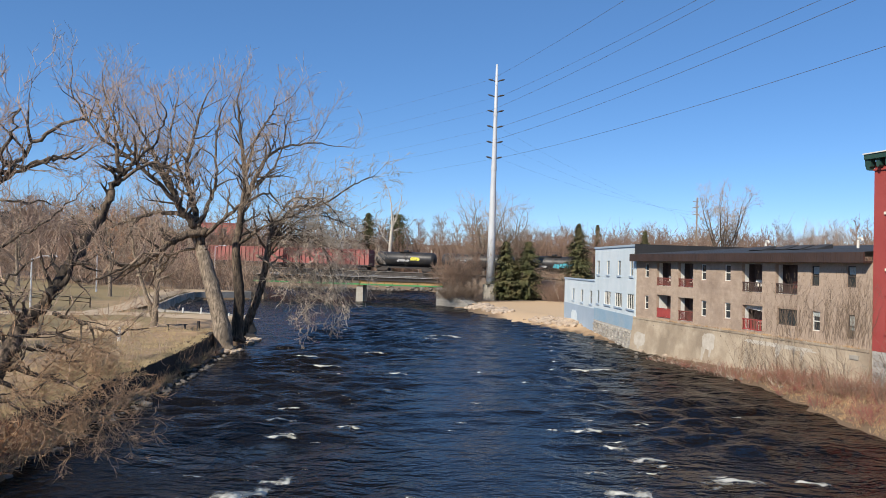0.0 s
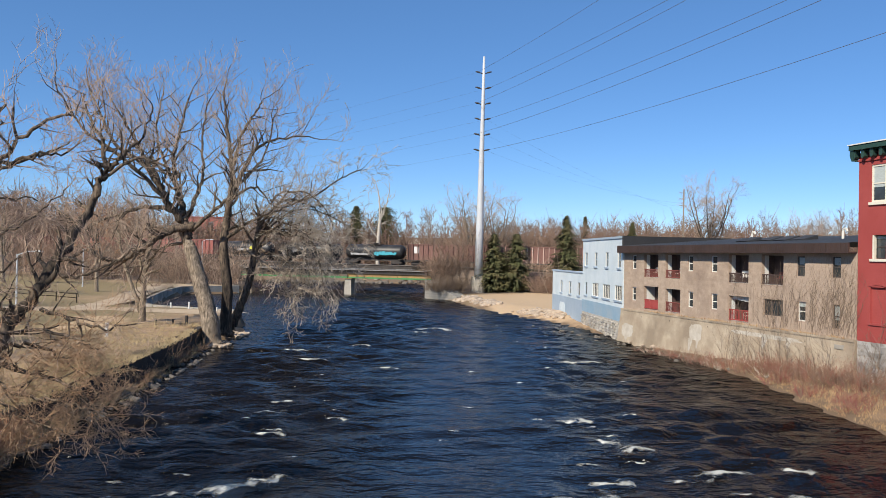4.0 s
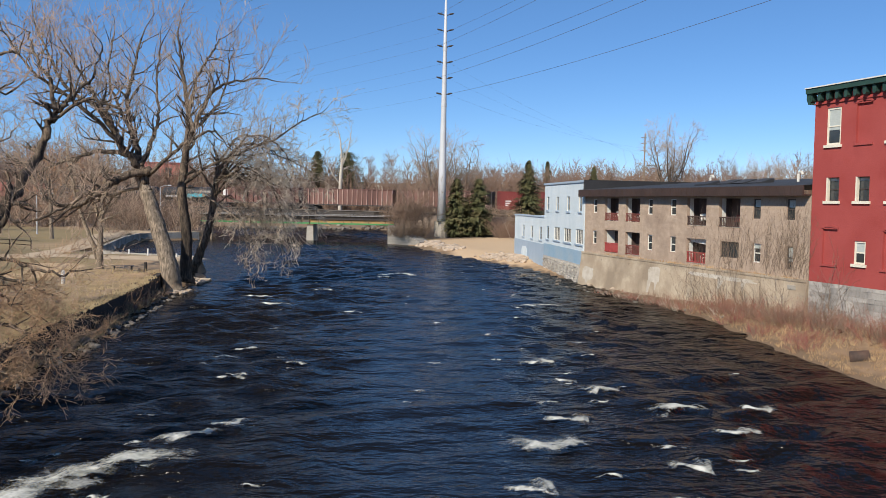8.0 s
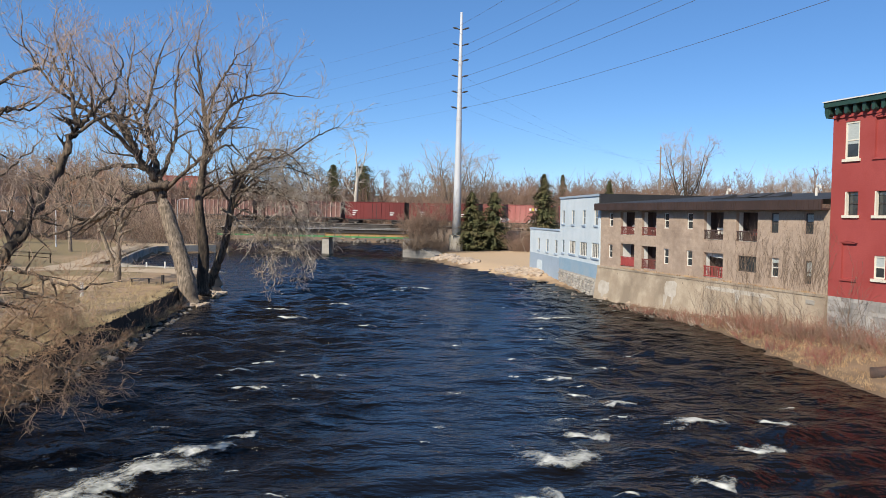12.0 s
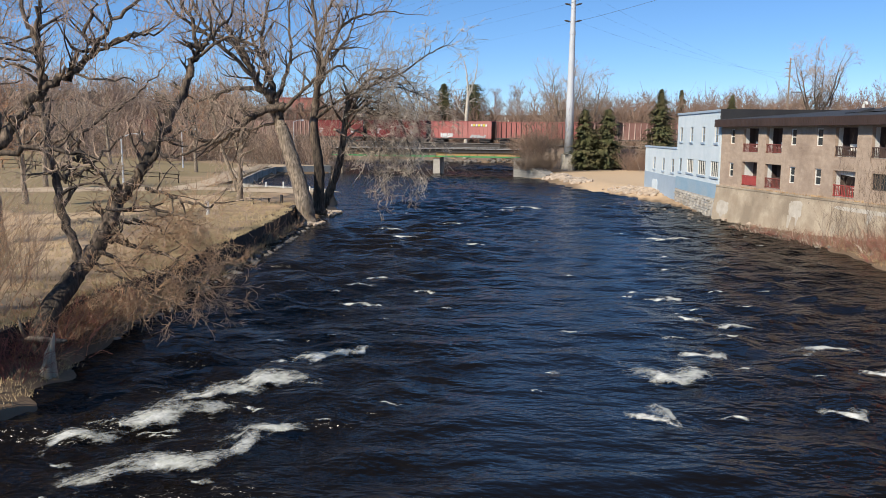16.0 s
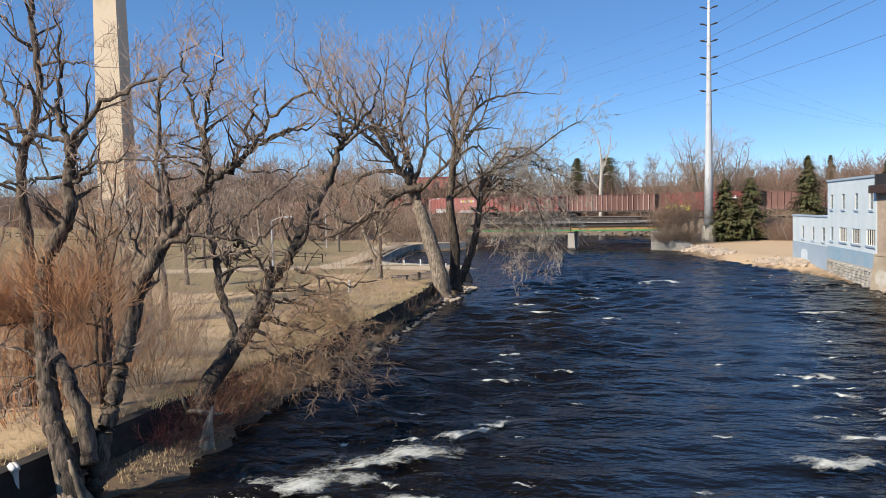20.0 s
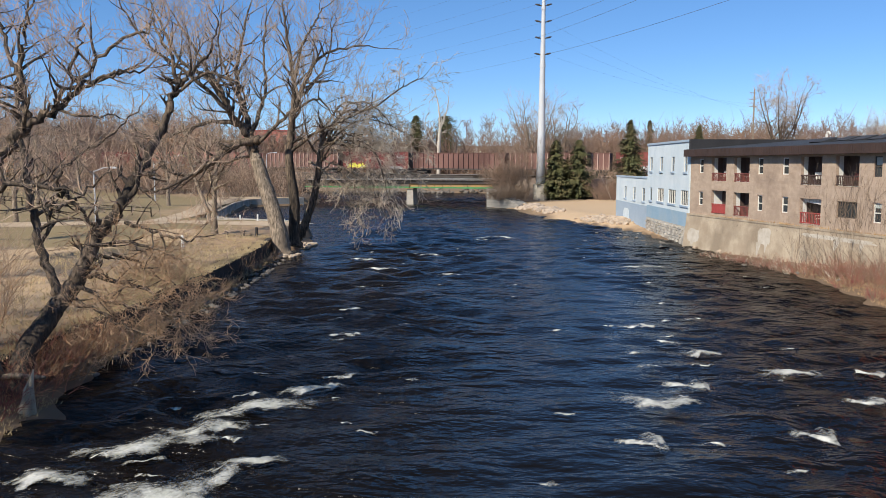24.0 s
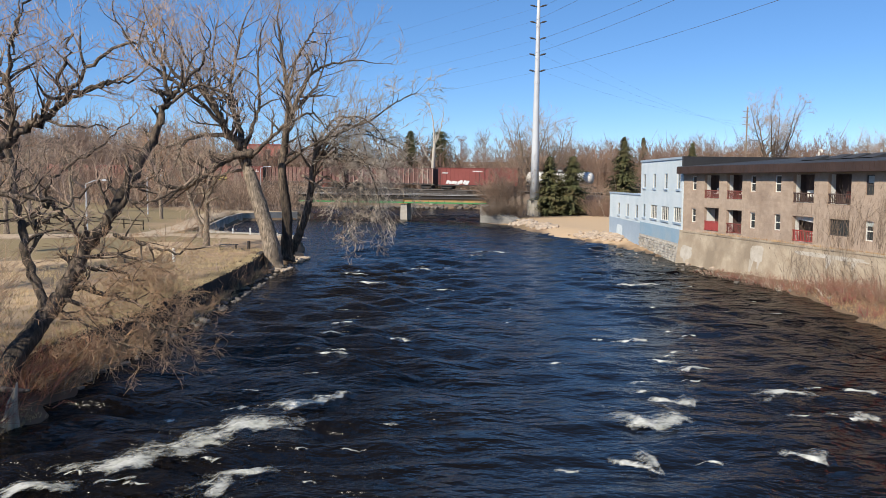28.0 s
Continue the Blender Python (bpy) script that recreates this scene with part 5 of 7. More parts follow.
def street_lamp(x, y, h):
    z = float(land(np.array([[x]]), np.array([[y]]))[0][0, 0])
    p = thing("street_lamp", pose(x, y, z, 0, 0, 20), "grey park lamp post with a short arm", "lamp", "park lamps")
    part("post", Geo().tube([(0, 0, -0.3), (0, 0, h)], [0.11, 0.07], 8), GALV, p)
    part("arm", Geo().tube([(0, 0, h - 0.1), (0.8, 0, h + 0.25), (1.5, 0, h + 0.3)], [0.05, 0.045, 0.04], 6), GALV, p)
    part("head", Geo().taper(1.75, 0, h + 0.2, h + 0.38, 0.38, 0.15, 0.3, 0.1), GALV, p)


street_lamp(-37.4, 73.5, 5.6)
street_lamp(-50.5, 118, 5.6)
street_lamp(-45, 160, 8.0)


def bollard(x, y, h, r, m, label):
    z = float(land(np.array([[x]]), np.array([[y]]))[0][0, 0])
    solid("bollard", Geo().tube([(0, 0, -0.2), (0, 0, h * 0.93), (0, 0, h)], [r, r, r * 0.7], 10), m, label, "bollard", "park bollards", m=pose(x, y, z))


bollard(-23.1, 58.2, 1.0, 0.12, WHITE, "short white post in the grass")
bollard(-20.8, 69.6, 0.75, 0.14, STEEL_DARK, "short black post by the path")
for bx_, by_ in ((-22.5, 86.0), (-26, 87.8), (-28.3, 88.8)):
    bollard(bx_, by_, 0.7, 0.09, WHITE, "small white post at the basin edge")


def bench(x, y, rz):
    z = float(land(np.array([[x]]), np.array([[y]]))[0][0, 0])
    b = thing("bench", pose(x, y, z, 0, 0, rz), "dark low park bench", "bench")
    for i in range(3):
        part("slat", Geo().box(-0.9, 0.9, -0.22 + i * 0.16, -0.08 + i * 0.16, 0.42, 0.46), DARKTRIM, b)
    for x_ in (-0.7, 0.7):
        part("leg", Geo().box(x_ - 0.05, x_ + 0.05, -0.2, 0.22, -0.1, 0.416), STEEL_DARK, b)


bench(-22.6, 69.3, 10)


def field_fence():
    f = thing("field_fence", Matrix.Identity(4), "long low dark rail fence across the field", "fence")
    prev = None
    for i in range(30):
        x, y = -40 - i * 2.6, 92 + i * 0.6
        z = float(land(np.array([[x]]), np.array([[y]]))[0][0, 0])
        part("post", Geo().box(x - 0.05, x + 0.05, y - 0.05, y + 0.05, z - 0.3, z + 1.1), TIMBER, f)
        if prev:
            for hz in (0.55, 1.0):
                part("rail", Geo().tube([(prev[0], prev[1], prev[2] + hz), (x, y, z + hz)], [0.045, 0.045], 4), TIMBER, f)
        prev = (x, y, z)


field_fence()


# ---- trees ----
def bend(pts, n, wobble, rnd):
    """A smooth wandering line through pts with n steps a stretch."""
    out = []
    P = [Vector(p) for p in pts]
    for i in range(len(P) - 1):
        p0, p1, p2, p3 = P[max(0, i - 1)], P[i], P[i + 1], P[min(len(P) - 1, i + 2)]
        for k in range(n):
            t = k / n
            q = 0.5 * ((2 * p1) + (p2 - p0) * t + (2 * p0 - 5 * p1 + 4 * p2 - p3) * t * t + (3 * p1 - p0 - 3 * p2 + p3) * t ** 3)
            if i or k:
                q = q + Vector((rnd.uniform(-1, 1), rnd.uniform(-1, 1), rnd.uniform(-1, 1))) * wobble
            out.append(q)
    out.append(P[-1])
    return out


def sprout(wood, twig, p, d, length, r, level, rnd, droop=0.0, spread=0.75, kids=5, up=0.25, rmin=0.006, crook=0.21):
    """A branch that wanders, forks and ends in twigs. wood takes the thick ones, twig the thin."""
    n = 5 if level > 1 else (3 if level == 1 else 2)
    pts, rad = [p], [r]
    q = Vector(p)
    d = d.normalized()
    for i in range(n):
        d = (d + Vector((rnd.gauss(0, crook), rnd.gauss(0, crook), rnd.gauss(0, crook * 0.8) + up * 0.22 - droop * (i + 1) / n * 0.35))).normalized()
        q = q + d * (length / n)
        pts.append(q)
        rad.append(max(rmin * 0.6, r * (1 - 0.7 * (i + 1) / n)))
    (wood if r > 0.024 else twig).tube(pts, rad, 6 if r > 0.08 else (4 if r > 0.03 else 3), cap=False)
    if level <= 0:
        return
    for i in range(kids):
        t = rnd.uniform(0.2, 1.0) if i else 0.98
        k = min(n - 1, int(t * n))
        f = t * n - k
        base = pts[k].lerp(pts[k + 1], f)
        axis = (pts[k + 1] - pts[k]).normalized()
        side = Vector((rnd.gauss(0, 1), rnd.gauss(0, 1), rnd.gauss(0, 1)))
        side = (side - axis * side.dot(axis)).normalized()
        nd = axis * rnd.uniform(0.6, 1.0) + side * spread * rnd.uniform(0.6, 1.2) + Vector((0, 0, up * 0.5))
        nr = max(rmin, (rad[k] * (1 - f) + rad[k + 1] * f) * rnd.uniform(0.55, 0.85))
        sprout(wood, twig, base, nd, length * rnd.uniform(0.45, 0.8), nr, level - 1, rnd, droop, spread, kids, up, rmin, crook)


def limb_tree(name, label, base, limbs, seed, bark, twigs, level=3, every=1.1, length=3.2, droop=0.0, kids=4, up=0.25, rmin=0.007, spread=0.75, wobble=0.09, limb_bark=None, shrink=0.0):
    """A bare tree: main limbs given as (points from the base, first radius, last radius, bare part), side branches grown on them."""
    rnd = random.Random(seed)
    t = thing(name, Matrix.Translation(base), label, "tree", "bare riverside trees")
    trunk, twig, boughs = Geo(), Geo(), Geo()
    stem = trunk
    for i, (pts, r0, r1, bare) in enumerate(limbs):
        trunk = boughs if limb_bark and i else stem
        line = bend(pts, 9 if r0 > 0.28 else 6, wobble if i else wobble * 0.4, rnd)
        n = len(line)
        rad = [r0 + (r1 - r0) * (k / (n - 1)) ** 0.8 for k in range(n)]
        if i == 0:
            rad[0] *= 1.45
            rad[1] *= 1.12
        rad = [r * rnd.uniform(0.975, 1.03) for r in rad]
        k0 = len(trunk.v)
        trunk.tube(line, rad, 18 if r0 > 0.28 else (10 if r0 > 0.15 else 7))
        if r0 > 0.28:
            # furrows and knots
            for k in range(k0, len(trunk.v)):
                x, y, z = trunk.v[k]
                w = 0.02 * r0
                trunk.v[k] = (x + rnd.gauss(0, w), y + rnd.gauss(0, w), z + rnd.gauss(0, w))
        total = sum((line[k + 1] - line[k]).length for k in range(n - 1))
        run = 0.0
        nxt = total * bare + every * 0.5
        for k in range(n - 1):
            seg = (line[k + 1] - line[k]).length
            while run + seg > nxt:
                f = (nxt - run) / seg
                p = line[k].lerp(line[k + 1], f)
                ax = (line[k + 1] - line[k]).normalized()
                side = Vector((rnd.gauss(0, 1), rnd.gauss(0, 1), rnd.gauss(0.25, 0.8)))
                side = (side - ax * side.dot(ax)).normalized()
                rr = max(0.02, rad[k] * rnd.uniform(0.4, 0.75))
                sprout(trunk, twig, p, ax * 0.55 + side * 0.8, length * rnd.uniform(0.55, 1.15) * (1 - shrink * k / n), min(rr, 0.13), level, rnd, droop, spread, kids, up, rmin)
                nxt += every * rnd.uniform(0.6, 1.4)
            run += seg
        sprout(trunk, twig, line[-1], line[-1] - line[-2], length * 0.9 * (1 - shrink), r1, level, rnd, droop, spread, kids, up, rmin)
    part("trunk", stem, bark, t, smooth=True)
    if limb_bark:
        part("bough", boughs, limb_bark, t, "darker spreading boughs", smooth=True)
    tagged(part("crown", twig, twigs, t), kind="stuff")
    return t


def wands(g, x, y, z, w, h, n, rnd, lean=0.35, r=0.012, kids=5):
    """Many thin wands from one foot, each with a few side shoots."""
    for i in range(n):
        a = rnd.uniform(0, 6.283)
        q = rnd.random() ** 0.6 * w * 0.5
        p = Vector((x + math.cos(a) * q, y + math.sin(a) * q, z - 0.05))
        d = Vector((math.cos(a) * lean * rnd.uniform(0, 1.5), math.sin(a) * lean * rnd.uniform(0, 1.5), 1))
        sprout(g, g, p, d, h * rnd.uniform(0.5, 1.05), r * rnd.uniform(0.7, 1.3), 1, rnd, 0.25, 0.5, kids, 0.1, r * 0.5)


def bank_trees():
    # the great willow on the end of the wall: a leaning stem and a straight one behind it
    b = (-17.36, 65.4, -0.05)
    stem = [
        ([(0.0, 0.0, 0.0), (-0.5, 0.2, 2.6), (-1.4, 0.4, 5.5), (-2.2, 0.6, 8.0)], 0.8, 0.52, 0.99),]
    crown_limbs = [
        ([(-2.2, 0.6, 7.6), (-2.9, 0.6, 9.9), (-3.8, -0.4, 11.6), (-4.3, -1.2, 13.3), (-5.6, -1.4, 15.5), (-7.4, -1.9, 18.7)], 0.32, 0.05, 0.25),
        ([(-2.3, 0.6, 8.6), (-3.0, 1.1, 11.1), (-3.9, 2.1, 13.3), (-4.3, 2.6, 15.8), (-3.9, 3.6, 18.7), (-3.4, 3.6, 20.8)], 0.28, 0.05, 0.25),
        ([(-2.6, 0.6, 10.1), (-2.0, 1.6, 12.3), (-1.8, 2.6, 14.5), (-2.1, 3.1, 17.3), (-1.8, 3.6, 20.3)], 0.17, 0.04, 0.2),
        ([(-4.1, -0.8, 12.4), (-5.8, -0.4, 14.6), (-8.4, 0.6, 16.3), (-9.9, 1.6, 18.4), (-11.6, 2.6, 21.6)], 0.18, 0.05, 0.1),
        ([(-3.9, -0.6, 11.8), (-6.4, -2.6, 14.6), (-9.4, -3.4, 17.0), (-11.2, -4.0, 20.0)], 0.16, 0.04, 0.15),
        ([(-3.3, 0.6, 12.7), (-5.2, 2.6, 15.4), (-6.1, 3.6, 18.0), (-6.1, 4.6, 20.9)], 0.13, 0.04, 0.1),]
    low_limbs = [
        ([(-2.0, 0.6, 9.7), (-3.8, -0.4, 9.1), (-5.5, -1.4, 7.7), (-6.8, -1.9, 6.8), (-8.4, -2.4, 7.1), (-9.2, -2.4, 8.0)], 0.3, 0.07, 0.15),
        ([(-2.7, 0.6, 10.7), (-5.4, 0.6, 11.2), (-8.2, 1.1, 10.6), (-10.8, 1.6, 9.6)], 0.2, 0.05, 0.15),
        ([(-2.3, 0.6, 8.4), (-4.9, 2.1, 7.9), (-6.7, 3.1, 6.4), (-7.6, 3.6, 4.8)], 0.12, 0.03, 0.3),
        ([(-2.1, 0.6, 9.3), (0.7, -1.4, 11.3), (3.4, -2.9, 12.7), (4.7, -3.4, 12.0)], 0.14, 0.04, 0.2),]
    limb_tree("willow_tree", "large bare grey-barked willow on the end of the wall", b, stem + [(p, a * 1.25, c * 1.3, d) for p, a, c, d in crown_limbs + low_limbs], 31, BARK, TWIG_GREY, level=3, every=0.62, length=2.7, kids=3, rmin=0.0145, up=0.4, spread=0.6, limb_bark=BARK_DARK)
    rear_stem = [
        ([(0.4, 2.1, 0.7), (0.6, 1.9, 4.5), (0.3, 1.6, 7.9), (0.6, 1.6, 10.8), (0.9, 1.6, 13.4), (0.6, 2.1, 15.6), (0.1, 2.6, 18.5), (-0.2, 2.6, 21.2)], 0.46, 0.05, 0.4),
        ([(0.6, 1.6, 10.9), (1.6, 1.1, 13.8), (2.9, 0.6, 15.8), (4.6, 0.1, 16.8), (7.5, -0.4, 17.1)], 0.22, 0.04, 0.2),
        ([(0.9, 1.6, 14.3), (1.4, 2.1, 17.2), (2.4, 2.6, 19.3), (3.3, 2.6, 20.7)], 0.16, 0.04, 0.15),
        ([(0.7, 1.6, 12.7), (2.0, 3.6, 14.5), (3.0, 4.6, 16.3), (3.6, 5.6, 19.8)], 0.15, 0.04, 0.15),
        ([(0.4, 1.6, 8.6), (2.4, 0.6, 10.0), (3.9, 0.1, 10.6), (5.7, -0.4, 11.3)], 0.14, 0.04, 0.2),]
    limb_tree("willow_tree", "straight dark willow stem with an upright bare crown", b, [(p, a * 1.15, c * 1.2, d) for p, a, c, d in rear_stem], 34, BARK_DARK, TWIG_GREY, level=3, every=0.62, length=2.7, kids=3, rmin=0.0145, up=0.4, spread=0.6)
    b = (-17.06, 69.0, 0.38)
    stem = [
        ([(0.0, 0.0, 0.0), (0.9, 0.2, 2.4), (1.7, 0.3, 4.9), (2.1, 0.3, 7.4), (2.5, 0.3, 9.7)], 0.45, 0.2, 0.7),]
    reaching = [
        ([(2.4, 0.3, 9.3), (4.2, 0.0, 11.5), (6.9, -0.5, 11.9), (9.6, -1.0, 13.6), (11.3, -1.0, 14.4)], 0.15, 0.03, 0.15),
        ([(2.3, 0.3, 8.4), (3.7, 1.0, 10.8), (5.1, 2.0, 11.9), (6.8, 2.0, 12.8)], 0.13, 0.03, 0.2),
        ([(2.1, 0.3, 7.4), (4.4, -1.0, 9.6), (6.2, -1.6, 9.2), (7.9, -2.0, 7.4)], 0.12, 0.03, 0.2),]
    hanging = [
        ([(1.2, 0.3, 7.4), (3.0, -0.5, 6.3), (4.9, -1.0, 4.7), (5.7, -1.0, 2.1)], 0.1, 0.025, 0.2),
        ([(2.2, 0.3, 7.7), (4.8, 0.5, 6.5), (6.8, 0.5, 4.4), (7.8, 0.5, 2.7)], 0.1, 0.025, 0.2),
        ([(2.4, 0.3, 9.4), (4.0, 1.0, 10.2), (5.5, 1.5, 7.9), (6.0, 1.5, 4.8)], 0.1, 0.025, 0.2),
        ([(1.9, 0.3, 5.9), (3.1, 1.5, 7.4), (4.1, 2.0, 5.7), (4.6, 2.0, 3.1)], 0.08, 0.025, 0.2),]
    fan = []
    rr = random.Random(5)
    for k in range(9):
        out, top, dy = rr.uniform(3.0, 8.0), rr.uniform(7.5, 12.0), rr.uniform(-2.5, 2.5)
        fan.append(([(2.2, 0.3, 8.0 + 0.2 * k), (2.4 + out * 0.4, 0.3 + dy * 0.5, top + 0.6), (2.4 + out * 0.8, 0.3 + dy, top), (2.4 + out, 0.3 + dy * 1.2, top - rr.uniform(0.5, 4.0))], 0.1, 0.03, 0.15))
    limb_tree("willow_tree", "leaning dark willow trunk reaching out over the water", b, stem + reaching + fan, 32, BARK_DARK, TWIG_PALE, level=3, every=0.6, length=2.0, kids=3, rmin=0.019, up=0.1, droop=0.35, spread=0.65)
    limb_tree("willow_tree", "drooping bare willow branches hanging to the river", b, hanging, 33, BARK, TWIG_GREY, level=3, every=0.7, length=1.6, droop=0.3, kids=3, up=0.0, rmin=0.019)
    # the leaning tree at the water's edge
    b = (-15.16, 23.4, 0.16)
    stem = [
        ([(0.0, 0.0, 0.0), (-0.1, 1.2, 1.4), (0.3, 2.6, 2.7), (0.7, 3.2, 3.5), (0.9, 4.1, 4.8)], 0.4, 0.25, 0.75),]
    upper = [
        ([(0.8, 4.1, 4.7), (1.5, 4.6, 5.7), (1.9, 5.2, 6.8), (2.4, 6.0, 8.2), (2.9, 6.6, 9.9), (3.2, 6.6, 10.5)], 0.25, 0.13, 0.15),
        ([(3.2, 6.6, 10.4), (3.0, 6.6, 11.3), (2.3, 7.1, 12.4), (1.7, 7.6, 13.4)], 0.1, 0.03, 0.1),
        ([(3.2, 6.6, 10.4), (3.7, 6.6, 10.9), (4.3, 7.0, 11.7), (4.6, 7.2, 12.8)], 0.1, 0.03, 0.1),
        ([(3.0, 6.6, 10.0), (4.4, 6.0, 10.7), (5.6, 5.6, 10.5), (6.1, 5.6, 9.8)], 0.07, 0.03, 0.1),
        ([(0.3, 2.6, 2.9), (-0.5, 3.1, 4.3), (-1.0, 3.6, 5.6), (-1.2, 3.6, 6.9), (-1.7, 4.1, 8.3)], 0.17, 0.12, 0.3),
        ([(-1.7, 4.1, 8.3), (-2.0, 4.6, 10.0), (-1.8, 4.6, 11.5), (-1.4, 4.6, 13.4)], 0.11, 0.03, 0.1),]
    side_boughs = [
        ([(1.0, 4.2, 5.1), (0.3, 3.8, 6.0), (-0.4, 3.6, 5.6), (-0.8, 3.4, 4.8)], 0.07, 0.02, 0.1),
        ([(0.5, 3.8, 5.8), (-0.1, 3.6, 6.8), (0.7, 3.6, 7.7), (2.0, 3.6, 8.5), (3.1, 3.6, 9.5)], 0.08, 0.02, 0.1),
        ([(1.8, 4.6, 5.3), (3.4, 3.6, 5.0), (4.6, 3.2, 4.8), (5.7, 3.0, 5.0)], 0.08, 0.02, 0.1),
        ([(1.9, 5.0, 6.6), (3.0, 4.6, 6.4), (4.3, 4.2, 6.9), (5.3, 4.0, 7.5)], 0.07, 0.02, 0.1),]
    low_boughs = [
        ([(0.8, 4.0, 4.5), (2.4, 3.4, 4.6), (3.7, 3.0, 4.3), (4.6, 2.6, 3.9)], 0.09, 0.02, 0.1),
        ([(0.8, 3.6, 4.1), (1.7, 4.2, 4.0), (2.6, 4.6, 3.4), (3.5, 5.0, 2.6)], 0.09, 0.02, 0.1),
        ([(0.8, 3.4, 3.6), (2.4, 3.2, 3.2), (3.8, 3.2, 2.5), (4.4, 3.2, 1.4)], 0.11, 0.02, 0.1),
        ([(0.6, 3.0, 3.2), (2.2, 2.6, 2.6), (3.7, 2.4, 2.3), (5.1, 2.2, 1.8)], 0.09, 0.02, 0.1),
        ([(0.5, 2.8, 2.9), (2.1, 2.0, 2.3), (3.1, 1.8, 1.8), (4.0, 1.6, 1.5)], 0.07, 0.02, 0.1),]
    limb_tree("leaning_tree", "dark many-stemmed bare tree leaning over the river wall", b, stem + upper + side_boughs, 41, BARK_DARK, TWIG, level=3, every=0.5, length=1.8, kids=3, rmin=0.008, up=0.2, spread=0.65, shrink=0.55)
    limb_tree("leaning_tree", "low tangled boughs reaching out over the water", b, [([(x, y, z + 0.09 * i * (i > 0)) for i, (x, y, z) in enumerate(p)], a, c, d) for p, a, c, d in low_boughs], 46, BARK_DARK, TWIG_WARM, level=3, every=0.3, length=1.35, kids=4, rmin=0.008, up=0.15, droop=0.15, spread=0.75, shrink=0.25)
    # stems that spring from one foot in the water's edge
    b = (-14.49, 17.6, 0.57)
    stem = [
        ([(0.0, 0.0, 0.0), (0.3, 0.1, 1.3), (0.6, 0.3, 2.5), (0.8, 0.5, 3.6), (1.2, 0.8, 5.3), (1.9, 1.0, 6.6)], 0.3, 0.175, 0.7),]
    forks = [
        ([(1.9, 1.0, 6.6), (2.5, 1.2, 7.4), (3.0, 1.4, 8.0), (3.7, 1.6, 8.4), (4.3, 1.8, 9.0), (5.2, 2.0, 9.3)], 0.175, 0.035, 0.3),
        ([(3.0, 1.4, 8.0), (2.8, 1.6, 8.7), (2.4, 1.8, 9.7), (2.0, 2.0, 10.8), (1.9, 2.0, 11.6)], 0.09, 0.025, 0.1),
        ([(3.5, 1.4, 8.2), (4.0, 1.4, 8.9), (4.4, 1.2, 9.7), (4.6, 1.2, 10.3)], 0.07, 0.025, 0.1),
        ([(3.9, 1.7, 8.6), (4.3, 2.0, 9.4), (5.1, 2.2, 10.1), (5.7, 2.4, 10.3)], 0.075, 0.025, 0.1),
        ([(2.8, 1.6, 8.6), (2.8, 1.6, 9.7), (3.1, 1.4, 10.4), (3.5, 1.4, 11.3)], 0.07, 0.025, 0.1),]
    boughs = [
        ([(1.8, 0.9, 6.2), (2.8, 0.9, 6.5), (4.0, 0.9, 6.4), (4.4, 0.9, 6.2), (5.2, 0.9, 6.8)], 0.085, 0.02, 0.1),
        ([(4.1, 0.9, 6.35), (3.8, 0.8, 6.0), (3.7, 0.8, 5.7)], 0.06, 0.03, 0.1),
        ([(1.9, 1.0, 6.7), (1.95, 1.0, 7.6), (1.85, 1.0, 8.7), (1.7, 1.1, 10.2)], 0.1, 0.03, 0.2),
        ([(3.6, 1.6, 8.4), (4.4, 1.4, 8.2), (5.3, 1.4, 8.1)], 0.04, 0.015, 0.1),
        ([(4.1, 1.7, 8.8), (5.1, 1.2, 9.1), (6.2, 0.9, 9.2)], 0.05, 0.02, 0.1),
        ([(3.0, 1.4, 8.0), (2.7, 1.0, 8.4), (2.0, 0.8, 8.5), (1.4, 0.8, 8.6)], 0.05, 0.015, 0.2),
        ([(1.4, 0.8, 5.6), (0.5, 1.4, 6.5), (0.1, 1.7, 7.3), (0.1, 1.9, 8.1)], 0.05, 0.015, 0.2),]
    stem[0][0].insert(0, (-0.2, -0.1, -0.9))
    limb_tree("leaning_tree", "dark leaning bare tree with a long slanting trunk", b, stem + forks + boughs, 42, BARK_DARK, TWIG, level=3, every=0.46, length=1.4, kids=3, rmin=0.0062, up=0.3, spread=0.6, shrink=0.45)
    b = (-14.59, 16.9, 0.48)
    stem = [
        ([(0.0, 0.0, 0.0), (-0.4, 0.1, 1.2), (-0.8, 0.2, 2.4), (-0.9, 0.3, 3.6), (-1.0, 0.4, 5.1), (-0.8, 0.5, 6.2), (-0.2, 0.6, 7.3), (-0.3, 0.7, 8.1), (-0.1, 0.7, 9.0)], 0.36, 0.14, 0.75),
        ([(0.3, 0.3, 0.7), (-0.1, 0.4, 2.4), (-0.7, 0.5, 3.5), (-1.3, 0.6, 4.3), (-2.3, 0.7, 4.7), (-4.0, 0.8, 4.9)], 0.25, 0.07, 0.5),]
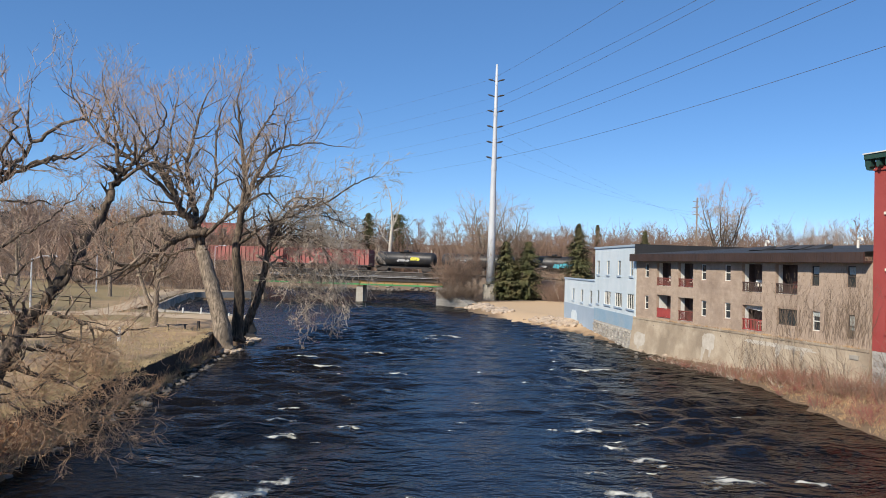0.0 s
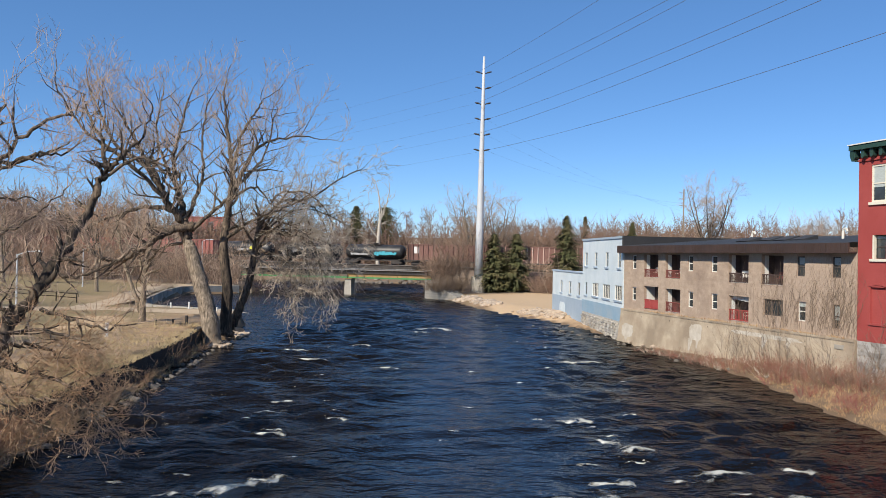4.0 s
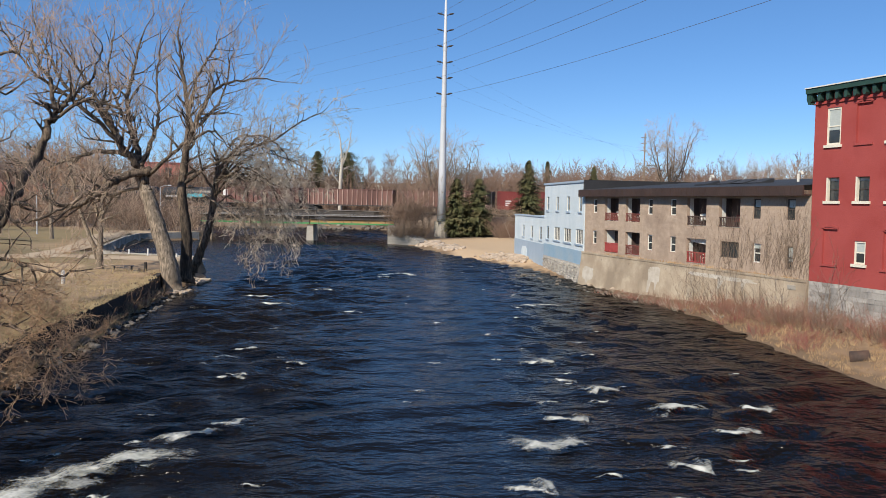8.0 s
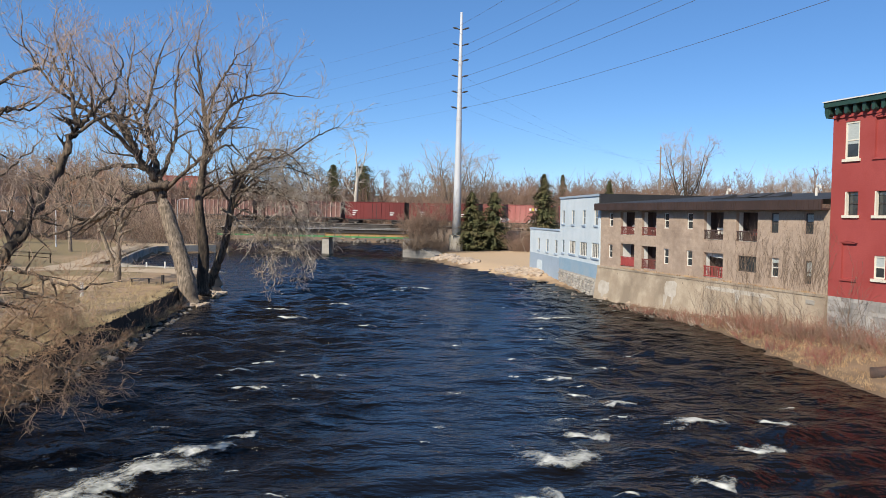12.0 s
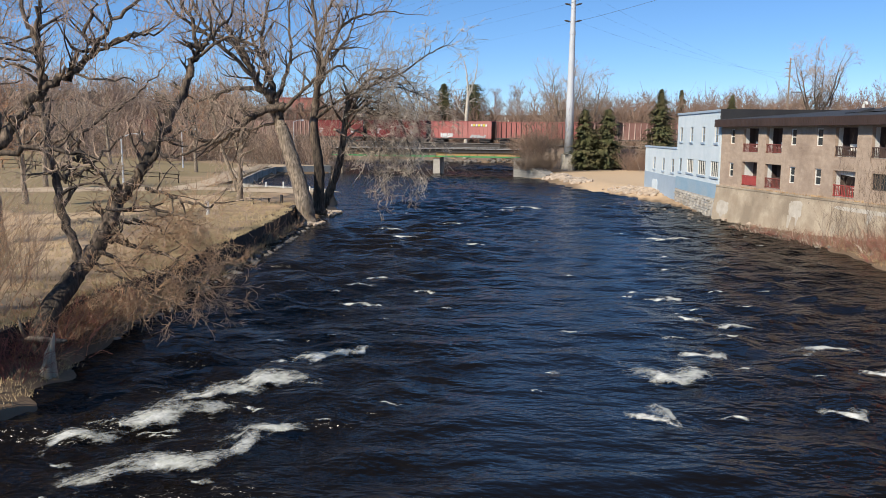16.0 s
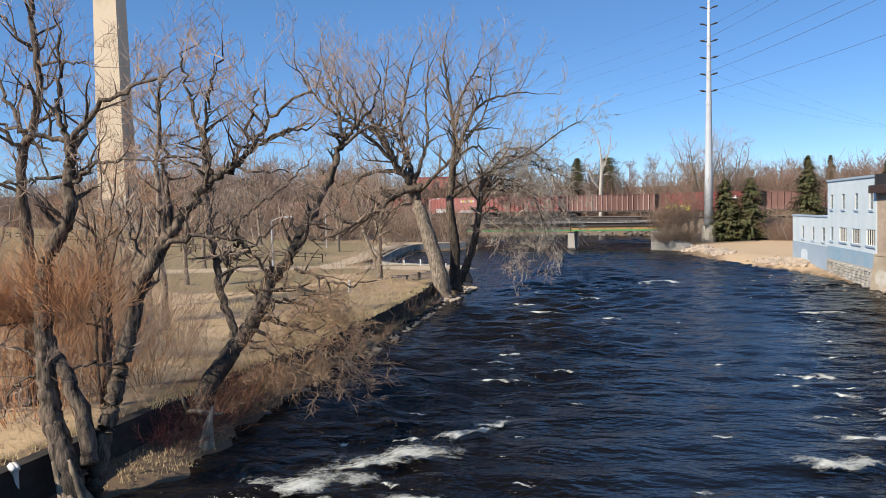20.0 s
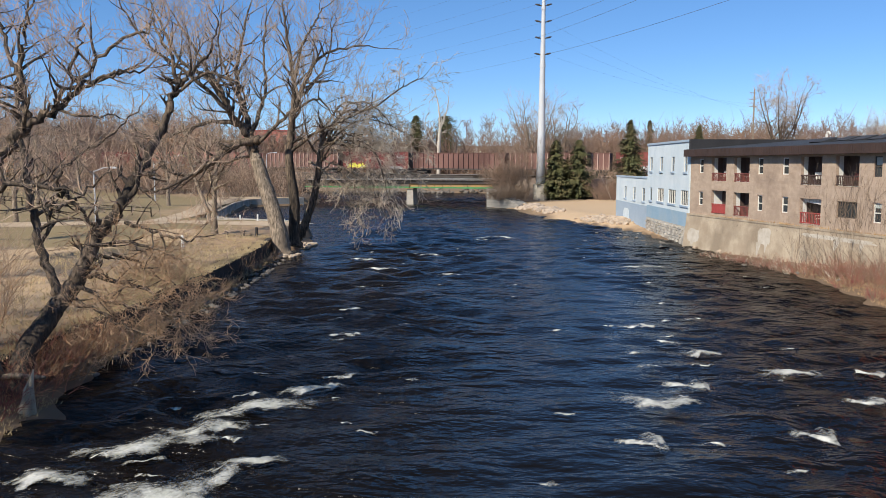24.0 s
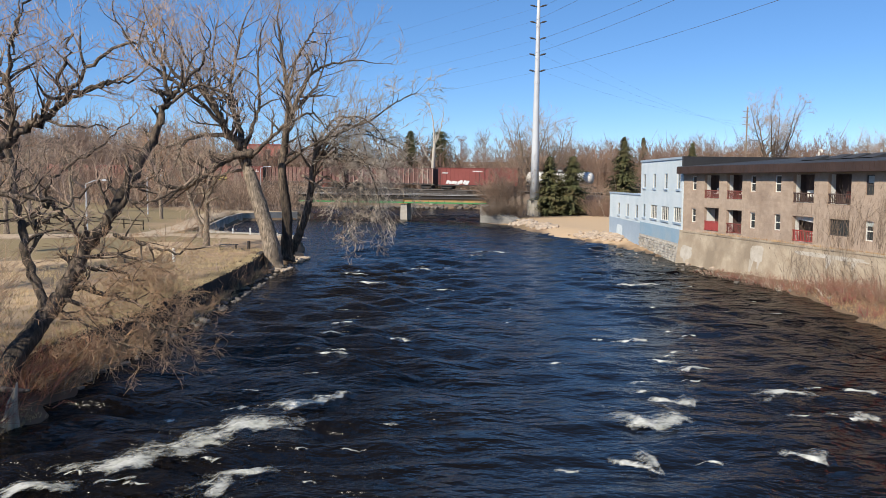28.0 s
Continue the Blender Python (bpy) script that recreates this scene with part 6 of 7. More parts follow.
    forks = [
        ([(-0.1, 0.7, 8.9), (-0.4, 0.7, 9.7), (-0.6, 0.8, 10.5), (-0.5, 0.9, 11.3), (-0.5, 0.9, 12.2)], 0.1, 0.03, 0.1),
        ([(-0.1, 0.7, 9.1), (0.7, 0.7, 10.0), (1.9, 0.5, 10.4), (3.1, 0.4, 10.7)], 0.09, 0.025, 0.1),
        ([(-0.2, 0.7, 9.1), (-1.0, 0.5, 9.4), (-1.8, 0.3, 9.6), (-2.7, 0.1, 9.9)], 0.08, 0.025, 0.1),
        ([(-0.3, 0.7, 8.2), (-1.1, 0.4, 8.2), (-1.7, 0.1, 8.1), (-3.0, 0.1, 7.9)], 0.06, 0.02, 0.1),
        ([(-0.1, 0.7, 8.1), (0.8, 0.5, 8.5), (1.7, 0.4, 8.6), (3.0, 0.3, 8.4)], 0.06, 0.02, 0.2),]
    boughs = [
        ([(-1.3, 0.6, 4.3), (-1.4, 0.9, 5.1), (-0.9, 1.1, 5.3), (0.0, 1.1, 5.1)], 0.05, 0.02, 0.1),
        ([(-0.7, 0.5, 3.3), (-1.2, 0.1, 3.0), (-1.7, -0.1, 2.6), (-1.9, -0.2, 2.0)], 0.05, 0.015, 0.1),
        ([(-0.4, 0.5, 3.1), (0.2, 0.7, 3.3), (0.8, 0.9, 3.3), (1.2, 1.1, 3.7)], 0.05, 0.02, 0.1),
        ([(-1.0, 0.3, 3.3), (-1.4, 0.1, 3.7), (-2.2, 0.1, 3.8), (-3.1, 0.1, 3.7)], 0.05, 0.015, 0.1),]
    stem[0][0].insert(0, (0.05, 0.0, -0.8))
    pale = limb_tree("river_tree", "pale-footed rough-barked tree standing in the water's edge", b, stem + forks + boughs, 43, BARK_DARK, TWIG, level=3, every=0.52, length=1.4, kids=3, rmin=0.0062, up=0.3, spread=0.65, shrink=0.45)
    rnd = random.Random(48)
    shoots = Geo()
    for x, z, n in ((-1.0, 4.3, 26), (-1.3, 4.6, 34), (-1.9, 4.5, 36), (-2.5, 4.6, 40), (-3.1, 4.7, 40), (-3.7, 4.8, 36), (-4.4, 4.9, 30), (-0.9, 5.2, 30), (-0.3, 5.0, 26), (0.5, 4.8, 18)):
        wands(shoots, x, 0.6 + rnd.uniform(-0.5, 0.8), z - 0.2, 1.4, rnd.uniform(1.1, 2.1), int(n * 1.8), rnd, 0.75, 0.011, 6)
    tagged(part("shoot_growth", shoots, TWIG_ORANGE, pale, "dense orange-brown young shoots"), kind="stuff")
    rag = Geo()
    for k in range(2):
        u = (-0.05 + 0.07 * k, 0.02 * (k % 2))
        rag.tube([(u[0] * 1.5 - 0.1, -0.3, 0.02), (u[0], 0.0, 0.04), (u[0] * 0.6 + 0.1, 0.1, -0.25), (u[0] * 0.5 + 0.14, 0.12, -0.6), (u[0] * 0.5 + 0.1 - 0.05 * (k % 3), 0.13, -1.0 - 0.12 * (k % 3))], [0.07, 0.1, 0.08, 0.05, 0.03], 6)
    solid("plastic_rag", rag, WHITE, "torn white plastic sheet hanging over the river wall", "litter", m=pose(-15.52, 15.95, 1.44, 0, 0, 75), smooth=True)
    foot = Geo()
    for k in range(6):
        a = -1.9 + k * 0.5 + rnd.uniform(-0.1, 0.1)
        ca, sa, top = math.cos(a), math.sin(a), rnd.uniform(0.1, 1.0)
        foot.tube([(0.1 + ca * 0.75, sa * 0.7, -0.75), (0.05 + ca * 0.56, sa * 0.52, -0.45), (ca * 0.32, sa * 0.32, -0.05), (-0.14 + ca * 0.28, sa * 0.28, top * 0.6), (-0.27 + ca * 0.26, sa * 0.26, top)], [0.05, 0.09, 0.09, 0.085, 0.05], 6)
    part("bare_wood", foot, ROOT, pale, "pale wood where the bark is gone", smooth=True)
    b = (-20.27, 22.0, 3.32)
    stem = [
        ([(0.0, 0.0, 0.0), (0.0, 0.0, 2.1), (0.0, 0.0, 3.9), (-0.1, 0.0, 5.2), (0.0, 0.0, 6.6), (0.4, 0.0, 7.2), (0.7, 0.0, 8.1), (0.8, 0.0, 9.0), (0.7, 0.0, 10.1), (0.6, 0.0, 11.6)], 0.24, 0.09, 0.5),
        ([(0.1, 0.0, 6.5), (-0.6, -0.3, 7.3), (-1.5, -0.5, 8.0)], 0.1, 0.04, 0.1),
        ([(0.8, 0.0, 9.4), (2.1, -0.4, 9.3), (3.1, -0.6, 9.2)], 0.06, 0.02, 0.1),
        ([(0.6, 0.0, 9.9), (0.0, 0.0, 10.4), (-0.6, 0.0, 11.1)], 0.08, 0.03, 0.1),
        ([(0.2, 0.0, 7.0), (-0.8, 0.4, 8.2), (-1.6, 0.6, 9.3), (-2.0, 0.6, 10.1)], 0.09, 0.03, 0.1),]
    stem[0][0].insert(0, (0.1, 0.0, -2.1))
    limb_tree("river_tree", "dark crooked bare tree on the bank", b, stem, 44, BARK_DARK, TWIG, level=3, every=0.62, length=1.7, kids=3, rmin=0.008, up=0.3, spread=0.65)
    # slender stems from one foot behind the wall
    stems = [([(0, 0, -0.2), (0.05, 0, 2.4), (-0.05, 0, 5.2), (-0.6, 0, 6.4), (-0.9, 0.1, 8.2)], 0.11, 0.03, 0.3)]
    for x, z in ((0.6, 7.9), (1.0, 6.6), (0.1, 8.6), (-1.3, 6.2), (-0.3, 7.2)):
        stems.append(([(0.1 * x, 0.1 * x, 0.2), (0.12 * x, 0.2 * x, 2.6), (0.25 * x, 0.2 * x, 5.0), (x, 0.3 * x, z)], 0.07, 0.02, 0.35))
    limb_tree("river_tree", "slender many-stemmed bare tree on the bank", (-17.4, 22.0, 1.36), stems, 49, BARK_DARK, TWIG_WARM, level=2, every=0.55, length=1.5, kids=3, rmin=0.007, up=0.35, spread=0.6)
    # a slim upright tree farther into the park
    k = 38.0 / 23.4
    stem = [
        ([(0.0, 0.0, 0.0), (0.0, -0.1, 1.6), (-0.1, -0.2, 3.1), (0.1, -0.3, 4.4), (0.0, -0.3, 5.6), (0.2, -0.3, 6.6), (0.2, -0.3, 7.7)], 0.16, 0.08, 0.4),
        ([(0.2, -0.3, 7.6), (-0.2, -0.3, 8.4), (-0.6, -0.3, 8.9)], 0.06, 0.02, 0.1),
        ([(0.2, -0.3, 7.6), (0.8, -0.5, 7.9), (1.7, -0.7, 8.4)], 0.06, 0.02, 0.1),
        ([(0.1, -0.3, 6.3), (0.5, -0.1, 6.9), (0.8, 0.1, 7.5)], 0.05, 0.02, 0.1),
        ([(0.1, -0.3, 6.5), (-0.3, -0.5, 7.0), (-0.7, -0.7, 7.2)], 0.05, 0.02, 0.1),]
    stem = [([(x * k, y * k, z * k) for x, y, z in pts], r0 * 1.3, r1 * 1.3, bare) for pts, r0, r1, bare in stem]
    limb_tree("park_tree", "slim upright bare tree with a forked top", (-26.0, 38.2, 1.4), stem, 47, BARK, TWIG, level=3, every=0.6, length=1.7, kids=4, rmin=0.008, up=0.3)
    b = (-25.1, 71.0, 1.3)
    stems = [([(0, 0, -0.2), (0.05, 0, 2.2), (0.2, 0.1, 5.2), (0.7, 0.4, 9.2)], 0.36, 0.1, 0.4),
             ([(-0.1, 0, 0.9), (-1.0, 0, 3.2), (-1.9, 0.2, 6.0), (-2.8, 0.3, 9.8)], 0.26, 0.06, 0.3),
             ([(0.1, 0, 3.6), (-0.5, 0.4, 6.4), (-0.9, 0.8, 9.6)], 0.17, 0.05, 0.2),
             ([(0.15, 0, 4.4), (1.4, -0.3, 6.6), (2.2, -0.6, 8.6)], 0.14, 0.04, 0.2)]
    limb_tree("park_tree", "forked bare tree beside the park path", b, stems, 45, BARK, TWIG, level=3, every=0.8, length=2.2, kids=3, rmin=0.018)
    for i, (x, y, h, tw) in enumerate(((-34, 48, 11, TWIG_ORANGE), (-40, 62, 10, TWIG), (-30, 40, 9, TWIG_ORANGE), (-48, 78, 12, TWIG), (-56, 96, 13, TWIG), (-46, 112, 12, TWIG_ORANGE), (-62, 118, 14, TWIG), (-75, 132, 14, TWIG), (-33, 150, 9, TWIG), (-52, 170, 12, TWIG), (-85, 105, 13, TWIG_ORANGE), (-28, 27, 8, TWIG), (-26, 20, 8, TWIG), (-27, 16, 9, TWIG), (-31, 23, 10, TWIG), (-24, 17.5, 7.5, TWIG_ORANGE))):
        z = float(land(np.array([[x]]), np.array([[y]]))[0][0, 0])
        r = random.Random(60 + i)
        limbs = [([(0, 0, -0.3), (r.uniform(-0.4, 0.4), 0, h * 0.35), (r.uniform(-0.8, 0.8), r.uniform(-0.5, 0.5), h * 0.62)], 0.2 + h * 0.008, 0.1, 0.35)]
        for k in range(4):
            a = k * 1.57 + r.uniform(0, 1)
            limbs.append(([(0, 0, h * r.uniform(0.2, 0.4)), (math.cos(a) * h * 0.14, math.sin(a) * h * 0.14, h * 0.6), (math.cos(a) * h * 0.24, math.sin(a) * h * 0.24, h * 0.88)], 0.11, 0.03, 0.15))
        limb_tree("park_tree", "bare tree with " + ("orange-tinted" if tw is TWIG_ORANGE else "brown") + " twigs in the park", (x, y, z), limbs, 70 + i, BARK, tw, level=2, every=1.0, length=2.4, kids=4, rmin=0.013)


bank_trees()


# ---- shrubs ----
def ground_z(x, y):
    return float(land(np.array([[x]]), np.array([[y]]))[0][0, 0])


def shrub(name, x, y, w, h, n, twigs, seed, label, lean=0.35, r=0.012):
    g = Geo()
    wands(g, 0, 0, 0, w, h, n, random.Random(seed), lean, r)
    solid(name, g, twigs, label, "shrub", "bank shrubs", m=pose(x, y, ground_z(x, y)))


def brush(name, label, material, spots, seed, lean, r, kids=5):
    """A thicket nobody could count: spots are (x, y, z, width, height, wands)."""
    rnd = random.Random(seed)
    g = Geo()
    for x, y, z, w, h, n in spots:
        wands(g, x, y, z, w, h, n, rnd, lean, r, kids)
    if g.v:
        tagged(part(name, g, material), label, "brush", kind="stuff")


def shrubs():
    r = random.Random(9)
    for i, (x, y, w, h, n, m) in enumerate((
            (-22.6, 29.0, 3.2, 4.6, 90, TWIG), (-25.5, 31.5, 3.6, 4.2, 80, TWIG), (-20.2, 30.5, 2.4, 3.2, 60, TWIG),
            (-18.2, 22.6, 2.6, 3.6, 46, TWIG_ORANGE), (-17.6, 24.8, 2.2, 2.8, 40, TWIG_WARM), (-19.8, 24.6, 3.0, 4.2, 50, TWIG_WARM), (-18.6, 20.2, 2.6, 3.8, 50, TWIG_ORANGE), (-20.6, 27.0, 3.0, 4.4, 46, TWIG_WARM), (-21.5, 22.0, 3.2, 4.6, 56, TWIG_ORANGE), (-29, 34, 4.5, 3.6, 90, TWIG_ORANGE), (-32, 40, 4.5, 3.6, 90, TWIG), (-27, 26, 4, 4.6, 80, TWIG_ORANGE))):
        shrub("willow_shrub", x, y, w, h, n, m, 100 + i, ("orange-twigged" if m is TWIG_ORANGE else "brown") + " leafless willow shrub on the bank", r=0.012)
    near = {TWIG_PALE: [], TWIG: [], TWIG_RED: [], STRAW: [], TWIG_ORANGE: [], TWIG_WARM: [], BRUSH: []}
    for i in range(52):
        y = 22.8 + (i / 52) ** 1.5 * 22 + 0.4 * r.random()
        x = float(wall_x(y)) + r.uniform(0.0, 1.6)
        m = (TWIG_RED, TWIG_ORANGE, TWIG_RED)[i % 3] if y < 25.5 else (TWIG_ORANGE, TWIG_PALE, STRAW, TWIG)[i % 4]
        near[m].append((x if y < 30 else min(x, float(wall_x(y)) + 0.6), y, 0.2, 1.4, r.uniform(0.5, 1.3) * (1 if y < 29 else 0.5), 10 if y < 29 else 7))
    for i in range(72):
        y = 23.2 + r.random() * 6.5
        m = (TWIG_WARM, TWIG_ORANGE, TWIG_WARM, TWIG_RED)[i % 4]
        near[m].append((float(wall_x(y)) + r.uniform(-0.5, 1.2), y, r.uniform(0.3, 1.0), 1.2, r.uniform(0.5, 1.1), 14))
    for i in range(10):
        y = 33 + r.random() * 9
        near[STRAW].append((float(wall_x(y)) - r.uniform(0.2, 2.0), y, 1.32, 1.6, r.uniform(0.8, 1.5), 30))
    for i in range(20):
        y = 45 + i * 0.9
        near[STRAW].append((float(wall_x(y)) + 0.3, y, 0.1, 0.9, r.uniform(0.3, 0.7), 10))
    for i in range(44):
        y = 28 + r.random() * 34
        near[BRUSH if i % 2 else TWIG_WARM].append((float(wall_x(y)) + r.uniform(0.1, 0.5), y, 0.15, 0.9, r.uniform(0.5, 1.3), 7))
    for k, (m, sp) in enumerate(near.items()):
        brush("bank_brush", "tangled leafless " + ("pale", "brown", "reddish", "straw-coloured", "orange-brown", "warm brown", "dark brown")[k] + " brush along the river wall", m, sp, 210 + k, 1.0, 0.014, 5)
    foot = {TWIG_RED: [], BRUSH: [], TWIG_PALE: [], STRAW: []}
    for i in range(120):
        s = 7.5 + i * 0.18
        p = ROW @ Vector((s, -0.9 - r.random() * 2.0, 0.3))
        m = (TWIG_RED, BRUSH, BRUSH, TWIG_RED, BRUSH, TWIG_PALE)[i % 6]
        foot[m].append((p.x, p.y, max(0.1, ground_z(p.x, p.y)), 1.6, r.uniform(0.35, 0.95) * min(1, 0.4 + i / 110), 10))
    for i in range(80):
        s = 26.0 + i * 0.2
        p = ROW @ Vector((s, -0.7 - r.random() * 3.6, 0.3))
        m = (TWIG_RED, STRAW, BRUSH, BRUSH)[i % 4]
        foot[m].append((p.x, p.y, max(0.1, ground_z(p.x, p.y)), 1.5, r.uniform(0.3, 0.7), 10))
    for i in range(90):
        s = 21.0 + r.random() * 17
        p = ROW @ Vector((s, -0.6 - r.random() * 2.2, 0.3))
        m = (TWIG_RED, BRUSH, BRUSH)[i % 3]
        foot[m].append((p.x, p.y, max(0.1, ground_z(p.x, p.y)), 1.3, r.uniform(0.6, 1.4), 12))
    for k, (m, sp) in enumerate(foot.items()):
        brush("wall_brush", ("reddish", "brown", "pale", "straw-coloured")[k] + " leafless brush at the foot of the buildings", m, sp, 310 + k, 0.65, 0.012)
    for i in range(12):
        s = 16.6 + i * 1.05 + (2.2 if i > 9 else 0)
        p = ROW @ Vector((s, -0.75, 0.4))
        shrub("sapling", p.x, p.y, 0.8, r.uniform(1.8, 3.4), 6, CREEPER, 380 + i, "thin brown saplings against the wall", lean=0.15, r=0.015)
    for k, (x, y, w, h) in enumerate(((21.0, 38.6, 1.6, 1.0), (21.6, 40.5, 1.4, 0.9), (20.9, 43.5, 1.4, 0.8), (20.9, 48.0, 1.2, 0.8), (-14.75, 21.6, 1.5, 1.3), (-14.95, 22.2, 1.4, 1.2))):
        shrub("dogwood_shrub", x, y, w, h * 0.8, 40, DOGWOOD, 360 + k, "low red-twigged leafless dogwood shrub", lean=0.7, r=0.009)
    shrub("birch_sapling", 20.1, 131.0, 1.0, 6.0, 3, TWIG_PALE, 399, "pale slender birch sapling beside the sand", lean=0.16, r=0.04)
    for k in range(12):
        x, y = 0.2 + r.random() * 4.2, 139.2 + r.random() * 9
        h = r.uniform(2.2, 3.7)
        limbs = []
        for q in range(6):
            a = r.uniform(0, 6.283)
            limbs.append(([(0, 0, -0.4), (math.cos(a) * h * 0.15, math.sin(a) * h * 0.15, h * 0.36), (math.cos(a) * h * 0.38, math.sin(a) * h * 0.38, h * r.uniform(0.5, 0.95))], 0.07, 0.02, 0.1))
        limb_tree("brush_tree", "many-stemmed grey leafless brush on the abutment", (x, y, 2.9), limbs, 400 + k, BARK_DARK, (CREEPER, BRUSH)[k % 2], level=2, every=0.6, length=1.6, kids=3, rmin=0.024)
    for k in range(7):
        x, y, h = 1.2 + r.random() * 6.5, 140.5 + r.random() * 8, r.uniform(5.5, 8.0)
        limbs = []
        for q in range(5):
            a = r.uniform(0, 6.283)
            limbs.append(([(0, 0, -0.4), (math.cos(a) * h * 0.05, math.sin(a) * h * 0.05, h * 0.4), (math.cos(a) * h * 0.2, math.sin(a) * h * 0.2, h * r.uniform(0.75, 1.0))], 0.05, 0.02, 0.2))
        limb_tree("brush_tree", "thin tall leafless brush beside the railway bridge", (x, y, 2.6), limbs, 420 + k, BARK, BRUSH, level=2, every=0.8, length=1.5, kids=3, rmin=0.02, up=0.35, spread=0.5)
    brush("abutment_brush", "grey leafless brush hanging over the abutment", CREEPER, [(0.6 + r.random() * 5.4, 135.6 + r.random() * 4.4, 1.3 + r.random(), 2.8, r.uniform(1.2, 2.6), 20) for _ in range(24)], 401, 0.8, 0.03)
    brush("slope_brush", "brown leafless brush on the slope behind the conifers", BRUSH, [(19.5 + r.random() * 12, 136 + r.random() * 10, 1.2, 3.0, r.uniform(1.6, 3.6), 14) for _ in range(30)], 402, 0.5, 0.03)
    brush("trackside_brush", "leafless brush below the railway", TWIG, [(x, y, ground_z(x, y), 3.0, r.uniform(1.2, 3.4), 16) for x, y in [(16 + r.random() * 40, 148 + r.random() * 14) for _ in range(46)]], 440, 0.4, 0.02)
    spots = []
    for i in range(300):
        x, y = -35 - r.random() ** 1.3 * 110, 132 + r.random() * 44
        if shore_distance(np.array([[x]]), np.array([[y]]))[0, 0] < 2.5 or r.random() > (y - 100) / 45:
            continue
        spots.append((x, y, ground_z(x, y), 4.5, r.uniform(3.5, 8.0), 11))
    for k in range(3):
        brush("park_thicket", ("brown", "dark", "pale brown")[k] + " leafless thicket between the park and the railway", (BRUSH, CREEPER, TWIG)[k], spots[k::3], 500 + k, 0.4, 0.045)


shrubs()


# ---- ivy stems on the facade ----
def ivy():
    rnd = random.Random(77)
    g = Geo()
    def stem(p, dx, n, r):
        pts = [p]
        for k in range(n):
            dx = dx * 0.6 + rnd.gauss(0, 0.32)
            p = p + Vector((dx * 0.24, 0, rnd.uniform(0.12, 0.36)))
            if p.z > 7.9 or p.x > 28.6 or p.x < 15:
                break
            pts.append(p)
            if r > 0.008 and rnd.random() < 0.45:
                stem(p, rnd.choice((-1.2, 1.2)), rnd.randint(2, 6), r * 0.65)
        if len(pts) > 1:
            g.tube(pts, [r * (1 - 0.6 * k / len(pts)) for k in range(len(pts))], 3, cap=False)
    for i in range(120):
        stem(Vector((15.5 + rnd.random() ** 0.6 * 12.3, -0.035, 2.95 + rnd.random() * 0.6)), rnd.uniform(-0.3, 0.3), rnd.randint(5, 16), rnd.uniform(0.007, 0.012))
    solid("ivy", g, CREEPER, "bare creeper stems climbing the tan wall", "climbing plant", m=ROW)


ivy()


# ---- conifers ----
def conifer(x, y, h, w, seed, label, sparse=False, taper=0.6):
    rnd = random.Random(seed)
    z0 = ground_z(x, y)
    t = thing("conifer", pose(x, y, z0), label, "tree", "conifers")
    part("trunk", Geo().tube([(0, 0, -0.3), (0, 0, h * 0.5), (0, 0, h * 0.97)], [h * 0.018, h * 0.012, 0.03], 7), BARK, t)
    g = Geo()
    bumps = [(rnd.uniform(0, 6.283), rnd.uniform(0.05, 0.8), rnd.uniform(0.15, 0.4)) for _ in range(9)]
    layers = int(h * 3.0)
    for i in range(layers):
        f = i / layers
        z = h * (0.05 + 0.93 * f)
        reach = w * 0.5 * (1 - f) ** taper * min(1.0, 0.6 + 3 * f) * rnd.uniform(0.7, 1.15) + 0.12
        n = max(6, int(28 * (1 - f) ** taper + 6))
        for k in range(n):
            a = rnd.uniform(0, 6.283)
            lobe = max(b * max(0, math.cos(a - ba)) ** 3 * max(0, 1 - abs(f - bf) / 0.16) for ba, bf, b in bumps)
            L = reach * (rnd.uniform(0.55, 1.0) + lobe)
            dx, dy = math.cos(a), math.sin(a)
            sx, sy = -dy, dx
            m = 10 if not sparse else 5
            for j in range(m):
                u = (j + 0.8) / m
                c = (dx * L * u + rnd.gauss(0, 0.08), dy * L * u + rnd.gauss(0, 0.08), z - L * 0.12 * u + rnd.gauss(0, 0.12))
                wd = (0.22 if not sparse else 0.34) * (1.2 - u * 0.5) * rnd.uniform(0.7, 1.3)
                up_ = rnd.uniform(-0.1, 0.25)
                g.face((c[0] - sx * wd, c[1] - sy * wd, c[2] - 0.06), (c[0] + dx * 0.2, c[1] + dy * 0.2, c[2] - 0.16), (c[0] + sx * wd, c[1] + sy * wd, c[2] - 0.02), (c[0] - dx * 0.2, c[1] - dy * 0.2, c[2] + up_))
    part("needles", g, NEEDLE, t, "dark green needle sprays")
    return t


conifer(12.1, 146.5, 11.0, 8.8, 1, "dark green spruce beside the steel pole", taper=0.6)
conifer(16.1, 145.5, 10.8, 9.8, 2, "full dark green spruce with a brownish flank", taper=0.55)
conifer(14.0, 147.5, 6.5, 5.0, 8, "young dark green spruce between two taller ones", taper=0.6)
conifer(25.3, 146, 13.0, 10.0, 3, "tall pointed spruce behind the blue building", taper=0.8)
conifer(45.6, 232, 18.4, 6.5, 4, "far pointed spruce above the woods", True)
conifer(-21.0, 232, 20.5, 11, 5, "far dark pine above the woods", True, 0.4)
conifer(-13.2, 246, 21.3, 19, 6, "far broad dark pine above the woods", True, 0.3)
conifer(42.0, 164, 14.0, 5, 7, "dark spruce behind the flat roof")


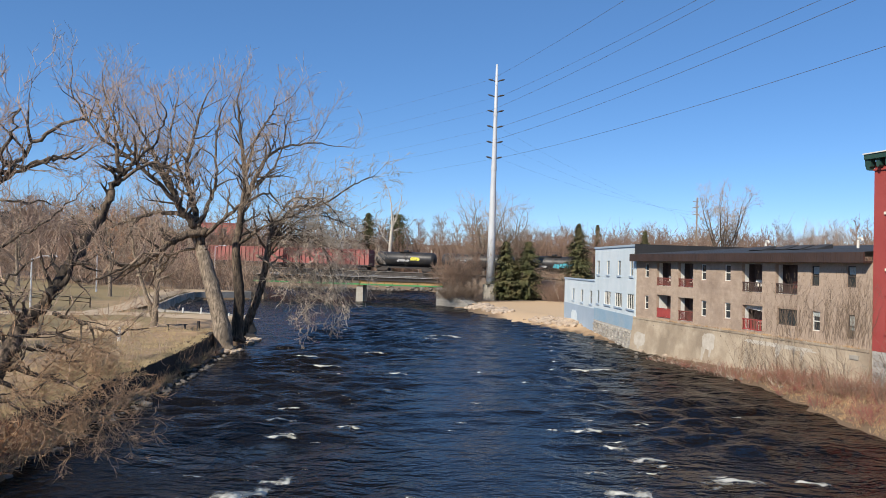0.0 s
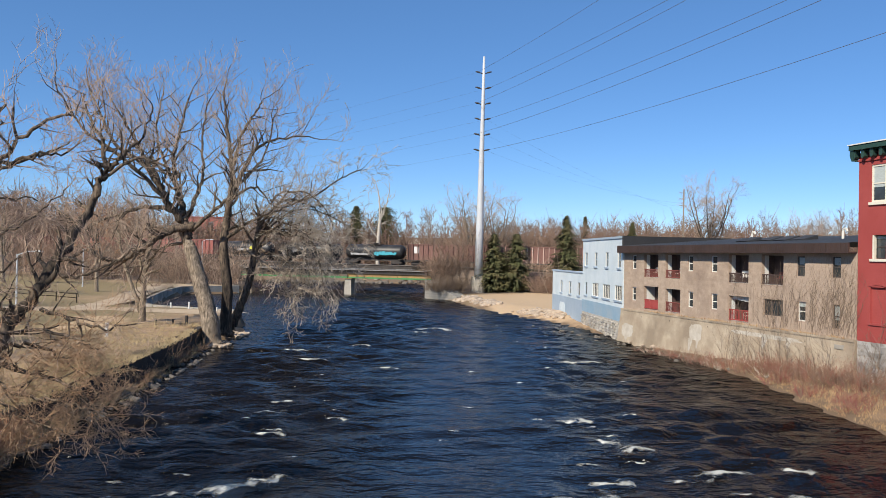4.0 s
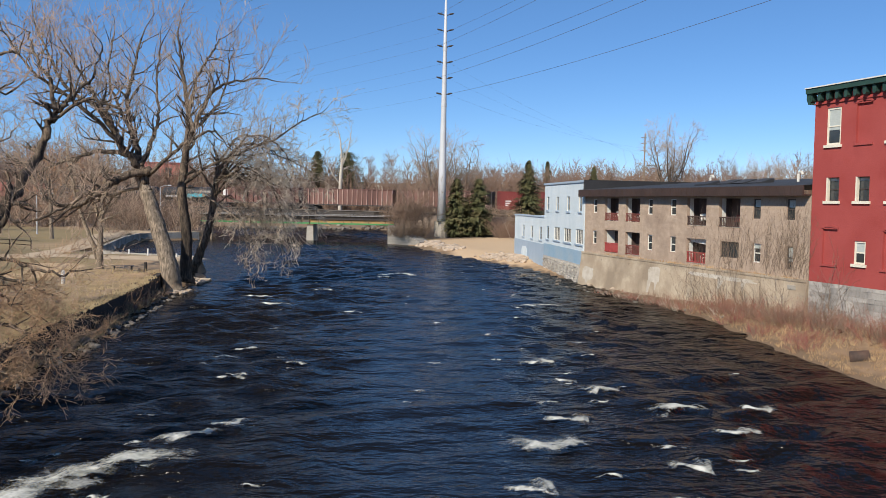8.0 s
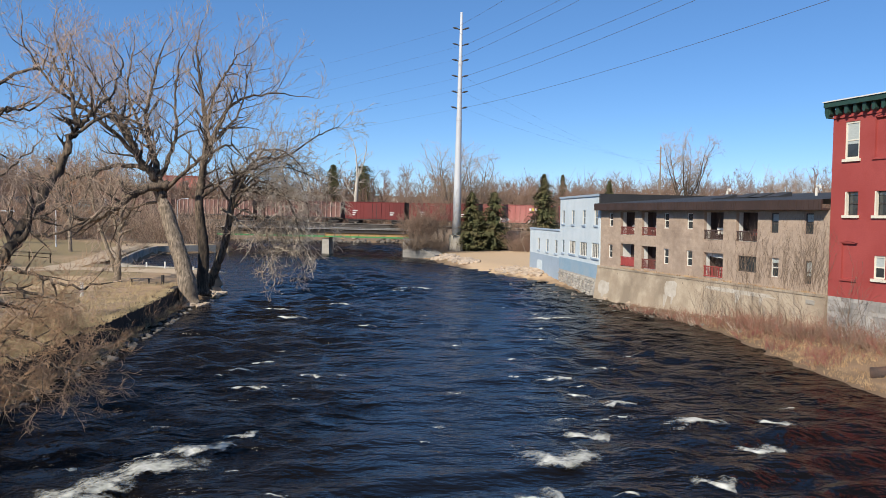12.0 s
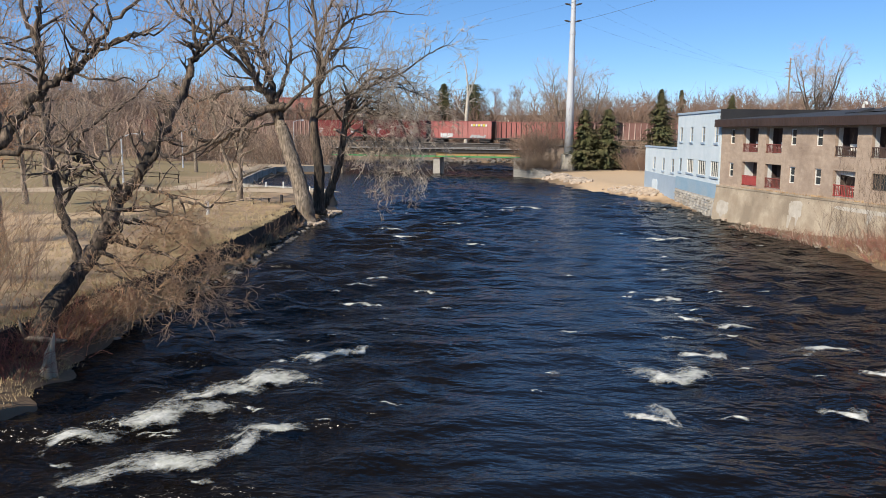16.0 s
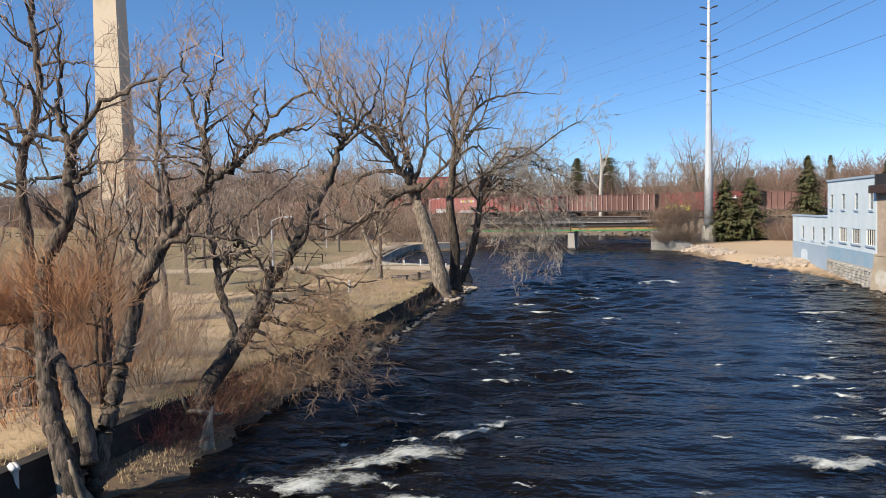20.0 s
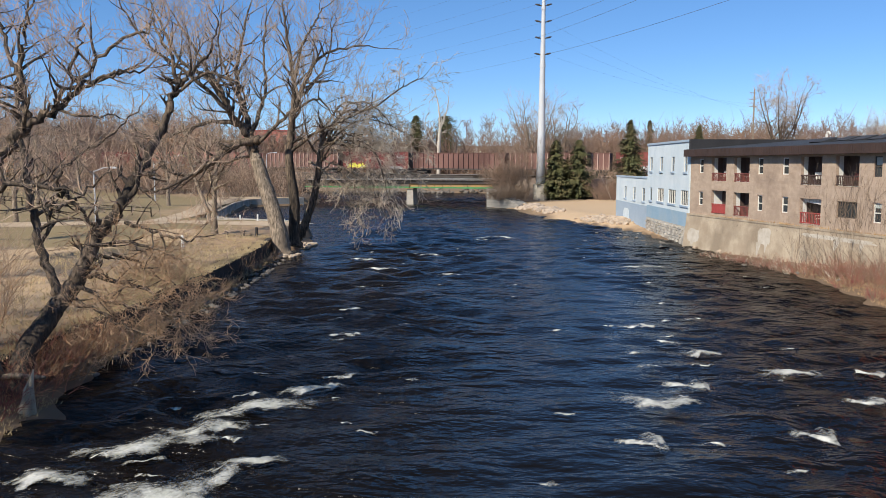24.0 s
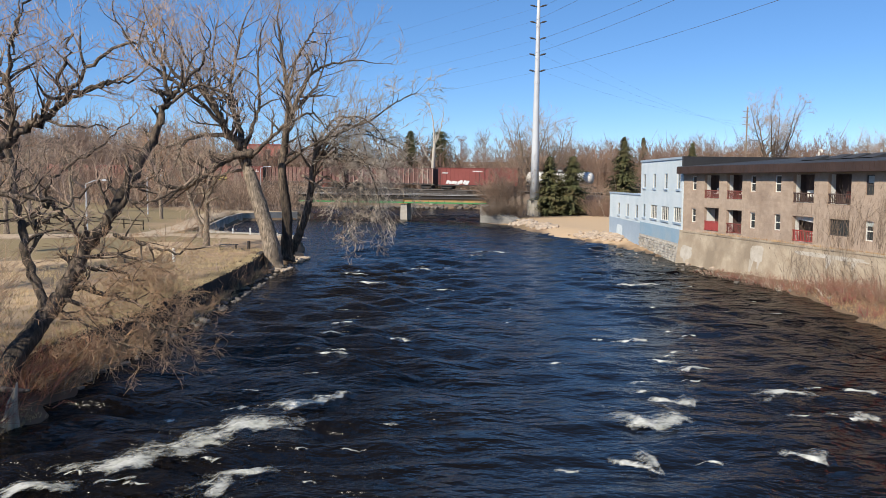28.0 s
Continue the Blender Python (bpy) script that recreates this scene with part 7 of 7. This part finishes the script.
# ---- far woods ----
def ribbon(V, Q, p, d, length, w, level, rnd, kids):
    """A far branch: a narrow bent blade with smaller ones on it."""
    k = len(V)
    side = d.cross(Vector((rnd.gauss(0, 1), rnd.gauss(0, 1), rnd.gauss(0, 1))))
    side.normalize()
    pts = [p]
    q = p
    steps = 2 if level else 1
    for i in range(steps):
        d = (d + Vector((rnd.gauss(0, 0.18), rnd.gauss(0, 0.18), rnd.gauss(0.06, 0.16)))).normalized()
        q = q + d * (length / steps)
        pts.append(q)
    for i, c in enumerate(pts):
        ww = w * (1 - 0.8 * i / steps)
        V.append(c - side * ww)
        V.append(c + side * ww)
    Q.append((k, k + 1, k + 3, k + 2))
    if level:
        Q.append((k + 2, k + 3, k + 5, k + 4))
        for i in range(kids):
            t = rnd.uniform(0.25, 1.0) * 2
            a = min(1, int(t))
            b = pts[a].lerp(pts[a + 1], t - a)
            nd = (pts[a + 1] - pts[a]).normalized() * 0.75 + Vector((rnd.gauss(0, 0.45), rnd.gauss(0, 0.45), rnd.gauss(0.1, 0.4)))
            ribbon(V, Q, b, nd.normalized(), length * rnd.uniform(0.35, 0.7), w * 0.8, level - 1, rnd, kids)


def scatter(name, label, material, kinds, spots, rnd):
    VV, QQ, off = [], [], 0
    for x, y, z, h, wide in spots:
        v, q = kinds[rnd.randrange(len(kinds))]
        a = rnd.uniform(0, 6.283)
        w = np.empty_like(v)
        s = h * wide
        w[:, 0] = (v[:, 0] * math.cos(a) - v[:, 1] * math.sin(a)) * s + x
        w[:, 1] = (v[:, 0] * math.sin(a) + v[:, 1] * math.cos(a)) * s + y
        w[:, 2] = v[:, 2] * h + z
        VV.append(w)
        QQ.append(q + off)
        off += len(v)
    co, q = np.concatenate(VV), np.concatenate(QQ)
    me = bpy.data.meshes.new(name)
    me.vertices.add(len(co))
    me.vertices.foreach_set("co", co.ravel())
    me.loops.add(q.size)
    me.loops.foreach_set("vertex_index", q.ravel().astype(np.int32))
    me.polygons.add(len(q))
    me.polygons.foreach_set("loop_start", (np.arange(len(q)) * 4).astype(np.int32))
    me.update(calc_edges=True)
    tagged(part(name, me, material), label, "woods", kind="stuff")


def heights(xy):
    z, d = land(np.array([[p[0] for p in xy]]), np.array([[p[1] for p in xy]]))
    return z[0], d[0]


def woods():
    rnd = random.Random(21)
    kinds, bushes = [], []
    for k in range(8):
        V, Q = [], []
        for s in range(1 if k < 6 else 2):
            base = Vector((rnd.uniform(-0.05, 0.05) * s, 0.03 * s, 0))
            top = bend([base, base + Vector((rnd.uniform(-0.03, 0.03), 0, 0.4)), base + Vector((rnd.uniform(-0.07, 0.07), 0, 0.9))], 3, 0.008, rnd)
            g = Geo().tube(top, [0.011 * (1 - 0.75 * i / (len(top) - 1)) for i in range(len(top))], 4, cap=False)
            o = len(V)
            V.extend(Vector(p) for p in g.v)
            Q.extend(tuple(o + i for i in f) for f in g.f)
            for j in range(20):
                t = rnd.uniform(0.2, 1.0)
                i = min(len(top) - 2, int(t * (len(top) - 1)))
                p = top[i].lerp(top[i + 1], t * (len(top) - 1) - i)
                a = rnd.uniform(0, 6.283)
                ribbon(V, Q, p, Vector((math.cos(a) * 0.6, math.sin(a) * 0.6, 0.8)).normalized(), rnd.uniform(0.13, 0.28) * (1.25 - 0.5 * t), 0.0042 if k % 2 else 0.0056, 2 if k % 2 else 1, rnd, 4 if k % 2 else 7)
        kinds.append((np.array([tuple(p) for p in V], np.float32), np.array(Q, np.int32)))
    for k in range(4):
        V, Q = [], []
        for j in range(14):
            a = rnd.uniform(0, 6.283)
            ribbon(V, Q, Vector((math.cos(a) * 0.3 * rnd.random(), math.sin(a) * 0.3 * rnd.random(), 0)), Vector((math.cos(a) * 0.4, math.sin(a) * 0.4, 1)).normalized(), rnd.uniform(0.55, 0.95), 0.0085, 1 if k % 2 else 2, rnd, 7 if k % 2 else 4)
        bushes.append((np.array([tuple(p) for p in V], np.float32), np.array(Q, np.int32)))
    def spread(n, area, h0, h1, w0, w1):
        xy = [area() for _ in range(n)]
        z, d = heights(xy)
        return [(x, y, float(zz) - 0.2, rnd.uniform(h0, h1) * (1 - 0.14 * min(1, max(0, (x - 6) / 14))), rnd.uniform(w0, w1)) for (x, y), zz, dd in zip(xy, z, d) if dd > 4]
    def back():
        x = rnd.uniform(-210, 200)
        return x, 205 + rnd.random() ** 1.4 * 120 - 0.12 * x + 0.0004 * x * x
    def west():
        return rnd.uniform(-260, -62), rnd.uniform(172, 250)
    def east():
        x = rnd.uniform(12, 150)
        return x, 205 + rnd.random() * 50 - 0.25 * x
    scatter("far_woods", "brown leafless woods beyond the railway", WOODS, kinds, spread(620, back, 12, 18.5, 0.8, 1.15) + spread(190, east, 14, 17.5, 0.8, 1.1) + spread(70, west, 9, 15, 0.9, 1.3), rnd)
    def low():
        x = rnd.uniform(-215, 190)
        return x, 190 + rnd.random() ** 1.3 * 60 - 0.2 * x
    scatter("undergrowth", "tangled brown undergrowth below the woods", BRUSH, bushes, spread(640, low, 8.5, 15.0, 0.75, 1.1) + spread(90, east, 11, 16, 0.8, 1.1) + spread(120, west, 3, 7, 0.9, 1.4), rnd)


woods()


def pale_tree(x, y, h, seed):
    b = (x, y, ground_z(x, y))
    limb_tree("pale_tree", "tall dead pale-barked tree above the train", b, [
        ([(0, 0, -0.2), (0.2, 0, h * 0.45), (0.6, 0, h * 0.66)], 0.6, 0.36, 0.7),
        ([(0.5, 0, h * 0.6), (0.2, 0, h * 0.85), (-0.6, 0, h)], 0.3, 0.08, 0.2),
        ([(0.5, 0, h * 0.62), (2.2, 0, h * 0.8), (3.0, 0, h * 0.97)], 0.26, 0.08, 0.2),
        ([(0.3, 0, h * 0.42), (-2.2, 0, h * 0.55), (-3.4, 0, h * 0.7)], 0.18, 0.07, 0.2),
    ], seed, BARK_PALE, TWIG_PALE, level=2, every=1.8, length=2.6, kids=3, rmin=0.02)


pale_tree(-13.7, 216, 25.6, 5)
for i_, (x_, y_, h_) in enumerate(((10, 185, 20.5), (17, 195, 19), (63.8, 180, 22.0), (84, 174, 14), (92, 178, 13))):
    b_ = (x_, y_, ground_z(x_, y_))
    lim = [([(0, 0, -0.3), (0.2, 0, h_ * 0.3), (0, 0, h_ * 0.6)], 0.45, 0.2, 0.5)]
    for k_ in range(6):
        a_ = k_ * 1.05
        lim.append(([(0, 0, h_ * (0.2 + 0.05 * k_)), (math.cos(a_) * h_ * 0.13, math.sin(a_) * h_ * 0.13, h_ * 0.62), (math.cos(a_) * h_ * 0.22, math.sin(a_) * h_ * 0.22, h_ * 0.92)], 0.28, 0.06, 0.2))
    limb_tree("tall_tree", "tall grey leafless tree behind the railway", b_, lim, 90 + i_, BARK_DARK if i_ == 2 else BARK, TWIG, level=3 if i_ == 2 else 2, every=1.2, length=3.4, kids=4 if i_ == 2 else 5, rmin=0.016)


# ---- rocks ----
def rock_mesh(seed, squash=0.65):
    rnd = random.Random(seed)
    bm = bmesh.new()
    bmesh.ops.create_icosphere(bm, subdivisions=1, radius=1.0)
    for v in bm.verts:
        v.co *= rnd.uniform(0.72, 1.12)
        v.co.z *= squash
    me = bpy.data.meshes.new("rock")
    bm.to_mesh(me)
    bm.free()
    return me


def riprap():
    rnd = random.Random(12)
    shapes = [rock_mesh(i) for i in range(5)]
    data = []
    for me in shapes:
        v = np.empty(len(me.vertices) * 3, np.float32)
        me.vertices.foreach_get("co", v)
        data.append((v.reshape(-1, 3), [tuple(p.vertices) for p in me.polygons]))
    def pile(name, spots, label, material=ROCK):
        g = Geo()
        for x, y, s, lift in spots:
            v, f = data[rnd.randrange(5)]
            a = rnd.uniform(0, 6.28)
            k = len(g.v)
            z = max(0.0, ground_z(x, y)) + lift
            for p in v:
                g.v.append((x + (p[0] * math.cos(a) - p[1] * math.sin(a)) * s, y + (p[0] * math.sin(a) + p[1] * math.cos(a)) * s, z + p[2] * s))
            g.f.extend(tuple(k + i for i in q) for q in f)
        tagged(part(name, g, material), label, "rocks", kind="stuff")
    # bank by the pole, and the heap beside the blue building
    spots = []
    for _ in range(760):
        t = rnd.random()
        if t < 0.55:
            u = rnd.random()
            x, y = 4.6 + u * 4.0 + rnd.uniform(-0.3, 2.4), 132.5 - u * 17 + rnd.uniform(-0.6, 3.0)
        else:
            u = rnd.random()
            x, y = 11.4 + u * 4.4 + rnd.uniform(-0.1, 3.0), 103.4 - u * 9.8 + rnd.uniform(-0.4, 3.4)
        spots.append((x, y, rnd.uniform(0.22, 0.55) if t < 0.55 else rnd.uniform(0.16, 0.42), rnd.uniform(-0.05, 0.15)))
    pile("riprap", spots, "pale broken riprap stones along the shore")
    pile("point_rocks", [(-16.9 + rnd.uniform(-0.8, 0.6), 72.0 + rnd.uniform(-2.2, 2.2), rnd.uniform(0.14, 0.36), 0.1) for _ in range(46)], "pale stones on the tip of the point")
    pile("tree_foot_rocks", [(-16.9 + rnd.uniform(-0.5, 0.9), 64.3 + rnd.uniform(-1.0, 0.9), rnd.uniform(0.15, 0.35), 0.05) for _ in range(26)], "stones round the willow's foot")
    spots = []
    for _ in range(70):
        s = rnd.uniform(-16, 28)
        p = ROW @ Vector((s, -rnd.uniform(0.7, 3.2), 0))
        spots.append((p.x, p.y, rnd.uniform(0.06, 0.22), 0.02))
    pile("shore_stones", spots, "small stones and rubble along the waterline", ROCK_DARK)
    pile("far_bank_rocks", [(rnd.uniform(-42, 2), 206 + rnd.uniform(0, 18) * 0.4 + rnd.uniform(-1, 5), rnd.uniform(0.3, 0.9), 0.2) for _ in range(160)], "dark stones on the bank beyond the bridge", ROCK_DARK)
    pile("wall_foot_stones", [(float(wall_x(y_)) + rnd.uniform(0.5, 1.6), y_, rnd.uniform(0.08, 0.28), 0.02) for y_ in [rnd.uniform(27, 62) for _ in range(120)]], "stones at the foot of the river wall", ROCK_DARK)
    for i, (x, y, s) in enumerate(((19.2, 67.5, 0.35), (18.0, 71.0, 0.3), (18.6, 68.6, 0.22), (18.4, 78.2, 0.25))):
        solid("shore_rock", shapes[i], ROCK, "pale rock at the water's edge", "rock", "shore rocks", m=pose(x, y, 0.12) @ Matrix.Diagonal((s, s, s, 1)))


riprap()


def drain_barrel():
    p = Vector((21.9, 35.6, 0))
    z = ground_z(p.x, p.y)
    b = thing("rusty_barrel", pose(p.x, p.y, z + 0.14, 0, 80, -32), "rusty dark barrel lying in the dry grass", "barrel")
    part("drum", Geo().tube([(0, 0, -0.42), (0, 0, -0.4), (0, 0, 0.4), (0, 0, 0.42)], [0.27, 0.32, 0.32, 0.27], 20), RUST, b, smooth=True)
    for z_ in (-0.14, 0.14):
        part("hoop", Geo().tube([(0, 0, z_ - 0.03), (0, 0, z_ + 0.03)], [0.33, 0.33], 20), RUST, b)


drain_barrel()


def stump():
    t = thing("broken_stump", pose(-14.05, 22.4, 0.2), "cream splintered tree stump at the water's edge", "stump")
    for a, hh, r in ((0.3, 1.25, 0.11), (1.6, 0.9, 0.1), (2.7, 1.0, 0.1), (3.9, 0.6, 0.11), (5.2, 0.75, 0.1)):
        ca, sa = math.cos(a), math.sin(a)
        part("splinter", Geo().tube([(0.2 * ca - 0.06, 0.2 * sa, -0.5), (0.13 * ca, 0.12 * sa, 0.1), (0.09 * ca + 0.05, 0.08 * sa, hh * 0.6), (0.07 * ca + 0.12 + 0.08 * math.sin(a * 3), 0.06 * sa, hh)], [r * 1.4, r * 1.1, r * 0.8, 0.02], 7), WOOD_BARE, t, smooth=True)
    h = Geo()
    h.tube([(-1.5, 0.25, 0.72), (-0.8, 0.15, 0.86), (-0.2, 0.1, 0.8), (0.3, 0.0, 0.85)], [0.09, 0.1, 0.09, 0.05], 7)
    h.tube([(-1.15, 0.2, 0.8), (-1.3, 0.2, 1.15), (-1.38, 0.2, 1.5)], [0.07, 0.06, 0.02], 6)
    solid("driftwood", h, BARK, "grey broken limb caught behind the stump", "driftwood", m=pose(-14.2, 23.2, 0.15), smooth=True)


stump()


# ---- dry grass ----
def tufts():
    rnd = random.Random(33)
    g = Geo()
    def tuft(x, y, z, h, n):
        for _ in range(n):
            a = rnd.uniform(0, 6.28)
            l = rnd.uniform(0.2, 0.6) * h
            hh = h * rnd.uniform(0.5, 1.0)
            w = 0.018
            px, py = x + rnd.uniform(-0.25, 0.25), y + rnd.uniform(-0.25, 0.25)
            g.face((px - w, py, z), (px + w, py, z), (px + math.cos(a) * l, py + math.sin(a) * l, z + hh))
    for _ in range(1500):
        y = 14 + rnd.random() ** 1.4 * 55
        x = float(wall_x(y)) - 0.5 - rnd.random() ** 1.5 * 14
        tuft(x, y, 1.33, rnd.uniform(0.15, 0.45), 7)
    lawn, g = g, Geo()
    for _ in range(150):
        p = ROW @ Vector((rnd.uniform(4.0, 27.0), -0.08, 3.02))
        tuft(p.x, p.y, p.z, rnd.uniform(0.08, 0.26), 5)
    for _ in range(1300):
        s = rnd.uniform(18, 48)
        p = ROW @ Vector((s, -0.9 - rnd.random() * 8.0, 0))
        z = ground_z(p.x, p.y)
        if z > 0.05:
            tuft(p.x, p.y, z - 0.03, rnd.uniform(0.1, 0.32), 9)
    tagged(part("dead_stalks", g, STALK), "brown dead stalks and litter along the shore", "grass", kind="stuff")
    g = lawn
    for _ in range(220):
        y = rnd.uniform(16.5, 24)
        x = rnd.uniform(-15.4, -13.6)
        z = ground_z(x, y)
        if z > 0.08:
            tuft(x, y, z - 0.02, rnd.uniform(0.08, 0.22), 6)
    for _ in range(420):
        y = rnd.uniform(22, 63)
        tuft(float(wall_x(y)) + rnd.uniform(-0.45, 0.02), y, 1.37, rnd.uniform(0.1, 0.3), 8)
    for _ in range(120):
        y = rnd.uniform(30, 50)
        x = float(wall_x(y)) + rnd.uniform(0.1, 0.9)
        tuft(x, y, max(0.05, ground_z(x, y)) - 0.03, rnd.uniform(0.2, 0.6), 8)
    tagged(part("dry_grass", g, STRAW), "dry straw-coloured grass tufts on the banks", "grass", kind="stuff")


tufts()


# ---- white water ----
def foam_mesh(seed, w, h, nx, ny, hump):
    """A sheet of froth over a wave's crest: bowed, humped and ragged; froth says how thick it lies."""
    rnd = np.random.RandomState(seed)
    u, v = np.linspace(-1, 1, nx), np.linspace(-1, 1, ny)
    U, V = np.meshgrid(u, v, indexing="xy")
    ph = rnd.rand(6) * 6.28
    bow = 0.22 * h * (U ** 2) + 0.12 * h * np.sin(U * 5 + ph[0])
    z = hump * np.exp(-3.0 * (V + 0.25) ** 2) * (1 - U ** 2) + 0.03 * np.sin(U * w * 4 + ph[1]) * np.sin(V * h * 6 + ph[2]) - 0.03 * np.maximum(np.abs(U), np.abs(V)) ** 4
    me = grid_mesh("foam", u * w / 2, v * h / 2, z)
    co = np.stack([U * w / 2, V * h / 2 + bow, z], -1).reshape(-1, 3).astype(np.float32)
    me.vertices.foreach_set("co", co.ravel())
    lip = V + 0.45 + 0.16 * np.sin(U * 4 + ph[3]) + 0.06 * np.sin(U * 13 + ph[5])
    fr = 0.85 * np.exp(-np.where(lip < 0, 40.0, 9.0) * lip ** 2) * (1 - np.abs(U) ** 2.4) * (0.72 + 0.28 * np.sin(U * 7 + ph[4])) + 0.42 * np.exp(-2.2 * (V - 0.1) ** 2) * smooth(-0.75, -0.3, V) * (1 - V ** 2) * (1 - U ** 2)
    fr = np.where((np.abs(U) > 0.97) | (np.abs(V) > 0.97), -1.0, fr)
    at = me.attributes.new("froth", "FLOAT", "POINT")
    at.data.foreach_set("value", fr.astype(np.float32).ravel())
    me.update()
    return me


FLECKS, CRESTS = [], []


def white_water():
    rnd = random.Random(55)
    # the ledge off the left bank, the broken water off the right, and lone waves upstream
    ledge = [(-9.2, 19.9, 2.6, 0.8), (-7.3, 22.8, 2.6, 0.8), (-6.2, 25.2, 1.8, 0.5), (-8.3, 21.4, 1.8, 0.5), (-8.0, 16.4, 2.8, 0.7), (-10.6, 17.6, 1.5, 0.6), (-6.2, 18.6, 1.8, 0.5), (-5.2, 26.6, 1.0, 0.3)]
    broken = [(5.0, 24.2, 2.0, 1.0), (6.4, 26.6, 1.3, 0.6), (10.4, 27.9, 1.9, 0.6), (8.3, 31.0, 1.2, 0.5), (6.8, 36.2, 1.3, 0.5), (7.2, 32.6, 0.9, 0.4), (3.9, 20.6, 1.1, 0.6), (11.6, 25.0, 1.2, 0.5), (8.8, 21.6, 1.0, 0.5), (13.4, 28.0, 1.0, 0.4)]
    lone = [(0.6, 79.4, 3.2, 0.7), (-0.8, 77.4, 1.6, 0.4), (10.8, 56.6, 2.6, 0.6), (-7.4, 37.4, 1.3, 0.4), (-8.0, 56.2, 1.8, 0.4), (-10.0, 61.0, 1.8, 0.4), (-7.0, 39.8, 1.0, 0.3), (-2.7, 52.9, 1.2, 0.3), (-6.6, 33.4, 1.2, 0.4), (-4.0, 36.2, 0.9, 0.3), (-5.2, 65.0, 1.6, 0.4)]
    spots = ledge + broken + lone
    for _ in range(16):
        q = rnd.random() < 0.5
        spots.append((rnd.gauss(-7.4, 2.2) if q else rnd.gauss(8.2, 2.4), rnd.uniform(16, 40) if q else rnd.uniform(20, 42), rnd.uniform(0.4, 0.8), rnd.uniform(0.2, 0.3)))
    for i, (x, y, w, h) in enumerate(spots):
        ob = solid("foam_crest", foam_mesh(600 + i, w * 1.6, h * (4.2 if i < 8 else 3.3 if i < 19 else (2.4 if w > 0.85 else 1.7)), 34, 22, 0.05 + 0.07 * w), FOAM, "white foam breaking on a standing wave", "foam", "white water", m=pose(x, y, 0.08), smooth=True)
        CRESTS.append((ob, x, y, i, rnd.uniform(28, 46) if i < 8 else (rnd.uniform(-20, 35) if y < 40 else 0)))
    shapes = [foam_mesh(700 + i, 0.4 + 0.13 * i, 0.3 + 0.04 * i, 10, 8, 0.05) for i in range(8)]
    for i in range(70):
        y = 12 + rnd.random() ** 1.3 * 90
        x = rnd.uniform(-13, 17) if rnd.random() < 0.5 else rnd.choice((rnd.gauss(-6, 2.5), rnd.gauss(10, 2.5)))
        x = max(-13.5, min(18, x))
        ob = solid("foam_fleck", shapes[i % 8], FOAM, "small fleck of white foam on the river", "foam", "foam flecks", m=pose(x, y, 0.05))
        FLECKS.append((ob, x, y))


white_water()


# ---- what moves ----
def motions():
    times = [0.0, 0.1, 0.3, 1.0, 3.0, 6.0, 10.0, 14.0, 18.0, 22.0, 25.0, 27.0, 27.7, 27.9, 28.0]
    speed = 9.1
    turn = Matrix.Rotation(radians(-20), 4, "Z") @ Matrix.Rotation(radians(0.573), 4, "Y")
    for car, q in TRAIN:
        rows = []
        for t in times:
            s = q - speed * t
            rows.append((t, Matrix.Translation(TRACK_P + TRACK_U * s + Vector((0, 0, 5.53 - 0.010 * s))) @ turn))
        walk(car, rows)
    flow = 1.5
    walk(water, [(t, pose(0, flow * (14 - t), 0)) for t in times])
    for ob, x, y in FLECKS:
        walk(ob, [(t, pose(x, y + flow * (14 - t) * 0.55, 0.05)) for t in times])
    for ob, x, y, i, a in CRESTS:
        walk(ob, [(k * 0.5, pose(x + 0.16 * math.sin(k * 0.9 + i), y + 0.22 * math.sin(k * 1.3 + 2 * i), 0.08 + 0.05 * math.sin(k * 1.7 + i * 1.1), 4 * math.sin(k + i), 0, a + 5 * math.sin(k * 0.6 + i))) for k in range(57)])


motions()
